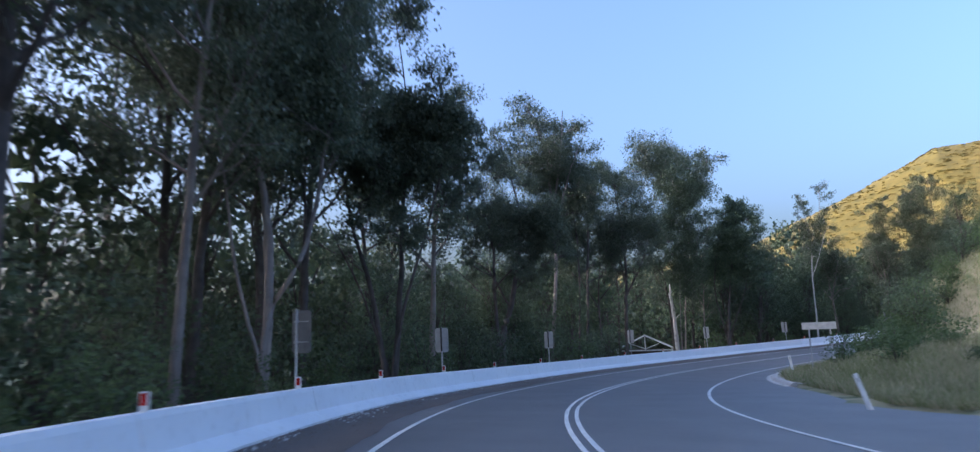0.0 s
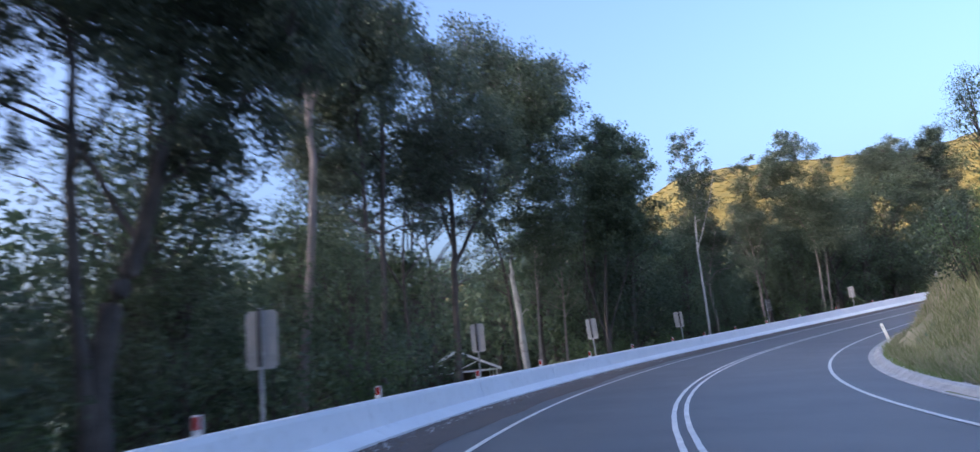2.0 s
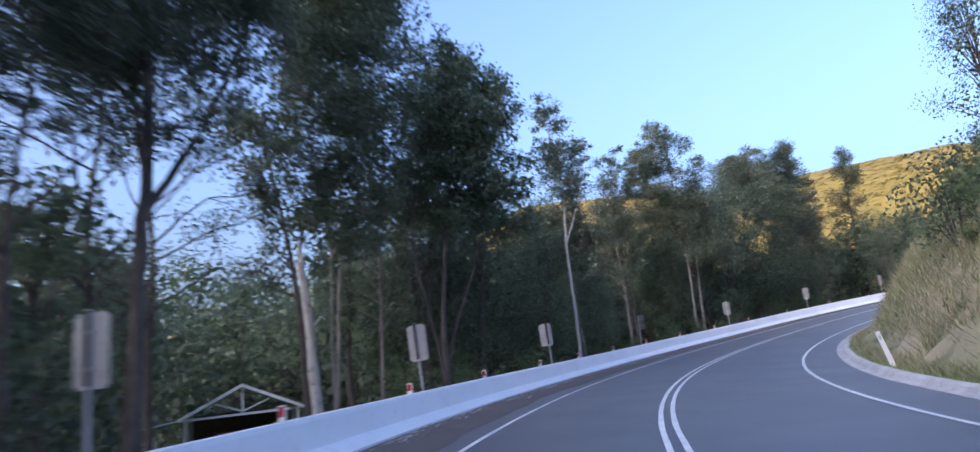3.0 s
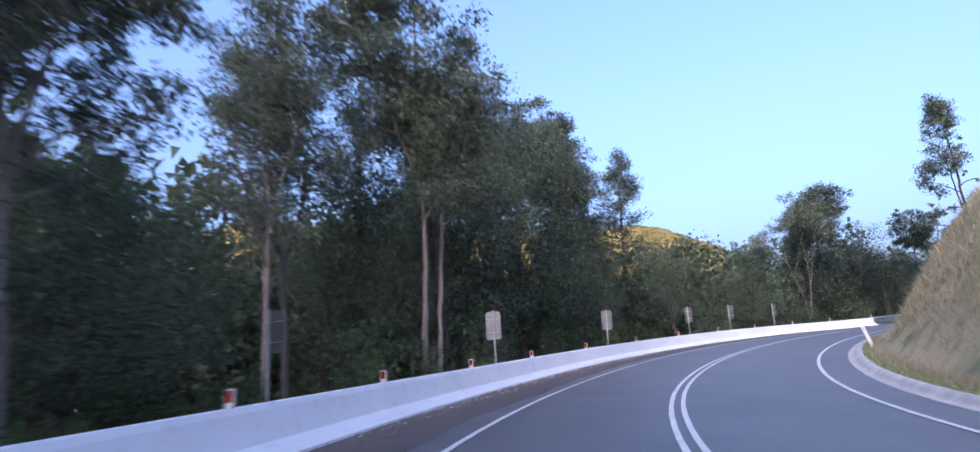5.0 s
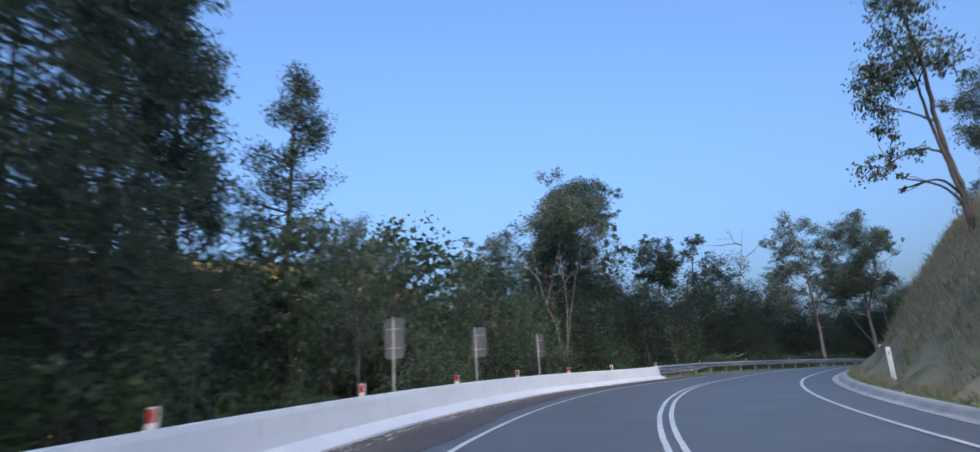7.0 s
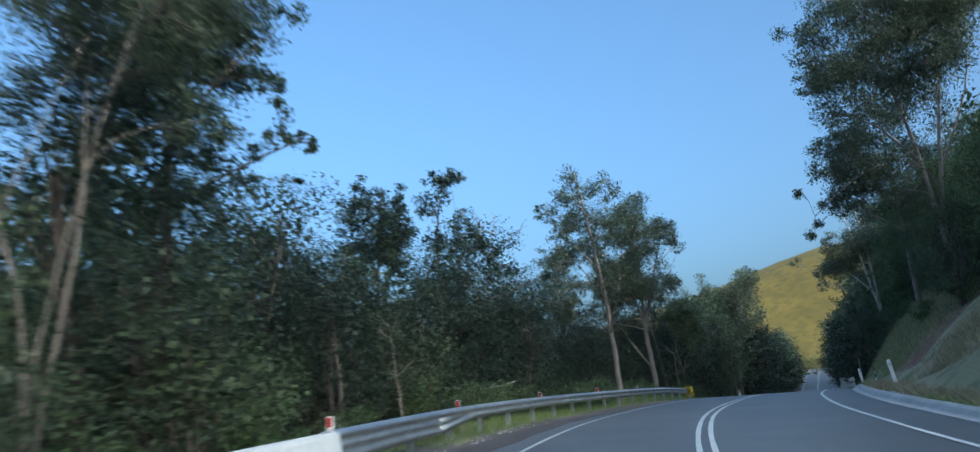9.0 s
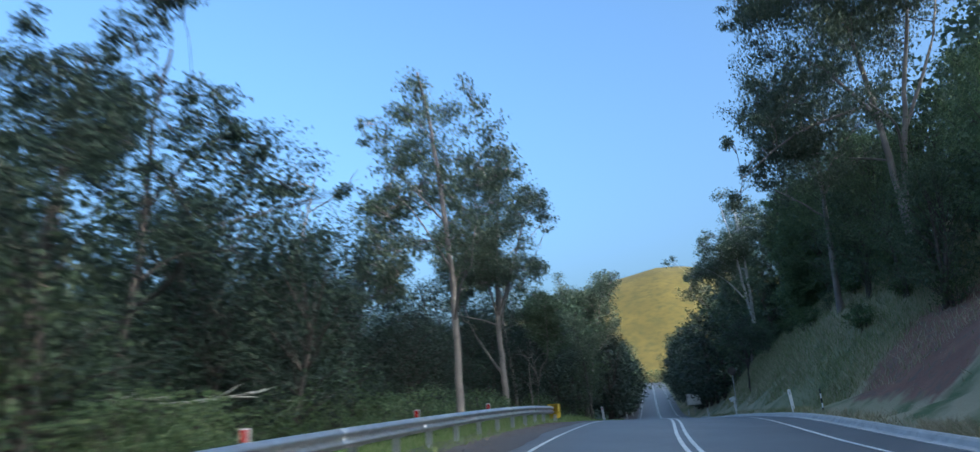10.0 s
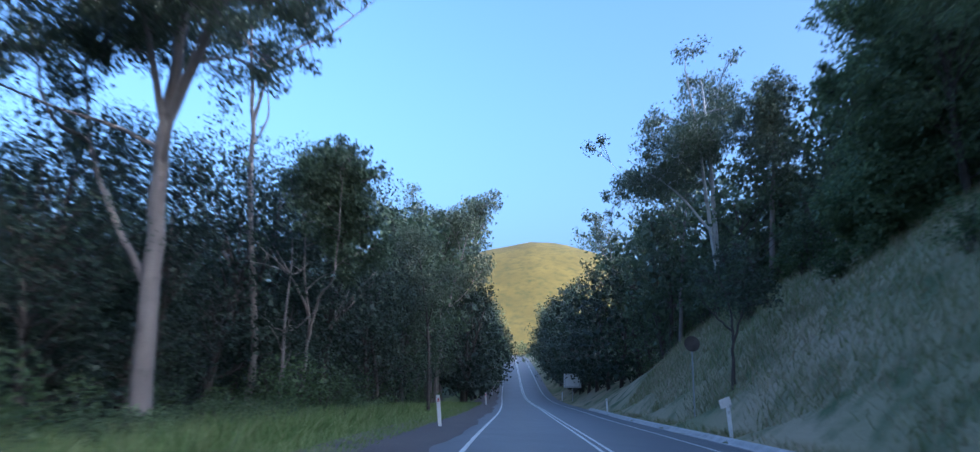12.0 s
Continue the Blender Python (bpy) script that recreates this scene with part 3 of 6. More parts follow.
for s, w, ly in ((15.2, 7.0, -17), (36.3, 5.9, -8), (57.6, 5.45, -13), (96.2, 5.2, -16), (115.3, 5.5, 0), (134.0, 5.1, -3), (148.9, 5.2, -5), (165.2, 4.65, -4),
                 (185.8, 4.6, -4), (213.5, 4.5, -3), (251.0, 4.5, 0), (186.6, -4.45, -6), (223.5, -4.4, -4), (258.0, -4.4, 0)):
    guide_post(s, w, 0, ly, 1.05)


# ============ trees ============
def tube(path, radii, sides, v, f):
    """Adds a tapered tube along a path to v and f."""
    path = np.asarray(path, float)
    t = np.gradient(path, axis=0)
    t /= np.linalg.norm(t, axis=1, keepdims=True) + 1e-9
    ref = np.where(np.abs(t[:, 2:3]) > 0.9, np.array([[1.0, 0, 0]]), np.array([[0, 0, 1.0]]))
    a = np.cross(t, ref)
    a /= np.linalg.norm(a, axis=1, keepdims=True) + 1e-9
    b = np.cross(t, a)
    ang = np.arange(sides) * 2 * np.pi / sides
    base = len(v)
    for p, r, aa, bb in zip(path, radii, a, b):
        for q in ang:
            v.append(p + r * (np.cos(q) * aa + np.sin(q) * bb))
    for i in range(len(path) - 1):
        for c in range(sides):
            x, y = base + i * sides + c, base + i * sides + (c + 1) % sides
            f.append((x, y, y + sides, x + sides))


def bough(rng, start, way, length, bend, n=6, rise=0.0):
    pts, p, d = [np.array(start)], np.array(start, float), np.array(way, float)
    d /= np.linalg.norm(d)
    for _ in range(n):
        d = d + rng.normal(0, bend, 3) + np.array([0, 0, rise])
        d /= np.linalg.norm(d)
        p = p + d * length / n
        pts.append(p.copy())
    return np.array(pts), d


def leaves(rng, centres, radius, count, size, droop, slim=0.32, flat=0.7, corners=3, soft=0.45):
    """Small folded blades scattered in clumps: arrays of vertices and quads."""
    centres = np.asarray(centres)
    n = len(centres) * count
    c = np.repeat(centres, count, 0)
    rad = np.repeat(radius if np.ndim(radius) else np.full(len(centres), radius), count)
    g = rng.normal(0, 1, (n, 3))
    g /= np.linalg.norm(g, axis=1, keepdims=True)
    p = c + g * (rad * rng.random(n) ** soft)[:, None] * np.array([1, 1, flat])
    d = rng.normal(0, 1, (n, 3))
    d[:, 2] -= droop
    d /= np.linalg.norm(d, axis=1, keepdims=True)
    side = np.cross(d, rng.normal(0, 1, (n, 3)))
    side /= np.linalg.norm(side, axis=1, keepdims=True) + 1e-9
    ln = (size * (0.6 + 0.8 * rng.random(n)))[:, None]
    if corners == 3:
        v = np.stack([p - side * ln * slim, p + d * ln * 0.2 + side * ln * slim * 1.1, p + d * ln], 1).reshape(-1, 3)
        return v, np.arange(n * 3).reshape(-1, 3)
    v = np.stack([p, p + d * ln * 0.45 + side * ln * slim, p + d * ln, p + d * ln * 0.5 - side * ln * slim], 1).reshape(-1, 3)
    f = np.arange(n * 4).reshape(-1, 4)
    return v, f


def gum(seed, H, fork=0.42, spread=0.26, limbs=9, stems=1, count=26, size=0.25, radius=1.0, r0=0.011, lean=0.03, subs=5, bend=0.03, splay=0.16):
    """A eucalypt: bare pale stem, rising limbs, drooping leaf clumps with gaps. Returns wood and crown."""
    rng = np.random.default_rng(seed)
    v, f, tips = [], [], []
    for st in range(stems):
        a0 = rng.random() * 6.28
        way = np.array([math.cos(a0) * (splay if stems > 1 else lean), math.sin(a0) * (splay if stems > 1 else lean), 1])
        path, d = bough(rng, (0.12 * st * math.cos(a0), 0.12 * st * math.sin(a0), -0.3), way, H * 0.92, bend, 14, 0.012)
        rr = H * r0 * (1 - np.linspace(0, 1, len(path))) ** 0.8 * (0.8 if stems > 1 else 1) + 0.025
        rr[0] *= 1.35
        tube(path, rr, 9, v, f)
        lim = max(3, limbs // stems)
        for k in range(lim):
            u = fork + (0.97 - fork) * (k + 0.6 * rng.random()) / lim
            i = min(int(u * 14), 13)
            start = path[i] + (path[i + 1] - path[i]) * (u * 14 - i)
            az = 2.4 * k + rng.normal(0, 0.5) + a0
            up = 0.35 + 0.5 * rng.random() + 0.5 * u
            L = H * spread * (1.25 - 0.6 * abs(u - 0.62) / 0.38) * (0.75 + 0.5 * rng.random())
            lp, ld = bough(rng, start, (math.cos(az), math.sin(az), up), L, 0.13, 6, 0.03)
            tube(lp, np.linspace(rr[i] * 0.55, 0.025, len(lp)), 6, v, f)
            for q in range(subs):
                j = rng.integers(2, 7)
                j = min(j, len(lp) - 1)
                az2 = rng.random() * 6.28
                sp, sd = bough(rng, lp[j], ld * 0.7 + np.array([math.cos(az2), math.sin(az2), 0.35]), L * (0.28 + 0.28 * rng.random()), 0.2, 4, 0.03)
                tube(sp, np.linspace(0.028, 0.01, len(sp)) * H / 16, 4, v, f)
                tips += [sp[-1], sp[-2], sp[2]]
            tips.append(lp[-1])
        tips += [path[-1], path[-2]]
    tips = np.array(tips)
    rad = radius * (0.6 + 0.7 * rng.random(len(tips))) * H / 18
    lv, lf = leaves(rng, tips, rad, count * 2, size * 0.72, 1.1)
    return (np.array(v), f), (lv, lf)


def broad(seed, H, wide=0.34, clumps=85, count=75, size=0.20, low=0.18, r0=0.016, stems=1, far=False):
    """A dense dark understorey tree with an uneven domed crown."""
    rng = np.random.default_rng(seed)
    v, f, tips = [], [], []
    for st in range(stems):
        path, d = bough(rng, (0.3 * st, 0.2 * st, -0.3), (rng.normal(0, 0.1), rng.normal(0, 0.1), 1), H * 0.8, 0.06, 9, 0.02)
        tube(path, np.linspace(H * r0 + 0.03, 0.03, len(path)), 8, v, f)
    bumps = rng.normal(0, 1, (7, 3))
    bumps /= np.linalg.norm(bumps, axis=1, keepdims=True)
    for k in range(clumps):
        u = low + (1 - low) * rng.random() ** 0.8
        az = rng.random() * 6.28
        prof = math.sin(min(1.0, (u - low * 0.6) / (1 - low * 0.6)) ** 0.75 * math.pi * 0.93) ** 0.6
        g = np.array([math.cos(az), math.sin(az), 0.0])
        swell = 1 + 0.45 * max(0.0, (bumps @ np.array([g[0], g[1], 2 * u - 1])).max() - 0.6)
        rr = H * wide * prof * swell * (0.55 + 0.5 * rng.random())
        tip = np.array([g[0] * rr, g[1] * rr, H * u * (0.92 + 0.12 * rng.random())])
        tips.append(tip)
        if k % 3 == 0:
            i = min(int(u * 0.8 * 9), 8)
            tube(np.array([path[i], (path[i] + tip) / 2 + np.array([0, 0, 0.05 * H * rng.random()]), tip]), [0.05 * H / 12, 0.03 * H / 12, 0.012], 5, v, f)
    tips = np.array(tips)
    lv, lf = leaves(rng, tips, H * 0.085 * (0.7 + 0.6 * rng.random(len(tips))), count if far else count * 2, size if far else size * 0.74, 0.5, 0.4, 0.75)
    iv, fi = leaves(rng, tips * np.array([0.6, 0.6, 0.93]), H * 0.09, 5 if far else 20, H * (0.05 if far else 0.02), 0.5, 0.42, 0.75)
    lv, lf = np.concatenate([lv, iv]), np.concatenate([lf, fi + len(lv)])
    return (np.array(v), f), (lv, lf)


def conifer(seed, H, wide=0.17, tiers=22, count=34, size=0.26):
    """A dark she-oak or hoop pine: straight stem, tiers of tufted boughs."""
    rng = np.random.default_rng(seed)
    v, f, tips = [], [], []
    path, d = bough(rng, (0, 0, -0.3), (0, 0, 1), H, 0.015, 12, 0.02)
    tube(path, np.linspace(H * 0.014, 0.03, len(path)), 8, v, f)
    for t in range(tiers):
        u = 0.22 + 0.76 * (t + rng.random() * 0.5) / tiers
        L = H * wide * (1.05 - u) ** 0.65 * (0.75 + 0.6 * rng.random())
        i = min(int(u * 12), 11)
        start = path[i] + (path[i + 1] - path[i]) * (u * 12 - i)
        for q in range(4):
            az = rng.random() * 6.28
            lp, ld = bough(rng, start, (math.cos(az), math.sin(az), 0.25 * rng.normal() + 0.15), L, 0.1, 4, 0.03)
            tube(lp, np.linspace(0.05, 0.015, len(lp)), 4, v, f)
            tips += [lp[-1], lp[-2]] + ([lp[2]] if rng.random() < 0.5 else [])
    tips.append(path[-1])
    tips = np.array(tips)
    lv, lf = leaves(rng, tips, H * 0.035 * (0.8 + 0.5 * rng.random(len(tips))), count * 2, size * 0.8, -0.5, 0.15, 0.8)
    return (np.array(v), f), (lv, lf)


def shrub(seed, H, wide=0.6, clumps=26, count=55, size=0.2, slim=0.42):
    rng = np.random.default_rng(seed)
    v, f, tips = [], [], []
    for k in range(clumps):
        az, u = rng.random() * 6.28, rng.random() ** 0.7
        rr = H * wide * math.sqrt(max(0.05, 1 - (u * 0.9) ** 2)) * (0.5 + 0.55 * rng.random())
        tip = np.array([math.cos(az) * rr, math.sin(az) * rr, H * (0.12 + 0.85 * u)])
        tips.append(tip)
        if k % 2 == 0:
            tube(np.array([[0.1 * math.cos(az), 0.1 * math.sin(az), -0.2], tip * np.array([0.45, 0.45, 0.6]), tip]), [0.03, 0.02, 0.008], 4, v, f)
    tips = np.array(tips)
    lv, lf = leaves(rng, np.concatenate([tips, tips * np.array([0.5, 0.5, 0.6])]), H * 0.22 * (0.7 + 0.6 * rng.random(2 * len(tips))), count, size * 0.75, 0.2, slim, 0.8)
    return (np.array(v), f), (lv, lf)


def bare(seed, H, r0=0.012, limbs=8):
    """A dead, leafless pale stem with crooked branches."""
    rng = np.random.default_rng(seed)
    v, f = [], []
    path, d = bough(rng, (0, 0, -0.3), (rng.normal(0, 0.1), rng.normal(0, 0.1), 1), H, 0.07, 10, 0.02)
    tube(path, np.linspace(H * r0 + 0.02, 0.012, len(path)), 7, v, f)
    for k in range(limbs):
        i = rng.integers(3, 10)
        az = rng.random() * 6.28
        lp, ld = bough(rng, path[i], (math.cos(az), math.sin(az), 0.6), H * (0.12 + 0.22 * rng.random()), 0.22, 6, 0.02)
        tube(lp, np.linspace(0.035, 0.008, len(lp)), 5, v, f)
        for q in range(2):
            sp, sd = bough(rng, lp[3], ld + rng.normal(0, 0.7, 3), H * 0.1, 0.2, 3)
            tube(sp, np.linspace(0.014, 0.005, len(sp)), 4, v, f)
    return (np.array(v), f), None


KINDS = {}


def tree_kind(key, name, made, bark, leaf, label, category, group):
    wood, crown = made
    KINDS[key] = (mesh_of("trunk", wood[0], wood[1], M[bark], True), mesh_of("crown", crown[0], crown[1], M[leaf]) if crown else None, name, label, category, group)


def plant(key, x, y, scale=1.0, turn=None, sink=0.1, z=None, stretch=1.0, lean=(0, 0)):
    wood, crown, name, label, category, group = KINDS[key]
    zz = float(ground_z(x, y)[0][0]) - sink if z is None else z
    turn = (x * 77.7 + y * 33.3) % 360 if turn is None else turn
    m = pose(x, y, zz, lean[0], lean[1], 0) @ pose(0, 0, 0, 0, 0, turn) @ Matrix.Diagonal((scale, scale, scale * stretch, 1))
    t = thing(name, m, label, category, group)
    part("trunk" if category == "tree" else "stem", wood, None, t)
    if crown:
        part("crown" if category == "tree" else "foliage", crown, None, t)
    return t


def plant_sw(key, s, w, scale=1.0, **more):
    p = at(s, w)
    return plant(key, p.x, p.y, scale, **more)


G1, G2, G3, G4 = "eucalypts along the road", "understorey trees", "she-oaks and pines", "roadside shrubs"
tree_kind("gum_a", "eucalyptus_tree", gum(1, 18, 0.38, 0.26, 13, count=34, size=0.22), "bark_pale", "leaf_gum", "tall eucalyptus with pale smooth trunk and open drooping crown", "tree", G1)
tree_kind("gum_b", "eucalyptus_tree", gum(2, 20, 0.36, 0.20, 14, count=34, size=0.22, r0=0.008, lean=0.01, bend=0.018), "bark_pale", "leaf_gum", "tall eucalyptus with thin straight pale trunk and oval crown", "tree", G1)
tree_kind("gum_c", "eucalyptus_tree", gum(3, 17, 0.45, 0.20, 16, stems=4, count=34, size=0.23, r0=0.005, bend=0.05), "bark_pale", "leaf_gum", "eucalyptus forked at the ground into several thin pale stems", "tree", G1)
tree_kind("gum_d", "eucalyptus_tree", gum(4, 18, 0.33, 0.25, 12, count=30, r0=0.010), "bark_dark", "leaf_gum", "eucalyptus with dark rough bark and ragged crown", "tree", G1)
tree_kind("gum_e", "slender_eucalyptus", gum(5, 16, 0.40, 0.16, 9, count=32, r0=0.008, subs=4), "bark_dark", "leaf_gum", "slender dark-stemmed young eucalyptus with narrow crown", "tree", G1)
tree_kind("gum_f", "eucalyptus_tree", gum(9, 19, 0.36, 0.22, 12, count=28, r0=0.009), "bark_dark", "leaf_gum", "tall dark-trunked eucalyptus with dense drooping crown", "tree", G1)
tree_kind("gum_s", "eucalyptus_tree", gum(71, 17, 0.30, 0.27, 11, count=15, size=0.2, radius=1.15, r0=0.010, bend=0.05), "bark_dark", "leaf_gum", "crooked dark eucalyptus with thin, see-through crown", "tree", G1)
tree_kind("broad_a", "rainforest_tree", broad(11, 12, clumps=85, count=54, size=0.155), "bark_dark", "leaf_dark", "dense dark green understorey tree with domed crown", "tree", G2)
tree_kind("broad_b", "rainforest_tree", broad(12, 13, 0.30, 85, 54, 0.155, stems=2), "bark_dark", "leaf_dark", "dense dark green twin-stemmed tree, leafy to the ground", "tree", G2)
tree_kind("broad_c", "rainforest_tree", broad(13, 11, 0.38, 80, 54, 0.155, low=0.1), "bark_dark", "leaf_bush", "broad leafy green tree with low spreading crown", "tree", G2)
tree_kind("broad_f", "rainforest_tree", broad(20, 12, 0.33, 85, 54, 0.15, low=0.08), "bark_dark", "leaf_lit", "leafy tree above the grassy cutting, green leaves lightened as if lit", "tree", G2)
tree_kind("broad_d", "rainforest_tree", broad(17, 12, 0.34, 85, 54, 0.15, low=0.06), "bark_dark", "leaf_shaded", "domed rainforest tree, blue-green leaves darkened to look shaded", "tree", G2)
tree_kind("broad_e", "rainforest_tree", broad(18, 12, 0.30, 85, 54, 0.15, low=0.04, stems=2), "bark_dark", "leaf_shaded", "twin-stemmed rainforest tree, leafy to the ground, leaves shade-darkened", "tree", G2)
tree_kind("far_a", "forest_tree", broad(14, 12, 0.32, 54, 16, 0.38, low=0.08, far=True), "bark_dark", "leaf_dark", "dense dark forest tree behind the roadside row", "tree", "forest behind")
tree_kind("far_b", "forest_tree", broad(15, 14, 0.26, 54, 16, 0.38, low=0.12, far=True), "bark_dark", "leaf_dark", "tall dense forest tree behind the roadside row", "tree", "forest behind")
tree_kind("far_g", "forest_eucalyptus", gum(16, 17, 0.36, 0.22, 10, count=12, size=0.40, radius=1.0, r0=0.009, subs=4), "bark_pale", "leaf_gum", "pale-stemmed eucalyptus in the forest behind", "tree", "forest behind")
tree_kind("far_d", "forest_tree", broad(19, 14, 0.27, 60, 20, 0.34, low=0.06, far=True), "bark_dark", "leaf_shaded", "forest tree crowding the road beyond the crest, leaves shade-darkened", "tree", "forest behind")
tree_kind("pine_a", "she_oak", conifer(21, 18), "bark_dark", "leaf_pine", "dark tiered conifer-like tree with tufted boughs", "tree", G3)
tree_kind("pine_b", "she_oak", conifer(22, 16, 0.15, 18), "bark_dark", "leaf_pine", "dark narrow conifer-like tree with tufted boughs", "tree", G3)
tree_kind("shrub_a", "shrub", shrub(31, 2.4, 0.6, 22, 24, 0.17), "bark_dark", "leaf_bush", "bushy green roadside shrub", "shrub", G4)
tree_kind("shrub_b", "shrub", shrub(32, 3.2, 0.5, 24, 24, 0.18), "bark_dark", "leaf_dark", "dense dark green roadside shrub", "shrub", G4)
tree_kind("shrub_c", "shrub", shrub(33, 1.5, 0.9, 22, 30, 0.18, 0.28), "bark_dark", "leaf_bush", "low spreading weedy shrub", "shrub", G4)
tree_kind("bare_a", "dead_tree", bare(41, 11), "bark_pale", "leaf_gum", "leafless pale dead tree with crooked branches", "tree", "dead trees")
tree_kind("bare_b", "dead_tree", bare(42, 8, 0.010, 10), "bark_pale", "leaf_gum", "small dead tree with pale forked branches", "tree", "dead trees")


def snag(H):
    """A broken, bleached trunk without branches."""
    v, f = [], []
    u = np.linspace(0, 1, 9)
    tube(np.stack([-0.55 * u - 0.1 * np.sin(u * 6), 0.1 * np.sin(u * 5), u * H - 0.4], 1), 0.23 - 0.09 * u + 0.02 * np.cos(u * 17), 9, v, f)
    tube(np.array([[-0.5, 0.05, H * 0.93], [-0.62, 0.1, H * 1.03], [-0.6, 0.12, H * 1.1]]), [0.12, 0.07, 0.01], 6, v, f)
    tube(np.array([[-0.3, 0.05, H * 0.55], [0.1, 0.2, H * 0.62], [0.25, 0.25, H * 0.6]]), [0.05, 0.035, 0.015], 5, v, f)
    return (np.array(v), f), None


def branch(seed, L):
    """A fallen forked branch, lying across the growth."""
    rng = np.random.default_rng(seed)
    v, f = [], []
    path, d = bough(rng, (-L / 2, 0, 0), (1, 0, 0.02), L, 0.12, 8)
    path[:, 2] *= 0.4
    tube(path, np.linspace(0.06, 0.015, len(path)), 6, v, f)
    for i, way in ((2, (0.8, 0.6, 0.3)), (4, (0.8, -0.5, 0.5)), (5, (0.5, 0.7, 0.1)), (6, (0.9, -0.4, -0.1))):
        lp, ld = bough(rng, path[i], way, L * 0.3, 0.15, 4)
        tube(lp, np.linspace(0.03, 0.008, len(lp)), 5, v, f)
    return (np.array(v), f), None


tree_kind("snag", "dead_tree", snag(6.6), "bark_white", "leaf_gum", "bleached broken tree trunk standing in the clearing", "tree", "dead trees")
tree_kind("shrub_d", "shrub", shrub(36, 1.5, 0.9, 22, 44, 0.14, 0.28), "bark_dark", "leaf_lit", "low lush green weeds under the big eucalypts", "shrub", G4)
tree_kind("weed", "pale_shrub", shrub(35, 1.15, 0.55, 20, 40, 0.13, 0.2), "bark_pale", "leaf_grey", "pale grey weedy shrub behind the barrier end", "shrub", G4)
tree_kind("branch", "fallen_branch", branch(44, 2.6), "bark_white", "leaf_gum", "pale dead branch caught in the undergrowth", "branch", "fallen branches")
WEED, LOG = (139.5, -10.2), (150.5, -10.8)


# ============ shelter and parked cars in the gully ============
def land(x, y):
    return float(ground_z(x, y)[0][0])


def shelter(x, y, turn):
    g = land(x, y)
    sh = thing("shelter", pose(x, y, g, 0, 0, turn), "open-fronted gabled timber shelter with a lean-to, in the gully", "shelter")
    half, eave, rise, deep = 3.7, 2.75, 1.75, 6.0
    for px, py in ((-half + 0.15, 0), (half - 0.15, 0), (-half + 0.15, deep), (half - 0.15, deep), (-half + 0.15, deep / 2), (half - 0.15, deep / 2)):
        part("post", rod((px, py, -0.3), (px, py, eave), 0.10, 0.09), M["white"], sh, "pale painted post")
    part("tie_beam", box(2 * half, 0.12, 0.16, 0, 0, eave - 0.08, 0.01), M["white"], sh)
    part("king_post", box(0.14, 0.10, rise, 0, 0, eave + rise / 2 - 0.1, 0.01), M["white"], sh)
    for sg in (-1, 1):
        part("strut", rod((sg * 1.7, 0, eave + 0.75), (0, 0, eave + 0.1), 0.06), M["white"], sh)
        sl = math.atan2(rise, half)
        ln = math.hypot(half, rise) + 0.35
        t = Matrix.Rotation(sg * sl, 4, "Y")
        part("roof_slope", box(ln, deep + 0.8, 0.05, sg * (half + 0.2) / 2, deep / 2, eave + rise / 2 + 0.06, 0.008, t), M["roofing"], sh, "corrugated grey roof sheet")
        part("barge_board", box(ln, 0.05, 0.20, sg * (half + 0.2) / 2, -0.42, eave + rise / 2 + 0.02, 0.008, t), M["white"], sh, "pale barge board")
    part("lean_to_roof", box(3.7, deep + 0.6, 0.05, -half - 1.75, deep / 2, eave - 0.28, 0.008, Matrix.Rotation(radians(-7), 4, "Y")), M["roofing"], sh)
    part("lean_to_post", rod((-half - 3.3, 0, -0.3), (-half - 3.3, 0, eave - 0.5), 0.08), M["white"], sh)
    part("back_wall", box(2 * half, 0.1, eave, 0, deep, eave / 2, 0.01), M["timber"], sh, "dark timber back wall")
    part("panel", box(1.6, 0.08, 1.6, -half - 2.4, 0.3, 0.9, 0.01), M["steel_dull"], sh, "grey sheet-metal panel")
    return sh


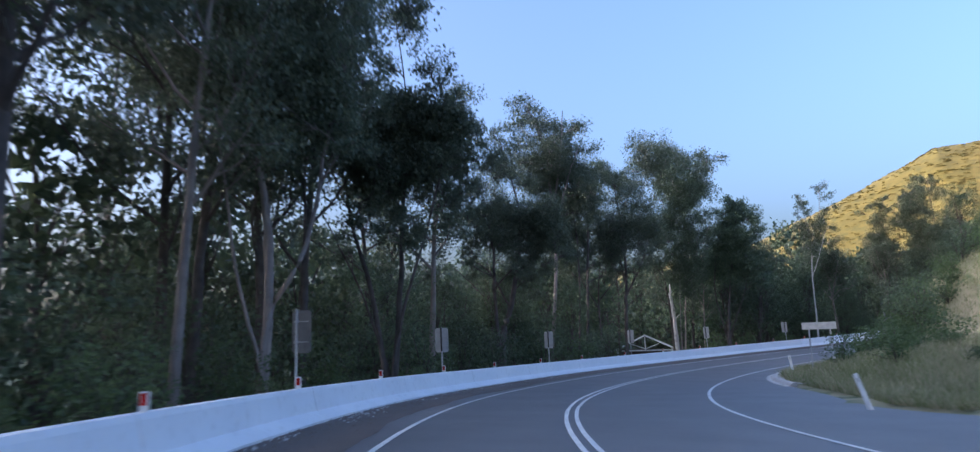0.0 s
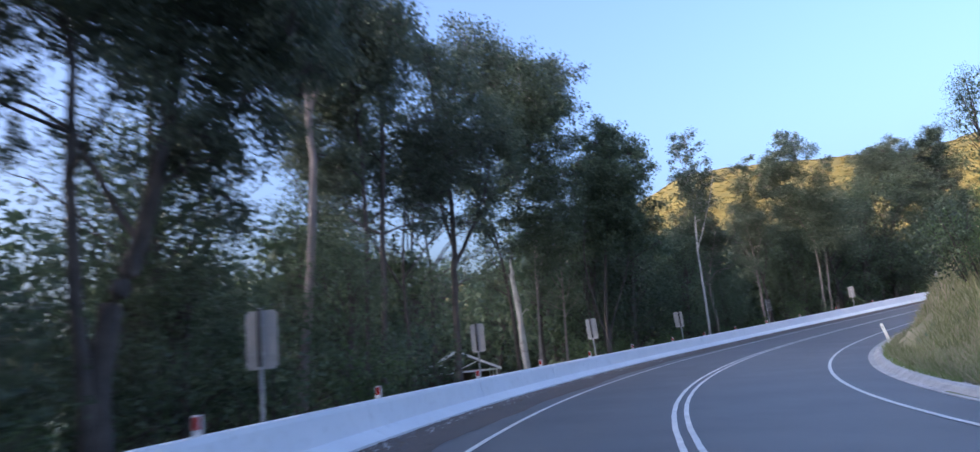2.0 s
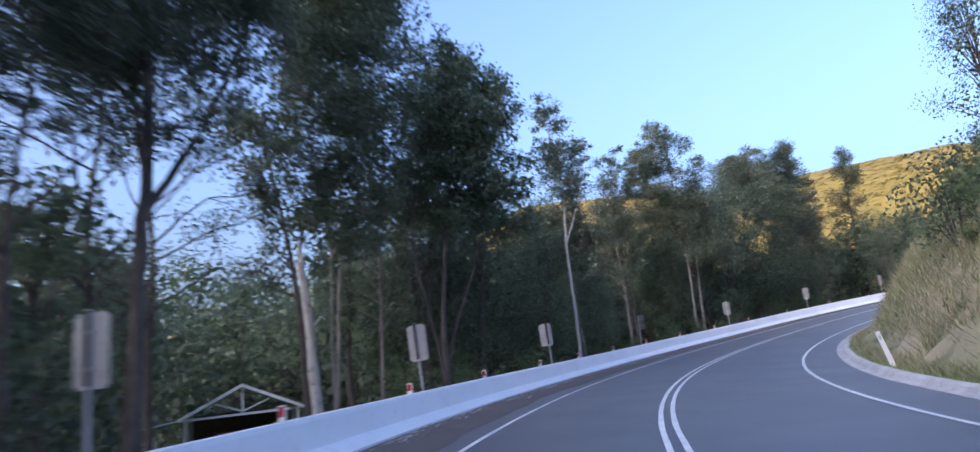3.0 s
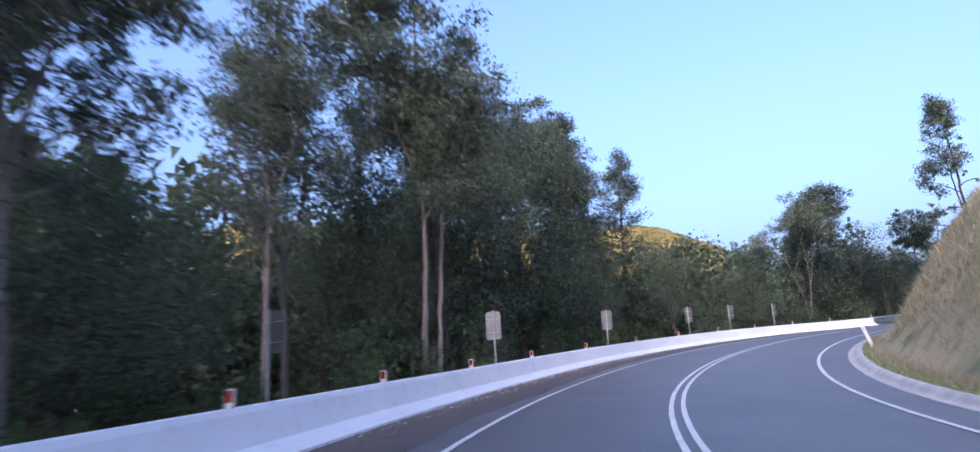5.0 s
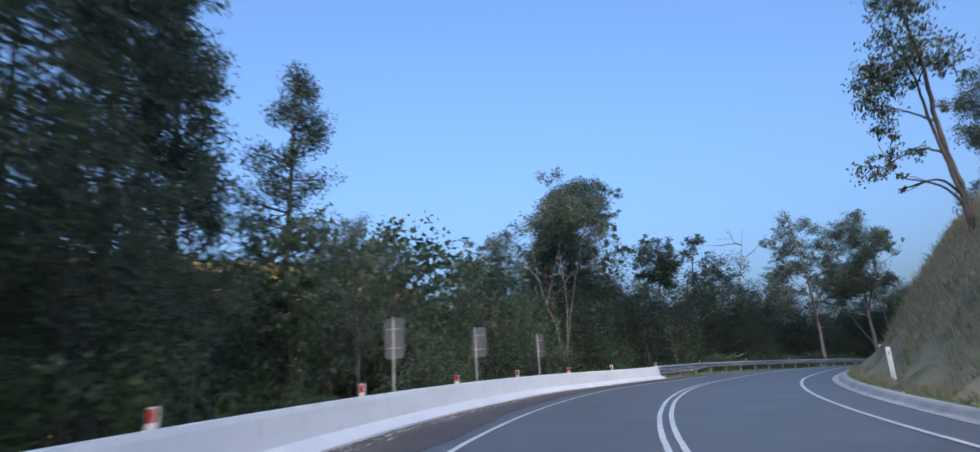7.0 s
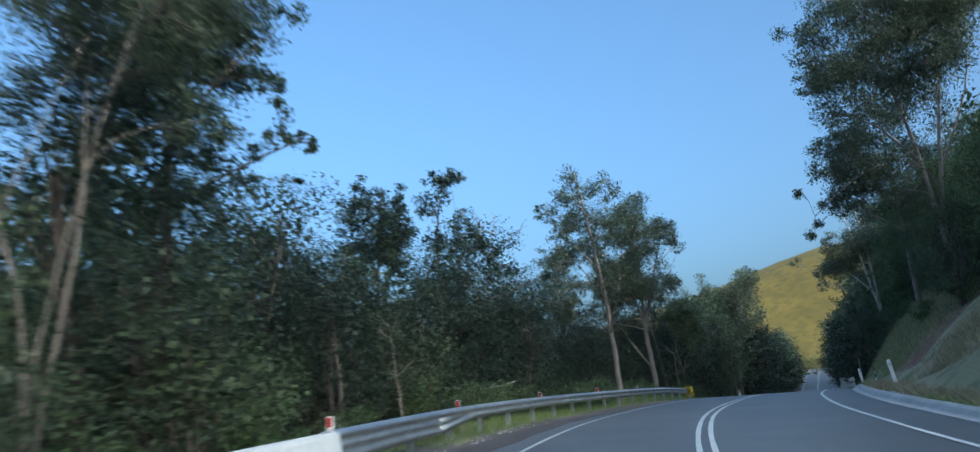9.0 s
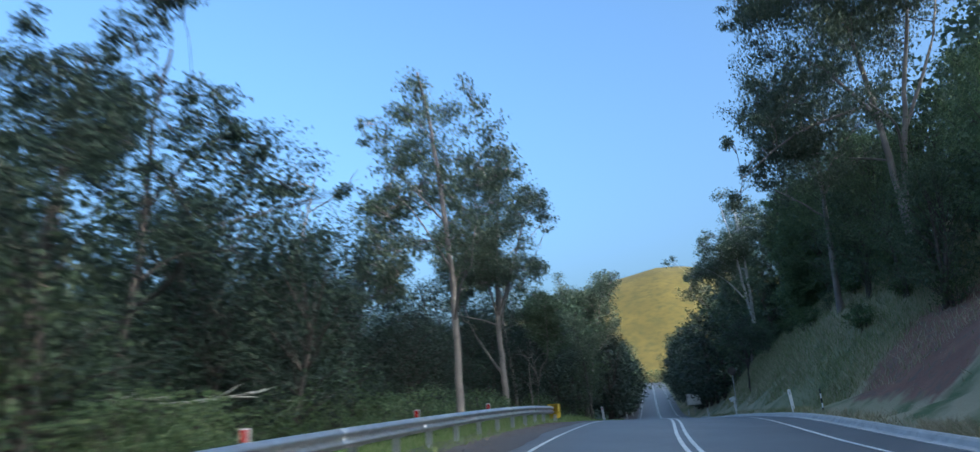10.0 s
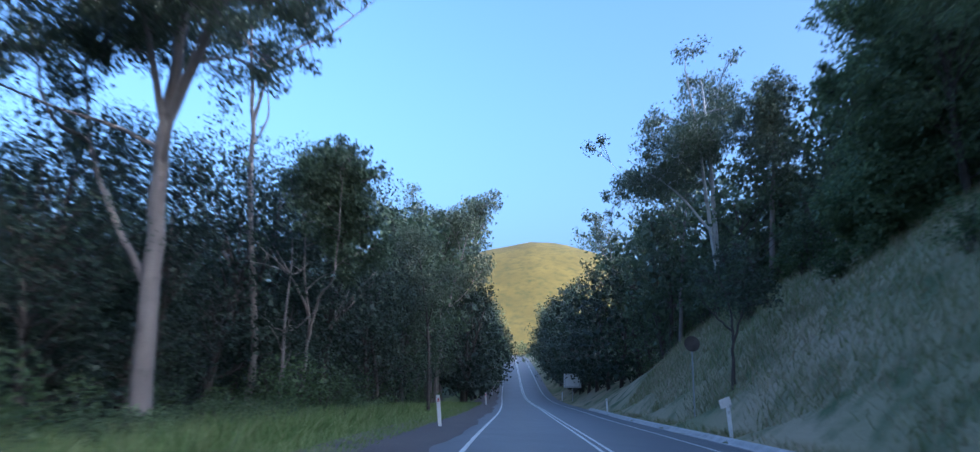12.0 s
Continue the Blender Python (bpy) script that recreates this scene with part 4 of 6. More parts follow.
def parked_car(x, y, turn, paint, label):
    g = land(x, y)
    c = thing("car", pose(x, y, g, 0, 0, turn), label, "car", "cars in the gully")
    bm = bmesh.new()
    prof = [(-2.15, 0.35), (-2.2, 0.75), (-1.95, 0.92), (-1.35, 0.98), (-0.75, 1.42), (0.85, 1.45), (1.65, 1.02), (2.1, 0.95), (2.2, 0.6), (2.15, 0.35)]
    for w, k in ((-0.85, 0), (0.85, 1)):
        ring = [bm.verts.new((px, w * (0.84 if pz > 1.1 else 1.0), pz)) for px, pz in prof]
        bm.faces.new(ring if k else list(reversed(ring)))
    bm.verts.ensure_lookup_table()
    n = len(prof)
    for i in range(n):
        bm.faces.new((bm.verts[i], bm.verts[(i + 1) % n], bm.verts[n + (i + 1) % n], bm.verts[n + i]))
    bmesh.ops.bevel(bm, geom=list(bm.edges), offset=0.06, segments=2, affect="EDGES")
    part("body", bm, M[paint], c)
    part("side_glass", box(1.75, 1.56, 0.30, 0.05, 0, 1.20, 0.05), M["car_glass"], c)
    part("windscreen", box(0.55, 1.30, 0.03, -1.04, 0, 1.225, 0.01, Matrix.Rotation(radians(-37), 4, "Y")), M["car_glass"], c)
    for wx in (-1.35, 1.35):
        for wy in (-0.78, 0.78):
            wheel = part("wheel", rod((wx, wy - 0.1, 0.31), (wx, wy + 0.1, 0.31), 0.31, sides=18), M["black"], c)
            part("rim", rod((wx, wy - 0.115, 0.31), (wx, wy + 0.115, 0.31), 0.19, sides=14), M["steel"], wheel)
    return c


shelter(-3.6, 66.4, 20.0)
parked_car(-1.2, 64.2, 12.0, "car_silver", "silver car parked in front of the shelter")
parked_car(-5.6, 68.4, 105.0, "car_red", "dark red car parked under the shelter")


# ============ other signs ============
def board_sign(s, w, wide, high, bottom, turn, label, legs=2, material="steel_dull", bars=False):
    p = at(s, w)
    g = land(p.x, p.y)
    sg = thing("road_sign", pose(p.x, p.y, g - 0.2, 0, 0, heading(s) + turn), label, "road sign")
    top = p.z + bottom + high - g + 0.2
    part("board", box(wide, 0.03, high, 0, 0, top - high / 2, 0.008), M[material], sg)
    for k in range(legs):
        x = (k - (legs - 1) / 2) * wide * 0.62
        part("leg", rod((x, 0.045, 0), (x, 0.045, top - 0.1), 0.035), M["steel_dull"], sg)
    if bars:
        for x, z, a, b in ((0, 0.07, 0.86, 0.03), (0, 0.93, 0.86, 0.03), (-0.43, 0.5, 0.03, 0.86), (0.43, 0.5, 0.03, 0.86)):
            part("border", box(wide * a, 0.008, high * b, wide * x, -0.019, top - high * z, 0.002), M["steel_dull"], sg)
    for k in (0.2, 0.8):
        part("rail", box(wide * 0.94, 0.03, 0.05, 0, 0.03, top - high * k, 0.004), M["steel_dull"], sg)
    return sg


board_sign(38.3, 7.0, 1.75, 0.36, 2.25, -16, "long pale signboard on two posts, seen from behind")
board_sign(243.3, 5.0, 2.0, 1.55, 1.75, 0, "white rectangular road sign on posts beside the verge", 1, "white", True)
p12 = at(185.8, 4.6)
flag = thing("side_sign", pose(p12.x, p12.y, land(p12.x, p12.y), 0, 0, heading(185.8) + 20), "small white plate fixed to a guide post", "road sign")
part("plate", box(0.42, 0.02, 0.28, -0.16, 0.03, 1.12, 0.006, Matrix.Rotation(radians(-18), 4, "Y")), M["white"], flag)
part("clip", box(0.06, 0.06, 0.10, 0, 0.02, 1.02, 0.006), M["steel_dull"], flag)
pr = at(193.3, 5.4)
rsign = thing("round_sign", pose(pr.x, pr.y, land(pr.x, pr.y) - 0.2, 0, 0, heading(193)), "dark back of a round road sign on a thin pole", "road sign")
part("disc", rod((0, -0.012, 3.35), (0, 0.012, 3.35), 0.33, sides=28), M["bark_dark"], rsign)
part("pole", rod((0, 0.035, 0), (0, 0.035, 3.6), 0.03), M["steel_dull"], rsign)
pm = at(162.8, 5.2)
stake = thing("striped_marker", pose(pm.x, pm.y, land(pm.x, pm.y) - 0.1), "thin black and white banded marker stake", "marker post")
for k in range(6):
    part("band", box(0.055, 0.03, 0.165, 0, 0, 0.10 + 0.166 * k, 0.003), M["black" if k % 2 else "white"], stake)


# ---- named trees, by station and offset ----
TALL = {}


def top_at(key, s, w, top, **more):
    """Plants a tree at station s, offset w, scaled so that its top stands top metres over the road."""
    p = at(s, w)
    g = land(p.x, p.y) - 0.1
    if key not in TALL:
        src = KINDS[key][1] or KINDS[key][0]
        co = np.empty(len(src.vertices) * 3)
        src.vertices.foreach_get("co", co)
        TALL[key] = co.reshape(-1, 3)[:, 2].max()
    return plant(key, p.x, p.y, (p.z + top - g) / TALL[key], **more)


def row_of_trees(*trees):
    for key, s, w, top in trees:
        top_at(key, s, w, top, turn=(s * 47) % 360)


# ---- trees shaped to fit the camera's view ----
def smooth_path(pts, n=5):
    """A rounded path through a few points."""
    p = np.asarray(pts, float)
    q = np.vstack([2 * p[0] - p[1], p, 2 * p[-1] - p[-2]])
    out = []
    for i in range(1, len(q) - 2):
        for k in range(n):
            u = k / n
            out.append(0.5 * (2 * q[i] + (q[i + 1] - q[i - 1]) * u + (2 * q[i - 1] - 5 * q[i] + 4 * q[i + 1] - q[i + 2]) * u * u + (3 * q[i] - q[i - 1] - 3 * q[i + 1] + q[i + 2]) * u ** 3))
    return np.array(out + [q[-2]])


def hero(s, w, turn, lobes, stems, bark, leaf="leaf_gum", open_=0.9, size=0.14, above=0.0, label=""):
    """A tree with stems (radius, then bends) and foliage lobes (across, height over the road, radius), set to fit the
    camera's view.
    """
    rng = np.random.default_rng(int(s * 10))
    p = at(s, w)
    g = land(p.x, p.y) - 0.1
    lift = p.z - g
    v, f, nodes, rads = [], [], [], []
    wide = max(abs(a[0]) for a in lobes)
    for k, st in enumerate(stems):
        r, pts = st[0], [(a, 0.0, h + lift) for a, h in st[1:]]
        if pts[0][2] - lift < 2.6:
            pts = [(pts[0][0] * 0.8, 0.0, -0.3)] + [q for q in pts if q[2] > 0.7]
        pts = np.array(pts, float)
        if nodes and pts[0][2] > 0:
            pts[0] = nodes[int(np.argmin(np.linalg.norm(np.array(nodes)[:, [0, 2]] - pts[0][[0, 2]], axis=1)))]
        pts[:, 1] += (rng.normal(0, 0.3) if k else 0.1) * np.linspace(0, 1, len(pts)) * wide
        path = smooth_path(pts, 6)
        path[1:-1] += rng.normal(0, 0.012 + r * 0.04, (len(path) - 2, 3)) * np.array([1, 1, 0.3])
        u = np.linspace(0, 1, len(path))
        rr = r * (1 - 0.72 * u)
        if pts[0][2] < 0:
            rr = rr * (1 + 0.5 * np.exp(-np.clip(path[:, 2], 0, None) / 0.5))
        tube(path, rr, 10 if r > 0.1 else 7, v, f)
        nodes += list(path)
        rads += list(rr)
    nodes, rads = np.array(nodes), np.array(rads)
    crown = [(a, rng.uniform(-0.6, 0.6) * wide, h + lift, r) for a, h, r in lobes]
    crown += [(a + rng.normal(0, 0.4 * r), -math.copysign(rng.uniform(0.25, 0.8) * wide, y), z + rng.normal(0, 0.4 * r), r * 0.85) for a, y, z, r in list(crown)[::2]]
    for i in range(len(crown)):
        for j in range(i):
            p0, p1 = np.array(crown[i]), np.array(crown[j])
            gap = np.linalg.norm(p0[:3] - p1[:3])
            if gap < 1.9 * (p0[3] + p1[3]) and rng.random() < 0.42:
                q = (p0 + p1) / 2
                crown.append((q[0], q[1], q[2] + 0.1, q[3] * 0.95))
    top = max(c[2] for c in crown)
    if above and above + lift > top:
        high, rl = above + lift - top, float(np.mean([c[3] for c in crown]))
        for k in range(int(1.4 * high * wide / rl ** 2 / 3) + 4):
            u = rng.random()
            side = wide * (1.05 - 0.75 * u) * math.sqrt(rng.random())
            az = rng.random() * 6.28
            crown.append((side * math.cos(az), side * math.sin(az), top - 0.5 + high * u, rl * (1.1 - 0.3 * u)))
        end = np.array([nodes[:, 0].mean() * 0.5, 0.0, above + lift - 0.6])
        up = nodes[int(np.argmax(nodes[:, 2]))]
        more = smooth_path([up, up * 0.5 + end * 0.5 + rng.normal(0, 0.15, 3), end], 5)
        tube(more, np.linspace(rads[int(np.argmax(nodes[:, 2]))], 0.02, len(more)), 6, v, f)
        nodes, rads = np.vstack([nodes, more]), np.r_[rads, np.linspace(0.06, 0.02, len(more))]
    centres, sizes = [], []
    typical = float(np.mean([c[3] for c in crown]))
    crown.sort(key=lambda q: np.linalg.norm(nodes - np.array(q[:3]), axis=1).min())
    for a, y, z, r in crown:
        c = np.array([a, y, z])
        away = np.linalg.norm(nodes - c, axis=1)
        flat_d = np.linalg.norm(nodes[:, :2] - c[:2], axis=1)
        dist = away + 1.2 * np.clip(nodes[:, 2] - (z - 0.45 * flat_d), 0, None) + np.where(nodes[:, 2] < 0.2 * z, 30.0, 0.0)
        j = int(np.argmin(dist))
        mid = (nodes[j] + c) / 2 + np.array([0, 0, 0.06 * away[j]]) + rng.normal(0, 0.03 + 0.05 * away[j], 3)
        arm = smooth_path([nodes[j], mid, c], 4)
        r1 = min(rads[j] * 0.75, 0.016 + 0.016 * away[j])
        thin = np.linspace(r1, max(0.012, 0.45 * r1), len(arm))
        tube(arm, thin, 5, v, f)
        nodes, rads = np.vstack([nodes, arm[2:]]), np.r_[rads, thin[2:]]
        m = int(np.clip(round(9 * (r / typical) ** 2), 2, 18))
        d = rng.normal(0, 1, (m, 3))
        d /= np.linalg.norm(d, axis=1, keepdims=True)
        tips = c + d * (r * (0.3 + 0.75 * rng.random(m)))[:, None] * np.array([1, 1, 0.8])
        for q in tips[:6]:
            tube(np.array([arm[-4], (arm[-3] + q) / 2 + rng.normal(0, 0.05, 3), q]), [0.018, 0.012, 0.006], 3, v, f)
        centres += list(tips)
        sizes += [r * (0.42 + 0.33 * rng.random()) for _ in tips]
    n_leaf = max(8, int(open_ * 1.15 * math.pi * typical ** 2 / (0.3 * size * size * 1.05) / 9))
    lv, lf = leaves(rng, np.array(centres), np.array(sizes), n_leaf, size, 0.9, 0.3, 0.8, 3, 0.7)
    t = thing("eucalyptus_tree" if leaf == "leaf_gum" else "forest_tree", pose(p.x, p.y, g, 0, 0, turn), label, "tree", G1 if leaf == "leaf_gum" else G2)
    part("trunk", (np.array(v), f), M[bark], t, smooth=True)
    part("crown", (lv, lf), M[leaf], t)
    return t


# the straight before the bend
row_of_trees(("gum_d", -1, -14, 22), ("gum_f", 4, -12.5, 22), ("gum_a", 6, -18, 21), ("gum_d", 8.2, -9.6, 22), ("far_b", 10, -17, 11.5), ("gum_a", 10, -13.5, 21),
             ("gum_s", 19.2, -11.5, 19), ("gum_d", 20, -10.5, 18), ("gum_f", 13, -17.5, 20), ("gum_f", 16.5, -12, 20), ("far_b", 17, -18, 11.5), ("gum_d", 18.5, -15, 22), ("far_g", 19.5, -19, 19))
# round the start of the bend
row_of_trees(("gum_f", 26.5, -12.5, 17), ("gum_a", 29.5, -10.8, 16.5), ("gum_s", 38.5, -13.5, 15.5), ("gum_f", 31, -15, 14), ("broad_b", 37.5, -12.5, 8.5), ("far_b", 22, -17, 10.5), ("far_b", 24.5, -20, 10), ("far_b", 28.5, -19, 9.5),
             ("far_b", 32, -20.5, 9.5))
# about the clearing
row_of_trees(("gum_e", 59.5, -13.9, 13), ("broad_b", 64, -11.4, 11),
             ("broad_b", 66.5, -10.6, 11), ("broad_a", 69, -12, 11), ("broad_b", 73.5, -11, 8.5), ("broad_a", 77.4, -10, 5.5))
# the middle of the bend
row_of_trees(("broad_b", 47.5, -15.5, 9.5), ("gum_s", 49.5, -17, 13), ("gum_s", 54.5, -15.5, 13), ("gum_s", 51.5, -14, 12.5), ("broad_a", 79.5, -11, 6.0), ("gum_f", 80.5, -14.5, 8.0), ("broad_b", 89.5, -12.5, 10), ("gum_f", 91, -14, 12.5), ("broad_b", 93, -10.5, 12.5), ("broad_b", 96.5, -11.5, 13.5),
             ("broad_a", 99.5, -11, 13.5), ("broad_b", 105, -12, 8.5))
# the pines
row_of_trees(("pine_b", 109.5, -15, 18), ("pine_a", 112, -17, 19.5), ("pine_b", 116.2, -20.7, 21), ("pine_a", 121.1, -20.8, 19.6), ("broad_a", 124.7, -20, 11.0))
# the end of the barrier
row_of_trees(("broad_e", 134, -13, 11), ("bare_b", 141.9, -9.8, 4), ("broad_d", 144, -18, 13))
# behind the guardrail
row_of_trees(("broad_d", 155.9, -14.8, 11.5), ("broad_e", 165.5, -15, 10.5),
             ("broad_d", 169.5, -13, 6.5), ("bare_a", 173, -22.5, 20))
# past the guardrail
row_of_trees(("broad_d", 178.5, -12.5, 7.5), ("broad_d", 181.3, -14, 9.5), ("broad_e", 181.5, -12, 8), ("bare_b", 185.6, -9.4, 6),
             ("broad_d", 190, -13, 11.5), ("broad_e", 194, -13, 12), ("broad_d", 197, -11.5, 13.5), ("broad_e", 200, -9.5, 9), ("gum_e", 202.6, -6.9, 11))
# towards the crest, outer side
row_of_trees(("broad_a", 206, -9, 10), ("far_b", 207, -9.5, 13.5), ("far_b", 214, -9.5, 15), ("gum_c", 221, -8.8, 19), ("far_b", 221, -9.2, 16.5), ("far_g", 229, -9.2, 21),
             ("far_g", 236.5, -9.5, 21))
# on the bank, inner side
row_of_trees(("broad_b", 62, 10.5, 12), ("broad_a", 66, 14, 9), ("broad_f", 159.7, 12, 12), ("broad_b", 162.5, 9.8, 9.5), ("broad_f", 162.7, 16, 14), ("broad_f", 167, 10.2, 10.5),
             ("broad_f", 169.5, 12.5, 12), ("broad_b", 171.5, 10, 12), ("far_b", 172, 15, 16.5), ("gum_a", 173.5, 9.2, 20.5))
# above the cutting, inner side
row_of_trees(("broad_f", 176, 11.5, 14), ("broad_f", 176.5, 13, 17), ("broad_f", 181.5, 12.5, 17.5), ("broad_f", 184, 11.5, 16), ("broad_f", 186, 14.5, 19),
             ("far_b", 197, 14, 18), ("far_b", 200.5, 12, 17))
# towards the crest, inner side
row_of_trees(("far_b", 207.5, 10.5, 17), ("far_g", 212, 9.5, 19.5), ("far_b", 214, 9, 15.5), ("gum_a", 218, 10.5, 20), ("far_b", 219, 10, 17),
             ("far_b", 226, 9.5, 18), ("far_g", 232, 9, 20), ("far_b", 238, 9, 18))
# trees that stand out, along the road
hero(16.0, -9.0, 50, [(-0.7, 11.3, 1.2), (0.6, 12.1, 1.2), (2.0, 10.9, 1.2), (3.0, 12.6, 1.0), (-1.7, 9.7, 1.0), (0.3, 9.5, 1.2), (1.6, 9.0, 1.0), (3.2, 10.2, 0.8), (-1.0, 8.0, 0.8), (-2.5, 11.5, 1.0), (0.0, 7.2, 0.7), (2.4, 7.6, 0.7)],
     [(0.17, (-0.1, 0.1), (0.0, 4.9), (-0.7, 8.4), (-1.1, 10.8)), (0.11, (0.0, 2.3), (1.1, 4.7), (1.8, 8.6), (2.4, 11.2)), (0.09, (-0.1, 0.8), (-0.9, 4.1), (-1.5, 8.3))], "bark_pale", open_=1.3, size=0.13, above=19, label="pale forked eucalyptus leaning out behind the concrete barrier")
hero(22.5, -8.2, 43, [(2.0, 11.1, 1.1), (2.6, 10.1, 0.8), (0.8, 10.0, 1.1), (-0.6, 10.9, 1.2), (-1.5, 9.1, 1.0), (0.1, 8.4, 0.9), (-2.1, 10.6, 1.1), (2.1, 8.4, 0.9), (1.3, 11.8, 1.1), (-2.9, 9.2, 0.9), (-1.0, 7.4, 0.7), (1.1, 7.0, 0.7), (3.1, 11.1, 0.6), (0.6, 5.8, 0.9), (-1.8, 6.2, 0.8), (2.4, 6.6, 0.8), (-0.6, 9.6, 1.0), (3.4, 9.2, 0.8), (1.6, 9.2, 1.0)],
     [(0.13, (-0.2, 0.3), (-0.9, 3.9), (-1.7, 6.8), (-2.1, 9.5)), (0.14, (-0.1, 0.3), (0.3, 4.4), (0.4, 7.2), (0.8, 10.2)), (0.10, (-0.1, 0.6), (0.4, 3.2), (1.5, 7.0), (2.1, 9.8)), (0.08, (-0.2, 0.6), (-1.4, 4.1), (-2.9, 7.2))], "bark_dark", open_=1.35, size=0.13, above=18, label="dark eucalyptus fanning into several stems from the ground")
hero(34.0, -9.0, 37, [(-1.0, 9.1, 1.2), (0.4, 9.7, 1.4), (1.8, 9.3, 1.2), (-0.2, 7.4, 0.9), (1.0, 7.3, 1.0), (2.5, 8.2, 0.9), (-1.9, 8.1, 0.8), (1.4, 5.7, 0.7), (0.3, 5.9, 0.7), (2.9, 9.9, 0.9), (-2.8, 9.2, 0.9), (2.0, 6.7, 0.8), (3.4, 7.4, 0.9), (3.4, 8.8, 1.0), (-2.0, 6.2, 0.7), (1.9, 4.9, 0.8)],
     [(0.24, (-0.5, 0.2), (-0.2, 2.4), (0.3, 3.8), (0.9, 7.0), (1.1, 9.6)), (0.15, (-0.5, 1.4), (-0.7, 4.4), (-0.7, 6.7), (-1.0, 9.1)), (0.07, (0.3, 3.8), (-1.0, 6.1), (-2.4, 6.9))], "bark_dark", open_=1.0, size=0.12, above=15, label="thick-trunked leaning eucalyptus with dark bark and open crown")
hero(41.2, -12.2, 27, [(0.0, 19.4, 1.3), (2.7, 18.3, 1.4), (4.3, 15.9, 1.2), (-0.9, 17.3, 1.3), (1.5, 15.7, 1.6), (3.2, 14.1, 1.3), (-0.1, 14.2, 1.6), (2.1, 12.4, 1.6), (4.6, 12.2, 1.2), (-1.3, 14.7, 1.2)],
     [(0.16, (1.4, -0.3), (1.8, 7.1), (1.7, 11.8), (1.4, 15.9), (0.2, 19.4)), (0.10, (1.9, 9.8), (3.0, 13.4), (3.9, 15.7)), (0.09, (1.8, 11.0), (2.5, 15.0), (2.8, 18.3))], "bark_pale", open_=0.8, size=0.15, label="tall open-crowned eucalyptus standing clear of the wood")
hero(45.2, -10.0, 21, [(-2.2, 14.6, 1.6), (-0.8, 15.3, 1.2), (-0.9, 12.5, 1.5), (-1.5, 10.2, 1.5), (-2.9, 12.2, 1.3), (0.2, 11.3, 0.9), (-3.5, 9.9, 1.2), (0.2, 13.9, 1.2), (-2.1, 8.2, 1.1), (-3.8, 15.3, 1.5), (-1.6, 6.8, 1.0), (0.9, 6.6, 0.9), (-3.0, 9.0, 1.1), (-0.4, 8.4, 1.0)],
     [(0.12, (-0.9, 0.2), (-0.3, 7.0), (-0.1, 11.1), (-0.6, 15.1)), (0.11, (-1.2, 0.3), (-0.9, 7.0), (-1.1, 11.1), (-1.9, 15.2))], "bark_dark", open_=0.85, size=0.12, label="twin-stemmed dark eucalyptus with thin feathery foliage")
hero(47.3, -11.6, 32, [(-1.7, 9.6, 1.0), (-1.1, 8.3, 1.0), (0.6, 9.9, 1.0), (1.1, 8.8, 1.0), (-1.6, 6.9, 0.8), (0.8, 7.3, 0.8), (2.0, 9.1, 1.0), (2.8, 10.2, 1.0), (1.9, 7.2, 0.8), (3.3, 8.2, 0.8), (3.7, 6.8, 0.7), (0.1, 6.0, 0.7), (3.7, 10.0, 0.8), (-0.5, 10.8, 1.0), (1.6, 11.1, 1.0), (-2.1, 8.2, 1.0)],
     [(0.10, (0.5, 1.2), (0.4, 4.6), (0.7, 7.6), (0.9, 10.3)), (0.05, (0.5, 4.3), (-0.9, 6.3), (-1.6, 8.2)), (0.05, (0.5, 4.6), (1.9, 6.4), (3.3, 8.2))], "bark_dark", open_=0.45, size=0.12, label="thin airy eucalyptus with dark stem and see-through crown")
hero(49.2, -10.0, 16, [(-1.5, 16.0, 1.0), (-0.1, 15.0, 1.2), (1.0, 13.8, 1.2), (2.1, 12.4, 1.2), (2.9, 10.9, 1.2), (-0.6, 13.0, 1.3), (0.5, 11.3, 1.3), (1.8, 9.7, 1.3), (-1.4, 10.2, 1.1), (3.0, 9.1, 0.9), (-2.0, 14.4, 1.2), (-0.3, 9.1, 1.2), (-1.0, 8.4, 1.1), (1.2, 7.4, 1.0), (-2.4, 10.4, 1.1)],
     [(0.17, (-0.3, 0.3), (-0.1, 3.7), (0.1, 7.2), (-0.1, 11.3), (-0.5, 14.9)), (0.10, (0.0, 4.9), (1.4, 7.7), (2.4, 10.8)), (0.08, (0.0, 5.5), (-0.4, 8.2), (-1.3, 12.4))], "bark_dark", open_=0.72, size=0.13, label="dark eucalyptus forking low into a wide vee")
hero(56.0, -9.5, 11, [(1.0, 13.9, 1.4), (2.0, 12.3, 1.3), (-0.2, 11.9, 1.4), (-1.2, 13.7, 1.4), (1.5, 9.5, 1.4), (0.1, 9.3, 1.4), (-1.0, 10.2, 1.2), (-0.5, 7.2, 1.2), (1.3, 7.1, 1.2), (2.6, 10.7, 0.9), (0.2, 5.5, 1.1), (-1.4, 8.0, 0.9), (0.7, 16.3, 1.7)],
     [(0.04, (-0.6, -0.3), (-0.4, 3.5), (-0.1, 7.7), (0.7, 13.1)), (0.03, (-0.3, 4.9), (1.1, 7.6), (1.9, 11.2))], "bark_pale", "leaf_dark", open_=0.78, size=0.13, above=15.5, label="leafy green tree with pale stem beside the clearing")
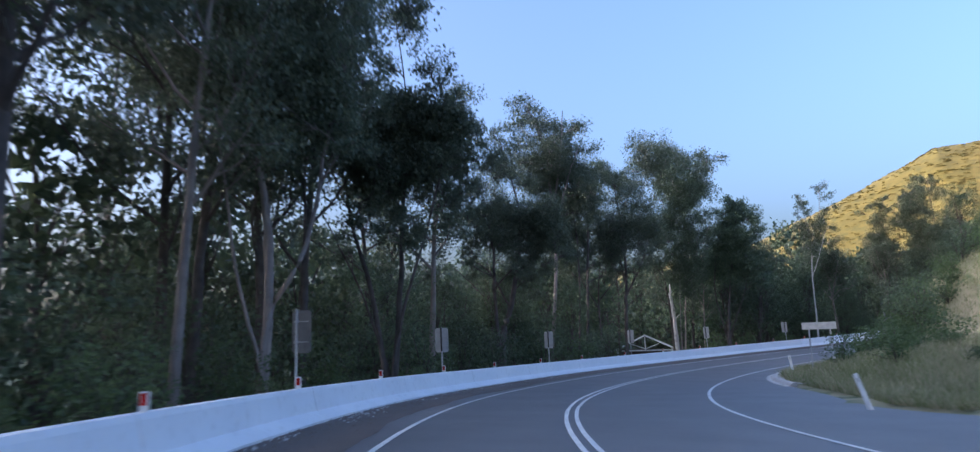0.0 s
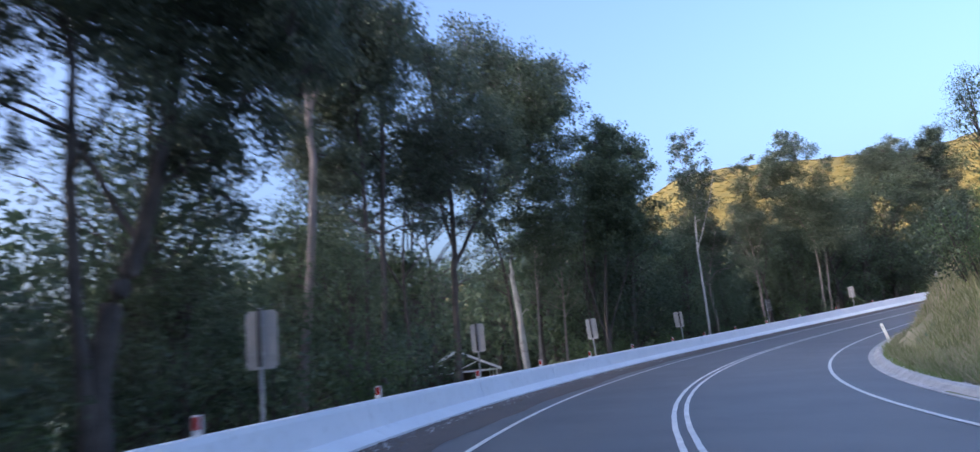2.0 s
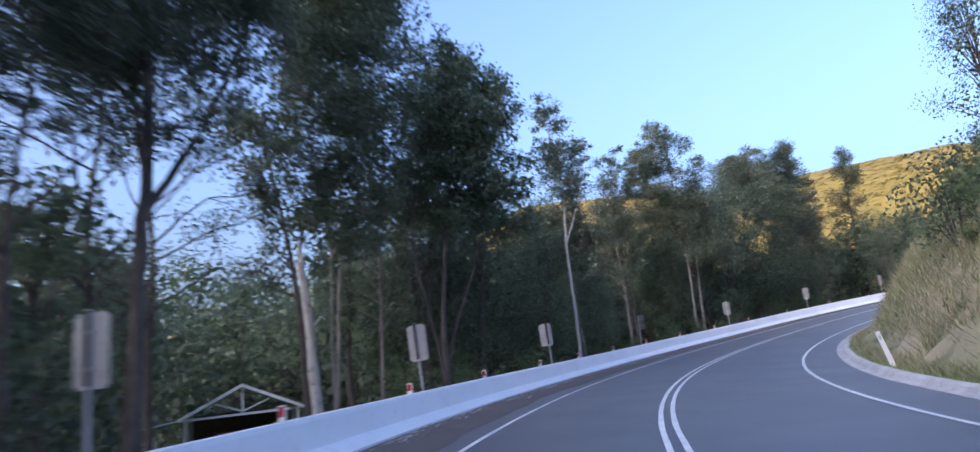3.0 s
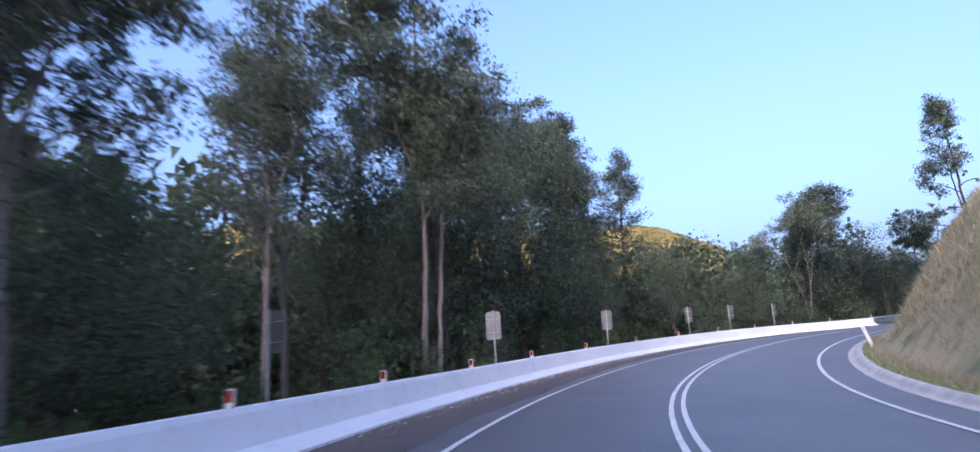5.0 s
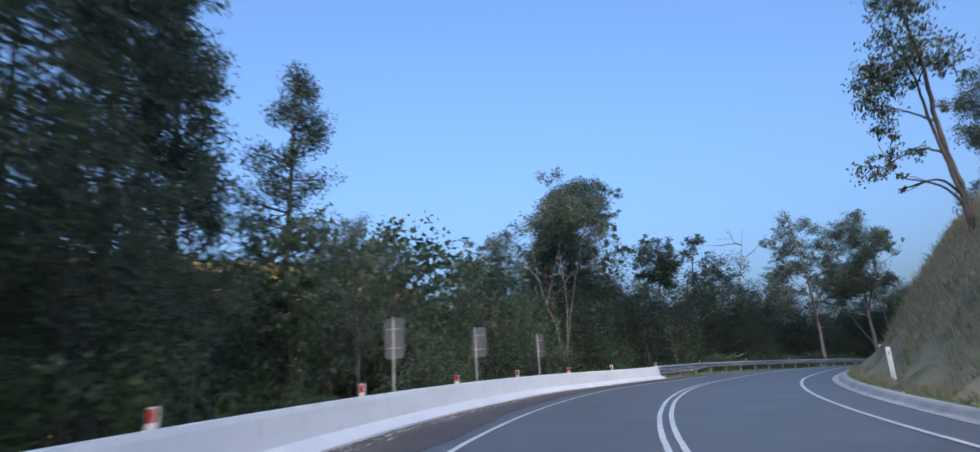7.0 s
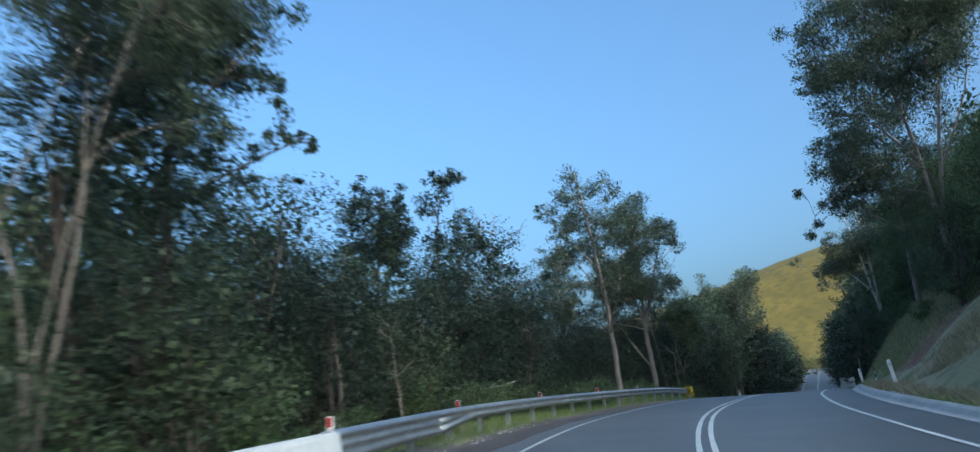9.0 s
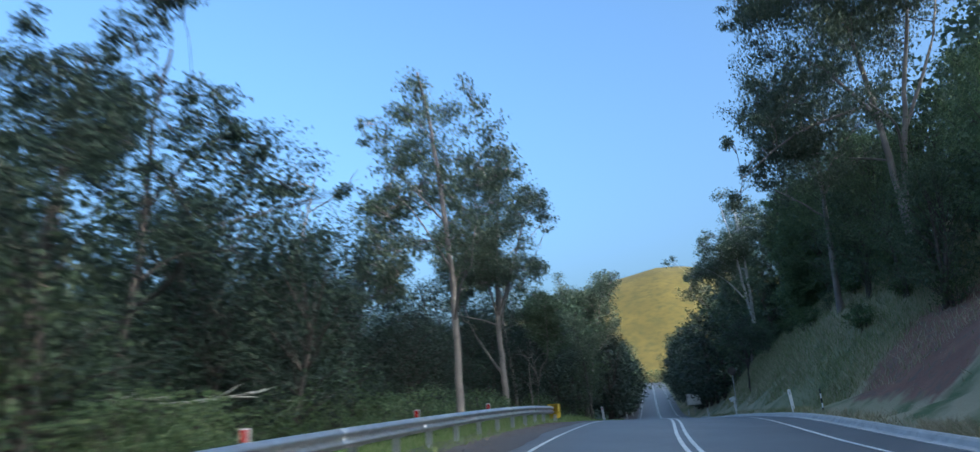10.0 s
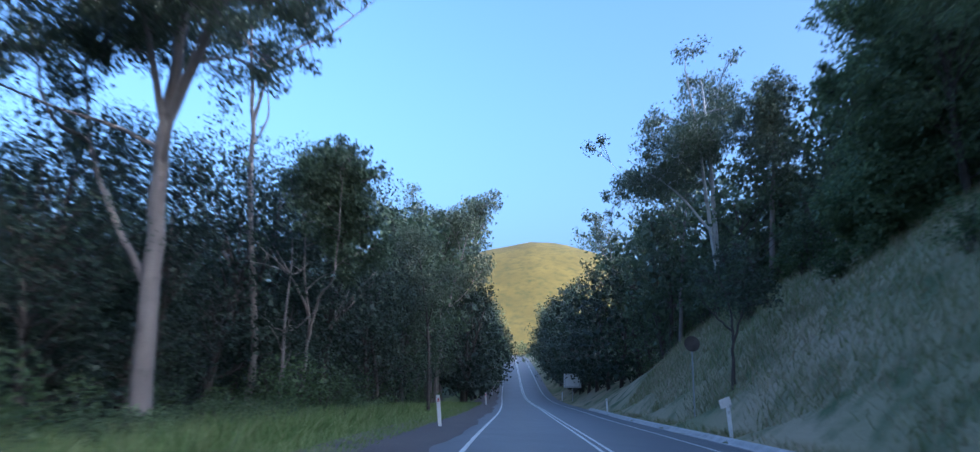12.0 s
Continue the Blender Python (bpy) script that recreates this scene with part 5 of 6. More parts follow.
hero(60.2, -7.6, 2, [(0.2, 13.5, 0.8), (1.2, 13.0, 1.0), (2.0, 11.6, 1.1), (0.5, 11.5, 1.1), (2.5, 10.2, 1.0), (1.0, 10.1, 1.2), (-0.5, 11.2, 1.1), (2.9, 8.4, 0.9), (1.4, 8.2, 1.2), (-0.1, 8.7, 1.2), (-1.4, 9.4, 1.1), (1.8, 6.5, 1.1), (-0.1, 6.5, 1.2), (-1.6, 6.9, 1.1), (2.8, 6.4, 0.8)],
     [(0.12, (-0.9, -0.1), (-0.6, 3.4), (0.1, 8.1), (0.8, 12.2)), (0.08, (-0.6, 1.3), (0.9, 5.3), (1.9, 10.1)), (0.08, (-0.9, 1.9), (-1.4, 5.6), (-0.6, 10.4))], "bark_dark", "leaf_dark", open_=1.1, size=0.14, label="dense green tree with a rounded crown behind the barrier")
hero(58.6, -11.3, 13, [(-0.9, 20.1, 1.6), (0.2, 18.6, 1.8), (-2.9, 18.5, 1.8), (3.0, 18.2, 1.6), (1.5, 16.5, 1.6), (-1.6, 16.4, 1.9), (-4.4, 16.8, 1.3), (2.3, 14.3, 1.3), (0.1, 14.3, 1.6), (4.0, 18.6, 0.9)],
     [(0.07, (-0.7, 0.0), (0.1, 8.1), (0.2, 13.4), (0.1, 17.8), (-0.7, 20.2)), (0.04, (0.2, 11.3), (1.6, 14.9), (3.0, 18.0)), (0.04, (0.2, 11.8), (-1.4, 15.3), (-2.9, 18.5))], "bark_pale", open_=0.75, size=0.16, label="tall white-limbed eucalyptus with a sparse fan-shaped crown")
hero(70.3, -7.0, -7, [(-0.4, 14.1, 0.6), (0.3, 12.8, 0.7), (-0.3, 11.5, 0.8), (1.2, 11.8, 0.7), (1.8, 11.5, 0.3), (0.4, 10.5, 0.7), (1.2, 9.8, 0.6), (-0.2, 9.4, 0.7), (-0.8, 12.9, 0.4), (0.5, 8.4, 0.6)],
     [(0.09, (-0.1, 0.4), (0.0, 3.1), (0.0, 6.3), (0.2, 10.3), (-0.4, 13.8)), (0.04, (0.1, 6.6), (1.2, 9.4), (1.8, 11.5))], "bark_white", open_=1.1, size=0.14, label="slim white-stemmed eucalyptus with a wispy narrow crown")
hero(76.1, -10.0, 6, [(-1.3, 8.4, 1.0), (-0.4, 8.2, 1.0), (0.5, 9.0, 0.9), (1.2, 8.5, 0.7), (-1.9, 7.3, 1.0), (-0.9, 7.0, 0.9), (1.4, 7.5, 0.6), (0.3, 7.3, 0.8), (-1.2, 5.8, 0.8), (-0.3, 6.1, 0.7), (-2.3, 8.2, 1.0), (-2.0, 6.0, 0.9), (0.9, 6.5, 0.5), (0.0, 10.1, 1.0), (-1.3, 9.8, 1.0), (1.0, 7.4, 0.7), (1.8, 7.4, 0.7), (2.3, 6.8, 0.6), (2.3, 5.9, 0.6), (0.5, 5.9, 0.7), (1.6, 5.3, 0.4), (0.8, 4.7, 0.6)],
     [(0.14, (0.2, 0.5), (0.0, 3.0), (-0.1, 4.5), (-0.4, 7.6), (-0.6, 9.6)), (0.07, (-0.1, 4.3), (0.4, 6.3), (0.8, 8.0)), (0.07, (-0.1, 3.9), (-1.0, 5.5), (-1.6, 7.1))], "bark_pale", open_=0.55, size=0.12, above=17, label="tall straight eucalyptus with grey-brown trunk and airy crown")
hero(84.3, -12.0, -2, [(-0.8, 10.2, 0.9), (0.1, 10.8, 0.9), (0.8, 9.8, 0.9), (-1.0, 8.5, 0.8), (-0.1, 8.7, 1.0), (0.9, 8.1, 0.9), (-0.8, 7.2, 0.9), (0.2, 6.9, 0.9), (1.3, 6.8, 0.8), (-1.1, 6.0, 0.7), (0.0, 5.5, 0.7), (1.5, 9.1, 0.8), (1.8, 7.5, 0.7), (-0.2, 12.3, 1.0), (1.0, 11.8, 0.9), (2.3, 10.6, 0.8)],
     [(0.15, (0.9, 0.4), (0.8, 3.4), (0.4, 6.8), (-0.1, 10.4)), (0.08, (0.7, 3.9), (1.4, 6.3), (1.4, 9.1)), (0.07, (0.7, 4.2), (-0.3, 6.2), (-0.9, 8.4))], "bark_dark", open_=0.45, size=0.13, above=15.5, label="rounded eucalyptus with dark trunk and gappy crown")
hero(88.0, -8.4, -16, [(-1.1, 16.8, 0.8), (0.0, 16.4, 0.9), (-2.3, 15.3, 0.9), (-0.5, 14.7, 1.1), (1.4, 14.5, 0.9), (2.0, 13.4, 0.6), (-1.9, 13.4, 1.1), (0.1, 12.7, 1.1), (-3.5, 14.2, 0.8), (-4.7, 12.8, 1.0), (-3.1, 12.1, 1.1), (-1.1, 11.2, 1.2), (2.1, 10.6, 1.5), (2.9, 8.7, 1.7), (0.7, 9.1, 1.8), (2.7, 6.3, 1.4), (-1.9, 9.3, 1.5), (0.9, 6.6, 1.5)],
     [(0.11, (-0.2, -0.1), (0.0, 4.1), (0.0, 9.5), (-0.2, 16.2)), (0.09, (0.4, -0.1), (0.6, 4.1), (0.9, 9.3), (0.8, 14.1)), (0.06, (0.0, 7.0), (-1.6, 10.8), (-3.0, 14.2))], "bark_pale", open_=1.1, size=0.13, label="eucalyptus with two pale trunks close together at the barrier")
hero(107.4, -15.8, -23, [(-0.6, 17.3, 1.4), (-2.4, 16.6, 1.4), (0.9, 16.5, 1.4), (-3.9, 15.5, 1.4), (-1.4, 14.9, 1.7), (1.1, 14.7, 1.4), (-3.4, 12.8, 1.7), (-0.6, 12.2, 1.7), (1.6, 12.1, 1.4), (-5.6, 11.8, 1.4)],
     [(0.20, (-4.2, -0.3), (-2.7, 7.7), (-0.7, 16.6))], "bark_dark", open_=1.1, size=0.16, label="dome-crowned eucalyptus above the outer wood")
hero(131.2, -11.0, -56, [(-0.1, 11.9, 0.9), (1.4, 12.2, 1.1), (2.6, 11.0, 0.8), (-1.1, 10.7, 0.9), (0.7, 10.3, 1.1), (2.4, 9.2, 1.0), (3.4, 9.8, 0.5), (-2.4, 10.1, 0.8), (-3.4, 9.1, 0.8), (-4.4, 8.4, 0.5), (-1.6, 8.7, 1.0), (0.5, 8.3, 1.0), (2.5, 7.4, 0.8), (-3.0, 8.0, 0.6), (-0.4, 9.5, 0.8), (-4.4, 9.2, 0.7), (-5.0, 8.4, 0.5)],
     [(0.06, (0.0, 0.4), (-0.3, 3.3), (-1.1, 5.9), (-1.6, 9.5)), (0.05, (0.1, 0.8), (0.4, 5.3), (0.2, 8.0), (0.4, 11.6)), (0.04, (0.2, 2.0), (1.0, 6.2), (1.9, 9.6)), (0.03, (-0.7, 4.8), (-0.2, 7.1), (1.3, 12.0)), (0.04, (-1.2, 6.4), (-2.4, 8.2), (-3.1, 9.9))], "bark_pale", open_=0.8, size=0.13, label="white-limbed eucalyptus splitting into slender stems behind the barrier")
hero(137.0, -13.2, -50, [(0.0, 13.7, 1.2), (1.3, 13.5, 1.0), (2.1, 12.4, 0.6), (1.7, 11.5, 0.6), (0.8, 11.8, 1.0), (-0.3, 11.4, 1.0), (1.9, 10.4, 0.4), (-1.2, 12.6, 1.1), (-1.6, 10.6, 1.0), (0.1, 9.7, 0.8), (-0.7, 9.1, 0.8), (-2.2, 12.4, 1.1), (-2.9, 10.4, 1.0), (2.1, 8.9, 0.5), (1.4, 8.4, 0.5), (3.2, 9.4, 0.3), (3.1, 8.8, 0.2), (0.5, 7.7, 0.6), (-1.1, 7.3, 0.8), (-2.9, 8.5, 0.9)],
     [(0.26, (-0.6, 1.3), (-0.8, 4.3), (-0.9, 7.7), (-0.8, 11.8), (-0.4, 14.2)), (0.08, (-0.9, 6.9), (0.9, 8.2), (2.9, 9.4)), (0.08, (-0.9, 7.7), (-2.0, 9.1), (-2.9, 10.4)), (0.08, (-0.9, 8.8), (0.4, 10.9), (1.9, 12.4))], "bark_dark", "leaf_dark", open_=1.1, size=0.13, label="large dark-trunked eucalyptus towering over the guardrail")
hero(152.1, -17.0, -66, [(-1.5, 12.7, 0.8), (-0.3, 12.9, 0.8), (0.6, 12.2, 0.6), (-2.0, 11.3, 0.9), (-0.1, 11.2, 1.0), (1.0, 10.3, 0.9), (-1.2, 9.8, 1.0), (-2.6, 9.9, 0.8), (0.1, 9.0, 1.0)],
     [(0.16, (-1.1, 2.7), (-0.8, 7.7), (-0.4, 12.7))], "bark_dark", "leaf_shaded", open_=1.2, size=0.15, label="eucalyptus with shade-darkened leaves at the back of the thicket")
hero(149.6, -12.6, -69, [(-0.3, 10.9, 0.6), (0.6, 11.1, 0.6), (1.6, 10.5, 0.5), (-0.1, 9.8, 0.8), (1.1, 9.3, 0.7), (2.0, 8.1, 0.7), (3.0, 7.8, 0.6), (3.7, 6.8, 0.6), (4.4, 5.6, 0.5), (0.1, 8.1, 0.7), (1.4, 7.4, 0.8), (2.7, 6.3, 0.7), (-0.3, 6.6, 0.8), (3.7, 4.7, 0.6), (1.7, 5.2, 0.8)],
     [(0.13, (-0.2, 1.6), (0.1, 5.6), (0.1, 8.7), (0.4, 10.9)), (0.06, (0.1, 5.9), (1.6, 8.0), (3.1, 7.9))], "bark_dark", "leaf_shaded", open_=1.0, size=0.14, label="twiggy tree sloping down towards the guardrail, leaves shade-darkened")
hero(160.3, -8.0, -83, [(-1.1, 14.1, 0.8), (0.1, 13.6, 0.9), (1.1, 12.9, 0.6), (-2.5, 12.0, 0.7), (-1.1, 12.0, 0.9), (0.2, 11.4, 0.9), (-2.1, 9.6, 0.8), (-0.8, 9.7, 0.9), (0.4, 9.1, 0.7), (-2.2, 7.5, 0.9), (-2.9, 5.9, 0.7), (-1.1, 6.7, 0.7), (-3.2, 11.9, 0.4), (-2.9, 8.1, 0.7), (-1.9, 5.5, 0.6), (1.2, 9.7, 0.7), (2.4, 9.2, 0.7), (3.1, 9.8, 0.5), (-2.0, 9.0, 0.7), (-3.2, 9.4, 0.7), (-2.6, 7.2, 0.7), (-3.6, 6.6, 0.6), (-2.2, 5.2, 0.6), (-3.0, 4.9, 0.5), (1.4, 7.4, 0.5), (0.8, 6.0, 0.4), (2.0, 11.0, 0.8), (-1.6, 10.8, 0.7), (0.5, 7.3, 0.5), (0.8, 6.6, 0.4), (0.3, 7.9, 0.5), (1.0, 7.8, 0.4), (0.8, 5.5, 0.3)],
     [(0.16, (0.42, 0.0), (0.3, 4.0), (0.05, 8.0), (-0.4, 12.0), (-0.9, 14.8)), (0.05, (0.2, 6.0), (-1.0, 8.0), (-2.3, 9.4)), (0.05, (0.2, 8.3), (-1.7, 10.1), (-2.6, 11.8))], "bark_pale", open_=0.8, size=0.13, label="straight pinkish-grey eucalyptus beside the guardrail end")
hero(165.6, 10.2, -109, [(-4.7, 21.2, 1.2), (-3.5, 21.7, 1.3), (-1.9, 22.4, 1.7), (-5.5, 19.4, 0.7), (-4.1, 18.8, 1.5), (-0.6, 20.4, 2.0), (1.4, 20.4, 1.8), (-3.6, 16.0, 1.3), (-4.7, 14.3, 1.2), (-2.0, 17.1, 1.8), (-0.3, 17.3, 1.8), (-4.8, 11.9, 1.0), (-6.2, 10.6, 0.7), (-6.1, 9.4, 0.7), (-3.1, 13.4, 1.5), (-1.3, 14.0, 1.6), (1.0, 16.0, 1.8), (2.2, 18.4, 1.8), (3.5, 18.7, 2.0), (-3.3, 11.1, 1.4), (-0.9, 11.6, 1.4), (0.2, 24.0, 2.2), (2.7, 23.2, 2.2), (-2.0, 25.2, 1.7), (4.2, 21.6, 2.2)],
     [(0.16, (0.1, 6.9), (0.0, 10.2), (-0.2, 14.5), (-0.7, 19.6), (-0.5, 23.9)), (0.13, (0.3, 7.5), (0.9, 12.2), (1.9, 16.9), (2.8, 22.3)), (0.10, (0.0, 12.1), (-1.8, 15.0), (-3.8, 16.6)), (0.08, (-0.2, 13.3), (-3.4, 11.9), (-5.9, 10.1)), (0.09, (0.8, 11.8), (2.7, 15.4), (3.9, 19.3))], "bark_pale", open_=0.75, size=0.14, above=25, label="tall many-limbed pale eucalyptus standing above the bank")
hero(177.8, -9.9, -85, [(0.5, 15.9, 1.3), (-0.8, 14.1, 1.4), (1.8, 14.2, 1.3), (3.0, 13.2, 0.9), (3.7, 12.4, 0.6), (0.8, 12.2, 1.4), (-0.7, 11.2, 1.3), (-2.3, 14.1, 1.2), (-2.8, 10.8, 1.0), (2.4, 10.4, 0.9), (0.5, 9.6, 1.3), (2.1, 9.4, 0.7), (-1.9, 9.4, 0.9), (-1.1, 16.1, 1.2), (-3.5, 12.4, 1.0), (1.1, 17.3, 0.9), (3.4, 14.6, 0.6), (-2.6, 15.7, 1.0), (-3.4, 9.4, 0.8), (-2.2, 8.4, 0.7), (1.8, 8.8, 0.6), (-4.2, 8.3, 0.7), (3.0, 9.6, 0.7), (2.4, 7.4, 0.5), (-3.0, 7.2, 0.5), (-2.8, 7.9, 0.9), (-1.0, 8.5, 0.8), (0.6, 8.8, 0.8), (-2.6, 9.2, 1.0), (-1.2, 9.8, 1.0), (0.0, 10.2, 0.9), (-2.4, 6.9, 0.5)],
     [(0.26, (0.25, 0.7), (0.12, 4.1), (0.05, 7.1), (0.15, 9.9), (0.5, 14.8)), (0.10, (0.0, 2.9), (-0.9, 4.7), (-1.8, 6.5), (-2.8, 10.8)), (0.11, (0.0, 6.8), (1.1, 9.6), (2.1, 12.9), (3.0, 13.6)), (0.09, (0.0, 6.8), (-0.7, 9.9), (-1.1, 14.8)), (0.06, (-1.8, 6.5), (-2.4, 7.1), (-3.6, 12.1)), (0.06, (1.1, 9.6), (2.4, 10.2), (3.7, 12.6)), (0.06, (-0.2, 6.2), (-0.9, 6.5), (-2.4, 6.9), (-4.2, 7.6)), (0.06, (-0.1, 5.7), (0.6, 7.7), (1.5, 9.7))], "bark_pale", open_=0.7, size=0.13, label="big eucalyptus with thick pinkish-grey trunk and spreading limbs")
hero(186.5, -11.6, -77, [(0.2, 14.7, 0.8), (1.2, 15.5, 0.8), (2.4, 15.5, 0.6), (3.5, 15.7, 0.4), (-0.8, 14.2, 0.8), (0.2, 16.8, 1.1), (-1.1, 16.2, 1.1), (1.6, 17.2, 1.0), (-1.4, 13.3, 0.7)],
     [(0.14, (0.8, 2.3), (0.2, 7.2), (0.0, 10.4), (-0.3, 13.1), (-0.6, 16.1)), (0.07, (0.0, 10.4), (0.6, 12.7), (2.5, 14.2), (4.0, 15.8)), (0.05, (0.1, 9.5), (0.5, 10.8), (0.2, 12.9))], "bark_pale", open_=0.9, size=0.13, label="pale eucalyptus with one long limb reaching over the verge")
hero(187.3, -10.0, -81, [(0.8, 9.5, 0.6), (1.8, 9.5, 0.8), (2.5, 8.6, 0.7), (0.5, 8.4, 0.9), (1.6, 7.8, 0.9), (-0.2, 8.1, 0.6), (1.3, 6.4, 0.9), (2.7, 7.2, 0.7), (3.0, 6.0, 0.7), (0.2, 6.8, 0.8), (2.2, 5.5, 0.8)],
     [(0.08, (0.7, 2.1), (0.7, 3.6), (-0.1, 5.1), (-1.0, 6.4)), (0.06, (0.7, 2.7), (1.0, 4.1), (1.4, 5.0), (1.4, 7.8)), (0.05, (0.6, 3.4), (0.4, 5.6), (0.5, 8.2)), (0.03, (-0.1, 5.1), (-1.0, 5.2), (-1.7, 5.2))], "bark_pale", "leaf_dark", open_=1.5, size=0.13, label="dense dark-crowned tree on a pale forked trunk")
hero(199.5, 9.6, -118, [(-1.8, 19.8, 1.0), (-0.5, 19.4, 1.2), (0.3, 18.5, 0.7), (-1.2, 18.0, 1.5), (-0.3, 16.7, 1.3), (-2.2, 17.0, 1.2), (-3.3, 16.2, 1.0), (-4.0, 15.2, 1.2), (-1.0, 15.0, 1.5), (-5.4, 14.3, 1.2), (-6.5, 14.0, 0.9), (-7.7, 13.6, 0.6), (-5.1, 12.8, 1.2), (-3.8, 13.1, 1.5), (-2.1, 13.3, 1.2), (-7.2, 12.2, 0.7), (-2.8, 14.8, 1.2)],
     [(0.16, (-1.1, 8.0), (-1.1, 11.1), (-1.2, 15.4), (-1.5, 19.2)), (0.13, (-1.3, 8.0), (-1.4, 11.1), (-1.7, 15.4), (-2.2, 18.9)), (0.07, (-1.3, 10.1), (-3.1, 12.3), (-5.5, 14.1))], "bark_white", open_=0.7, size=0.15, label="white-trunked eucalyptus standing high above the cutting")
hero(197.5, 11.5, -122, [(-0.2, 16.9, 0.9), (0.8, 17.0, 0.5), (-1.0, 16.3, 0.9), (0.0, 15.5, 1.0), (-0.9, 14.3, 1.3), (-1.6, 12.6, 1.3), (-0.1, 12.8, 1.0), (-1.8, 15.1, 0.8)],
     [(0.15, (-0.9, 7.7), (-0.6, 11.9), (-0.2, 16.6))], "bark_pale", open_=1.0, size=0.15, label="grey-green eucalyptus with compact crown above the cutting")
hero(186.0, 11.5, -132, [(-2.1, 14.8, 0.8), (-1.4, 15.2, 0.9), (-2.4, 12.6, 0.7), (-2.8, 11.0, 0.7), (-1.2, 12.8, 1.3), (0.4, 13.5, 1.3), (1.4, 11.9, 1.3), (-0.4, 10.9, 1.3), (1.1, 9.8, 1.3), (-1.4, 9.8, 1.2), (0.3, 8.4, 1.3), (-2.5, 9.0, 0.9), (-3.0, 7.7, 0.8), (-1.2, 7.7, 1.1), (1.0, 7.5, 1.1), (-0.1, 15.6, 1.3), (1.5, 14.8, 1.3), (-2.1, 6.5, 1.0), (-0.3, 6.4, 1.0)],
     [(0.20, (-1.2, 4.2), (-0.8, 8.3), (-0.7, 12.9), (-0.9, 15.4)), (0.12, (-1.0, 5.8), (0.5, 9.2), (1.2, 12.8)), (0.08, (-1.0, 7.3), (-1.9, 10.3), (-2.2, 12.8))], "bark_dark", "leaf_lit", open_=1.5, size=0.15, above=20, label="dense green tree rising over the grassy bank, leaves lightened")
hero(190.7, 6.4, -118, [(-0.7, 6.3, 0.6), (0.4, 6.4, 0.7), (1.1, 5.8, 0.7), (-1.2, 5.3, 0.5), (-0.3, 5.3, 0.6), (0.7, 4.8, 0.6), (0.3, 7.3, 0.6), (1.4, 4.9, 0.4)],
     [(0.07, (-0.2, 2.2), (-0.1, 3.4), (-0.1, 4.6), (-0.5, 6.1)), (0.05, (-0.1, 3.5), (0.4, 4.8), (0.8, 5.8)), (0.04, (-0.1, 3.9), (-0.8, 4.6), (-1.3, 5.3))], "bark_dark", "leaf_pine", open_=0.5, size=0.13, label="small dark thin-leaved tree rooted on the grassy bank")
hero(116.4, 8.0, -79, [(0.0, 13.0, 0.5), (-0.5, 12.4, 0.7), (0.2, 11.6, 0.6), (-0.4, 11.4, 0.5), (0.4, 10.7, 0.2), (-0.8, 10.2, 0.7), (-0.1, 9.8, 0.7), (0.5, 9.0, 0.6), (0.7, 8.2, 0.2), (-1.3, 9.3, 0.6), (-0.4, 9.0, 0.5), (-1.5, 8.4, 0.5), (-1.3, 7.9, 0.5), (-0.5, 6.6, 0.3), (-1.2, 6.6, 0.3), (-1.8, 6.1, 0.5), (-1.1, 5.6, 0.2), (-0.4, 12.8, 0.6)],
     [(0.10, (0.3, 3.8), (0.3, 5.1), (0.1, 7.0), (0.1, 9.1), (-0.1, 11.2), (-0.1, 13.1)), (0.07, (0.3, 4.0), (0.2, 5.3), (-0.1, 7.5), (-0.2, 8.8), (-0.6, 10.1)), (0.04, (0.0, 7.4), (-0.6, 7.9), (-1.4, 8.4)), (0.04, (0.1, 6.3), (-0.5, 6.6), (-1.7, 6.2))], "bark_dark", open_=1.0, size=0.11, label="thin leaning eucalyptus with separate leaf tufts on long arms")
hero(104.0, -13.5, -18, [(4.5, 11.6, 0.8), (3.4, 12.3, 0.9), (2.5, 12.5, 1.0), (1.4, 11.8, 1.0), (0.6, 12.5, 1.0), (5.1, 11.1, 0.6), (4.9, 9.6, 0.7), (4.1, 8.9, 0.8), (3.1, 10.7, 1.0), (2.2, 10.0, 1.0), (0.8, 10.0, 1.0), (-0.3, 11.0, 1.0), (-1.0, 11.7, 1.0), (5.4, 8.4, 0.6), (5.7, 9.7, 0.4), (3.2, 14.2, 0.9), (1.4, 14.1, 1.0), (4.0, 7.2, 0.7), (2.6, 8.0, 0.9), (1.4, 8.2, 0.8), (-0.2, 9.0, 0.9)],
     [(0.18, (1.8, 0.8), (1.7, 4.1), (1.6, 6.9), (1.4, 11.0)), (0.14, (2.0, 1.1), (2.8, 5.1), (3.2, 9.1), (3.5, 11.9)), (0.12, (1.7, 1.1), (0.0, 4.3), (-0.4, 6.7), (-0.6, 10.5)), (0.07, (2.8, 5.1), (4.0, 8.0), (4.7, 11.0))], "bark_dark", open_=0.95, size=0.13, above=17.5, label="broad dark many-stemmed eucalyptus in the outer wood")

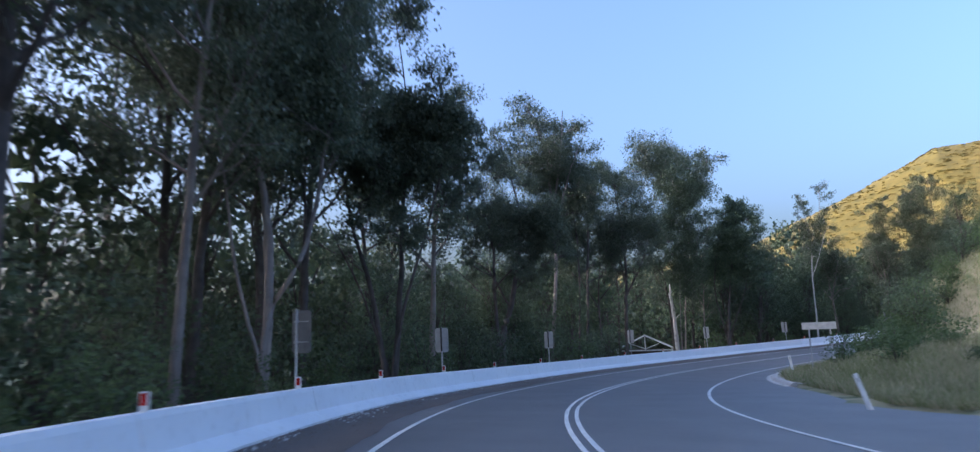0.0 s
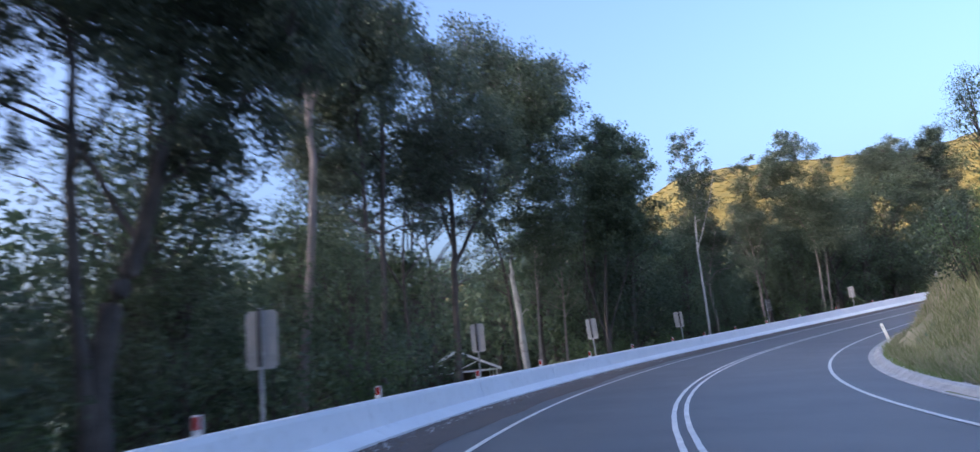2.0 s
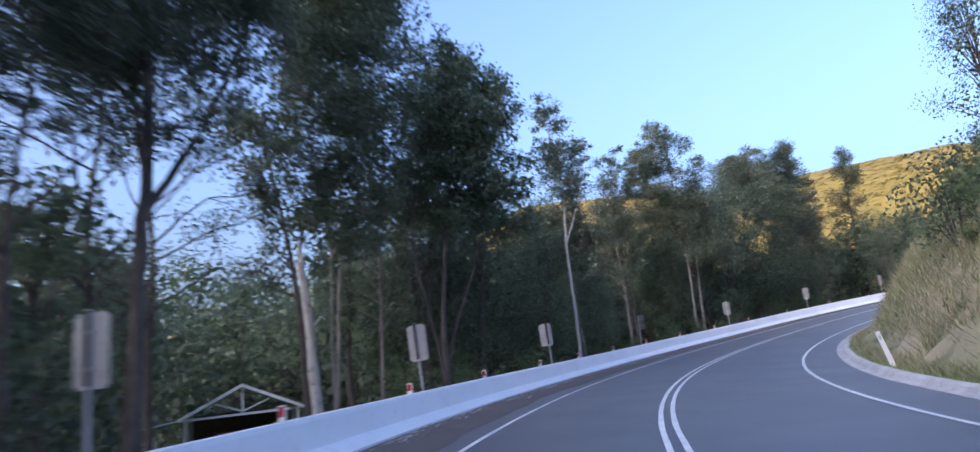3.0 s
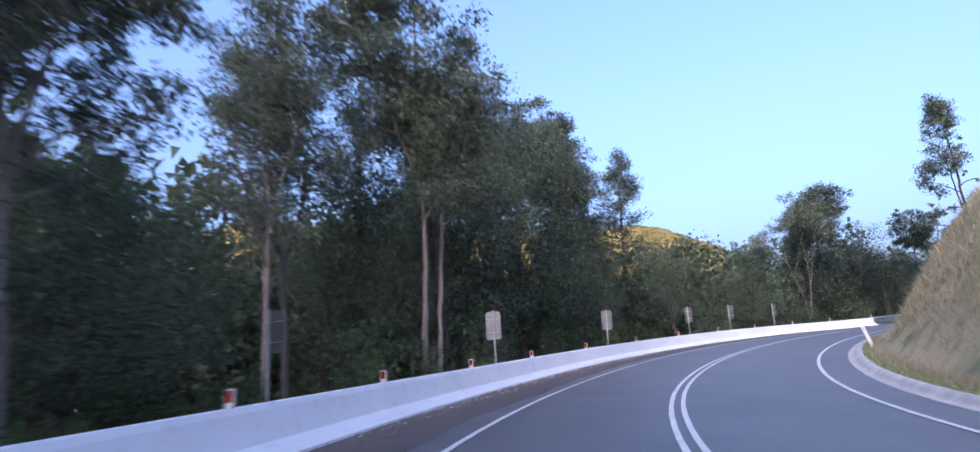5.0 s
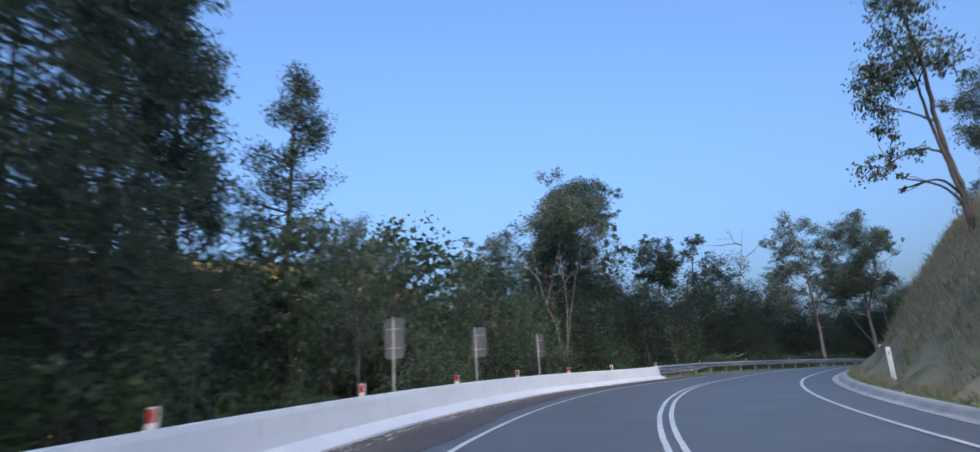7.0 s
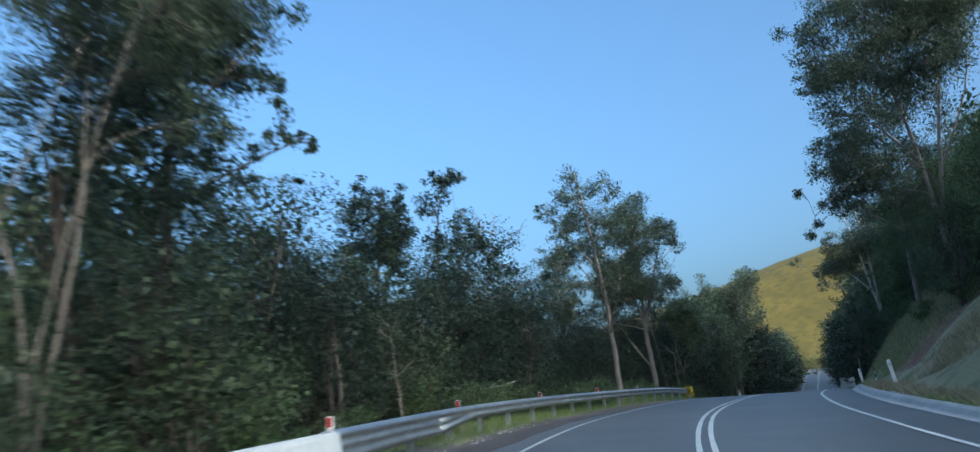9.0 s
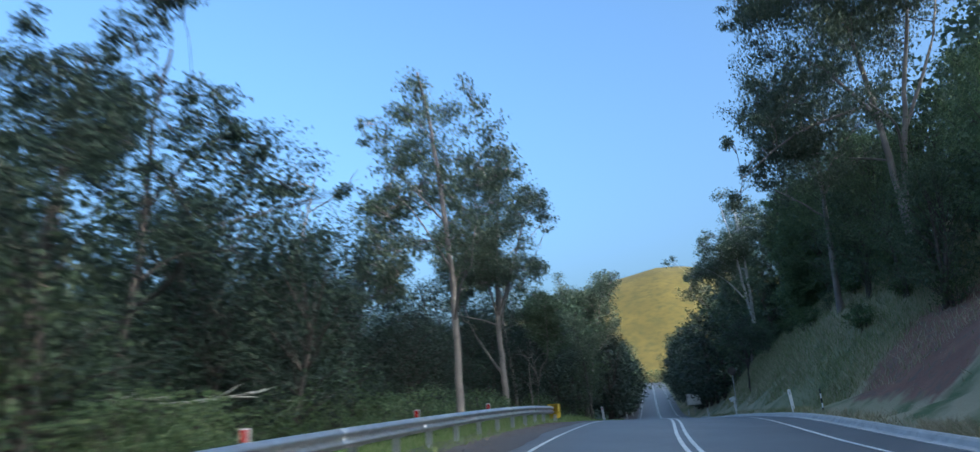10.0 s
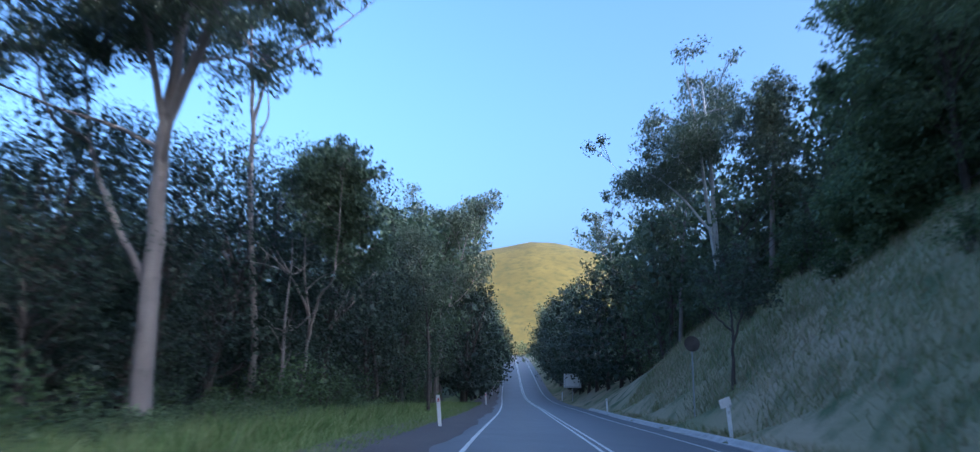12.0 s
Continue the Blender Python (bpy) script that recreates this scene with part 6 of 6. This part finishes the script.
# ---- the wood on the outer side of the bend ----
def open_ground(x, y):
    """Keeps low growth off the camera's sight line across the clearing to the shelter."""
    ax, ay, bx, by = 8.5, 33.0, -3.5, 67.0
    u = max(0.0, min(1.15, ((x - ax) * (bx - ax) + (y - ay) * (by - ay)) / ((bx - ax) ** 2 + (by - ay) ** 2)))
    return math.hypot(x - ax - u * (bx - ax), y - ay - u * (by - ay)) < 2.6 + 3.6 * u


wood = np.random.default_rng(77)
# past the barrier the wood's shade is carried by the leaf colour
shaded_kinds = ["broad_d", "broad_e", "broad_d"]
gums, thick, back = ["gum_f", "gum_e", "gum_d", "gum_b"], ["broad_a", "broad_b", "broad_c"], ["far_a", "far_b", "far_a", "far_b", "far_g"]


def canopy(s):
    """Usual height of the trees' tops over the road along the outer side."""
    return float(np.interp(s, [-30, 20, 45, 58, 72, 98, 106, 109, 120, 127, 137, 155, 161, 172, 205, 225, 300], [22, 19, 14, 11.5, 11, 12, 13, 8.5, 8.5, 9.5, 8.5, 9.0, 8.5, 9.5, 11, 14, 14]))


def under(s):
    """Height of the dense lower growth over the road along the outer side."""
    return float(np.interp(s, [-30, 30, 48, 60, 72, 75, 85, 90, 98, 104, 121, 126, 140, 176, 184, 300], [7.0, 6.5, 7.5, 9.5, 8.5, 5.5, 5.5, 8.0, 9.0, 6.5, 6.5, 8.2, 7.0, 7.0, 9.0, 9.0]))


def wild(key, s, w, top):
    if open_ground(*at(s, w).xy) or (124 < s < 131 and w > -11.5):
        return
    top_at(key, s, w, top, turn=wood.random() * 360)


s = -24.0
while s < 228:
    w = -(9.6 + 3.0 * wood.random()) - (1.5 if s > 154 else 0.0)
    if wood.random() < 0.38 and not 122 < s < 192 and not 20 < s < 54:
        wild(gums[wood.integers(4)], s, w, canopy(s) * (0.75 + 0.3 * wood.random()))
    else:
        wild((thick if s < 134 else shaded_kinds)[wood.integers(3)], s, w, under(s) * (0.85 + 0.3 * wood.random()))
    wild((back if s < 132 else shaded_kinds)[wood.integers(2)], s + 2.0, w - 2.5 - 2 * wood.random(), under(s) * (0.75 + 0.3 * wood.random()))
    s += 4.6 + 2 * wood.random()
s = -30.0
while s < 240:
    high = (7.5 if 73 < s < 86 else 8.0 if 107 < s < 124 else 9.0 if 160 < s < 186 else max(canopy(s), 11.5)) if s > 50 else under(s) * 1.25
    if open_ground(*at(s, -20).xy) or open_ground(*at(s + 3, -25).xy):
        s += 5.5
        continue
    top_at(back[wood.integers(5)], s, -(18 + 5 * wood.random()), high * ((0.85 if 94 < s < 107 else 0.7) + 0.25 * wood.random()), turn=wood.random() * 360)
    if not 116 < s < 174:
        top_at(back[wood.integers(4)], s + 3, -(22 + 6 * wood.random()), high * (0.6 + 0.3 * wood.random()), turn=wood.random() * 360)
    s += 6.3
for x in np.arange(-75, 16, 5.2):
    for y, high in ((86, 11.0), (98, 15.0)):
        px, py = x + 3 * wood.random(), y - 0.15 * x + 4 * wood.random()
        plant(back[wood.integers(4)], px, py, (high * (0.85 + 0.2 * wood.random()) - land(px, py)) / 12.5)
for s in np.arange(118, 176, 4.2):
    top_at(back[wood.integers(2)], s, -(25 + 6 * wood.random()), (8.0 if s < 125 else 9.5 if s < 138 else 12.0 if s < 158 else 9.5) * (0.85 + 0.2 * wood.random()), turn=wood.random() * 360)
    top_at((back if s < 136 else shaded_kinds)[wood.integers(2)], s + 2, -(15 + 4 * wood.random()), 8.0 + 2.5 * wood.random(), turn=wood.random() * 360)
for s in np.arange(-16, 52, 3.6):
    if not open_ground(*at(s, -30).xy):
        top_at(back[wood.integers(2)], s, -(27 + 7 * wood.random()), 10.5 * (0.9 + 0.2 * wood.random()), turn=wood.random() * 360)
for s in np.arange(60, 128, 3.4):
    for w in (-31, -37):
        if not open_ground(*at(s, w).xy):
            top_at(back[wood.integers(2)], s + 2 * wood.random(), w - 3 * wood.random(), min(max(canopy(s), 9.5), 14.0) * (0.85 + 0.15 * wood.random()), turn=wood.random() * 360)
s = -25.0
while s < 226:
    if open_ground(*at(s, -8).xy) or open_ground(*at(s, -11).xy):
        s += 2.4
        continue
    off = 7.3 if s < 135 else 8.6 + 0.6 * (s > 154)
    low = 0.45 if 123 < s < 131 else 1.0
    plant_sw(["shrub_a", "shrub_b", "shrub_c"][wood.integers(3)], s, -(off + 2.2 * wood.random()), (0.5 + 0.4 * wood.random()) * low)
    if wood.random() < 0.8 and (s < 50 or 118 < s < 150):
        plant_sw("shrub_b", s + 1.2, -(off + 2.5 + 3 * wood.random()), 0.9 + 0.6 * wood.random())
    s += 2.4

# ---- the straight beyond the crest, both sides ----
s = 226.0
while s < 330:
    for side in (-1, 1):
        top_at("far_d", s + 2 * wood.random(), side * ((6.9 if s < 240 and side > 0 else 6.4 if s < 240 else 6.0) + 0.8 * wood.random()), (11 + 4 * wood.random()) * (1.0 if side < 0 else 1.15), turn=wood.random() * 360)
        rear = (back[wood.integers(5)], s + 4 * wood.random(), side * (12.5 + 3 * wood.random()), 13 + 4 * wood.random(), wood.random() * 360)
        if s < 262:
            top_at(*rear[:4], turn=rear[4])
    if s > 244:
        for side in (-1, 1):
            top_at("far_d", s + 3 * wood.random(), side * (6.2 + 0.5 * wood.random()), 4.2 + 2.0 * wood.random(), turn=wood.random() * 360)
    s += 5.0 if s < 300 else 8.0

# trees beside and on the road, set to close the camera's far view
for s, w, top in ((262, -7.2, 14), (274, -6.7, 13), (284, -6.2, 12.5), (292, -5.6, 11), (300, -5.0, 9.5), (308, -4.8, 8), (300, 6.8, 11), (312, 6.6, 10), (322, 7.2, 9), (334, 8.5, 8.5)):
    top_at("far_a", s, w, top, turn=s * 31 % 360)
for w in (-6, -3.4, -0.6, 2.2, 5.0, 7.6, 10.2, 13):
    top_at("far_a", 352 + (w * 7) % 5, w, 5.0 + (w * 3) % 1.4, turn=w * 50)

# ---- the bank and hillside on the inner side ----
s = 128.0
while s < 228:
    far = s > 198
    plant_sw("far_a" if far else (thick[wood.integers(3)] if s < 155 else "broad_f"), s, 13.0 + 3 * wood.random(), 0.45 + 0.3 * wood.random())
    plant_sw(back[wood.integers(5)], s + 2, 17 + 4 * wood.random(), 0.6 + 0.35 * wood.random())
    s += 4.4
for s in np.arange(198, 228, 4.0):
    plant_sw("far_a", s, 9.0 + 2 * wood.random(), 0.45 + 0.2 * wood.random())
for s in np.arange(160, 226, 2.0):
    off = float(kerb_w(s)) + 4.2 + 4.5 * wood.random()
    plant_sw(["shrub_a", "shrub_b", "shrub_b", "shrub_c"][wood.integers(4)], s, off, (0.5 + 0.5 * wood.random()) * (0.75 if off < 10 else 1.25))
    if s < 205:
        plant_sw("shrub_b", s + 0.6, float(kerb_w(s)) + 7.5 + 4.0 * wood.random(), 1.0 + 0.6 * wood.random())
for s, w, scale in ((197.2, 8.9, 0.9), (199.5, 9.8, 1.1), (201.5, 10.4, 1.2), (203.5, 9.6, 1.0), (194.5, 10.8, 0.8)):
    plant_sw("shrub_b", s, w, scale, turn=s * 70 % 360)
for s in np.arange(42, 62, 1.0):
    plant_sw(["shrub_a", "shrub_b"][wood.integers(2)], s, float(kerb_w(s)) + 2.6 + 4.5 * wood.random(), 0.6 + 0.35 * wood.random())
for s in np.arange(57, 74, 1.1):
    plant_sw("shrub_c", s, float(kerb_w(s)) + 3.0 + 2.6 * wood.random(), 0.25 + 0.2 * wood.random())
for s in np.arange(18, 55, 1.9):
    plant_sw(["shrub_a", "shrub_c"][wood.integers(2)], s, float(kerb_w(s)) + 3.0 + 4.5 * wood.random(), 0.45 + 0.45 * wood.random())
for s in np.r_[np.arange(57, 148, 3.6), np.arange(160, 198, 3.6)]:
    plant_sw("shrub_c", s, float(kerb_w(s)) + 4.5 + 5.0 * wood.random(), 0.5 + 0.4 * wood.random())


# pale broken trunk in the clearing, a bleached weed by the barrier's end, fallen branches
plant_sw("snag", 58.6, -12.6, 1.0, turn=heading(58))
plant_sw("weed", WEED[0], WEED[1], 1.0)
for s, w, turn, size in ((LOG[0], LOG[1], 15, 1.0), (LOG[0] - 1.6, LOG[1] - 0.8, 160, 0.8), (LOG[0] + 5.5, LOG[1] - 0.6, 60, 0.7)):
    p = at(s, w)
    plant("branch", p.x, p.y, size, z=land(p.x, p.y) + 1.5, turn=heading(s) + turn)


# ---- low green growth at the foot of the big eucalypts ----
weeds = np.random.default_rng(207)
for s in np.arange(145, 171, 1.5):
    plant_sw("shrub_d", s, -(8.0 + 2.2 * weeds.random()), 0.75 + 0.45 * weeds.random(), turn=weeds.random() * 360)
for s in np.arange(171, 199, 0.85):
    plant_sw("shrub_d", s, -(7.9 + 1.5 * weeds.random()), 0.42 + 0.26 * weeds.random(), turn=weeds.random() * 360)
for s, w, scale in ((185.2, -9.0, 0.85), (186.8, -9.4, 0.95), (188.8, -8.9, 0.7), (173.0, -9.2, 0.7)):
    plant_sw("shrub_a", s, w, scale, turn=s * 70 % 360)

# ============ stuff: deep wood, grass, far hill canopy ============
def scatter_leaves(rng, centres, radius, count, size, slim=0.45):
    return leaves(rng, centres, radius, count, size, 0.2, slim, 0.8)


deep = np.random.default_rng(5)
spots, rads = [], []
for s in np.arange(-40, 262, 1.7):
    for _ in range(4):
        p = at(s, -(27 + 12 * deep.random()))
        h = land(p.x, p.y)
        if open_ground(p.x, p.y):
            continue
        spots.append((p.x, p.y, h + (max(canopy(s), 12) if s > 50 else 9.0) * (0.05 + 0.8 * deep.random() ** 1.1)))
        rads.append(1.3 + 1.2 * deep.random())
for s in np.arange(58, 190, 1.5):
    for _ in range(8):
        p = at(s, -(42 + 13 * deep.random()))
        spots.append((p.x, p.y, land(p.x, p.y) + 9.5 * deep.random() ** 1.2))
        rads.append(1.8 + 1.2 * deep.random())
for s in np.arange(74, 108, 1.0):
    for _ in range(4):
        p = at(s, -(19 + 9 * deep.random()))
        spots.append((p.x, p.y, land(p.x, p.y) + 4 + 8.0 * deep.random()))
        rads.append(1.3 + 0.9 * deep.random())
for x in np.arange(-95, 30, 1.6):
    for _ in range(5):
        y = 114 - 0.15 * x + 10 * deep.random()
        spots.append((x, y, land(x, y) + 11 * deep.random() ** 1.2))
        rads.append(1.5 + 1.0 * deep.random())
for s in np.arange(120, 300, 2.0):
    for _ in range(4):
        p = at(s, 22 + 14 * deep.random())
        spots.append((p.x, p.y, land(p.x, p.y) + 11 * deep.random()))
        rads.append(1.5 + 1.2 * deep.random())
for s in np.arange(-40, 240, 1.1):
    for _ in range(3):
        p = at(s, -(20 + 9 * deep.random()))
        if not open_ground(p.x, p.y):
            spots.append((p.x, p.y, land(p.x, p.y) + 6.0 * deep.random()))
            rads.append(1.2 + 0.9 * deep.random())
for s in np.arange(300, 400, 3.0):
    for side in (-1, 1):
        p = at(s, side * (8 + 10 * deep.random()))
        spots.append((p.x, p.y, land(p.x, p.y) + 13 * deep.random()))
        rads.append(2.0 + 1.5 * deep.random())
tagged(new("deep_wood", mesh_of("deep_wood", *scatter_leaves(deep, spots, np.array(rads), 42, 0.62), M["leaf_dark"])), "dark mass of foliage deep in the wood", "woodland", kind="stuff")


def blades(rng, base, tall, lean=0.5, wide=0.016):
    """Grass: a thin triangle for each blade."""
    base = np.asarray(base)
    n = len(base)
    d = np.stack([rng.normal(0, lean, n), rng.normal(0, lean, n), np.ones(n)], 1)
    h = (tall * (0.5 + 0.8 * rng.random(n)))[:, None]
    a = rng.random(n) * 6.28
    sd = np.stack([np.cos(a), np.sin(a), 0 * a], 1) * wide * (0.6 + rng.random(n))[:, None]
    v = np.stack([base - sd, base + sd, base + d * h], 1).reshape(-1, 3)
    return v, np.arange(n * 3).reshape(-1, 3)


def grass_on(name, seed, n, s_range, w_of, tall, label, wide=0.016, material="grass"):
    rng = np.random.default_rng(seed)
    ss = rng.uniform(*s_range, n)
    pts = np.array([at(s, w_of(s, rng))[:2] for s in ss])
    z, gs, gw, gr = ground_z(pts[:, 0], pts[:, 1])
    keep = ~((gr > 1.7) & (gr < 5.6) & (np.abs(gs - 154 + (gr - 4) * 0.6) < 4.2)) | (rng.random(n) < 0.06)
    pts, z = pts[keep], z[keep]
    ob = new(name, mesh_of(name, *blades(rng, np.column_stack([pts, z - 0.02]), tall, 0.5, wide), M[material]))
    return tagged(ob, label, "grass", kind="stuff")


grass_on("bank_grass", 61, 78000, (70, 152), lambda s, r: float(kerb_w(s)) + 0.5 + 8.5 * r.random() ** 1.3, 0.30, "long dry-tipped grass on the cut bank", 0.013)
grass_on("corner_grass", 65, 60000, (14, 76), lambda s, r: float(kerb_w(s)) + 0.5 + 8.5 * r.random() ** 1.3, 0.38, "rank green grass and weeds inside the corner", 0.015, "grass_mixed")
grass_on("dry_grass", 68, 9000, (146, 166), lambda s, r: float(kerb_w(s)) + 0.4 + 9.0 * r.random() ** 1.2, 0.26, "sparse dry grass on bare red earth", 0.013)
grass_on("cutting_grass", 66, 48000, (163, 212), lambda s, r: float(kerb_w(s)) + 0.4 + 9.0 * r.random() ** 1.2, 0.34, "mixed green and dry grass on the roadside cutting", 0.015, "grass_mixed")
grass_on("kerb_grass", 67, 26000, (40, 140), lambda s, r: float(kerb_w(s)) + 0.3 + 1.3 * r.random() ** 1.5, 0.16, "short green grass along the back of the kerb", 0.013, "grass_green")
grass_on("verge_grass", 62, 60000, (135, 228), lambda s, r: -(4.9 + 4.8 * r.random()), 0.24, "short green grass on the verge", 0.02, "grass_green")
grass_on("tall_grass", 64, 12000, (160, 204), lambda s, r: -(7.0 + 2.4 * r.random()), 0.6, "knee-high green grass and weeds under the trees", 0.022, "grass_green")
grass_on("foot_grass", 63, 14000, (-10, 140), lambda s, r: -(6.0 + 2.0 * r.random()), 0.35, "rough grass behind the barrier")

hills = np.random.default_rng(9)
hv, hf = [], []
n = 0
while n < 6400:
    a = hills.uniform(46, 102)
    rad = 370 + 360 * hills.random() ** 1.2
    x, y = 60 + rad * math.cos(radians(a)), 60 + rad * math.sin(radians(a))
    n += 1
    hv.append((x, y))
hv = np.array(hv)
HZ = gz.reshape(ny, nx)
ix, iy = np.clip(np.searchsorted(gx, hv[:, 0]) - 1, 0, nx - 2), np.clip(np.searchsorted(gy, hv[:, 1]) - 1, 0, ny - 2)
ux, uy = (hv[:, 0] - gx[ix]) / (gx[ix + 1] - gx[ix]), (hv[:, 1] - gy[iy]) / (gy[iy + 1] - gy[iy])
hz = (HZ[iy, ix] * (1 - ux) + HZ[iy, ix + 1] * ux) * (1 - uy) + (HZ[iy + 1, ix] * (1 - ux) + HZ[iy + 1, ix + 1] * ux) * uy
verts, faces = [], []
for (x, y), z in zip(hv, hz):
    r, h = hills.uniform(1.6, 3.0), hills.uniform(0.28, 0.64)
    b = len(verts)
    for ring, (rr, hh) in enumerate(((1.0, -0.4), (0.78, 0.62))):
        for k in range(6):
            q = k * 1.047 + ring * 0.4
            j = hills.uniform(0.75, 1.2)
            verts.append((x + r * rr * j * math.cos(q), y + r * rr * j * math.sin(q), z + h * hh * hills.uniform(0.85, 1.15)))
    verts.append((x, y, z + h * 1.05))
    for ring in range(1):
        for k in range(6):
            i, j = b + ring * 6 + k, b + ring * 6 + (k + 1) % 6
            faces.append((i, j, j + 6, i + 6))
    faces += [(b + 6 + k, b + 6 + (k + 1) % 6, b + 12) for k in range(6)]
tagged(new("hill_woods", mesh_of("hill_woods", verts, faces, M["hill"])), "sunlit forest canopy covering the far hills", "woodland", kind="stuff")
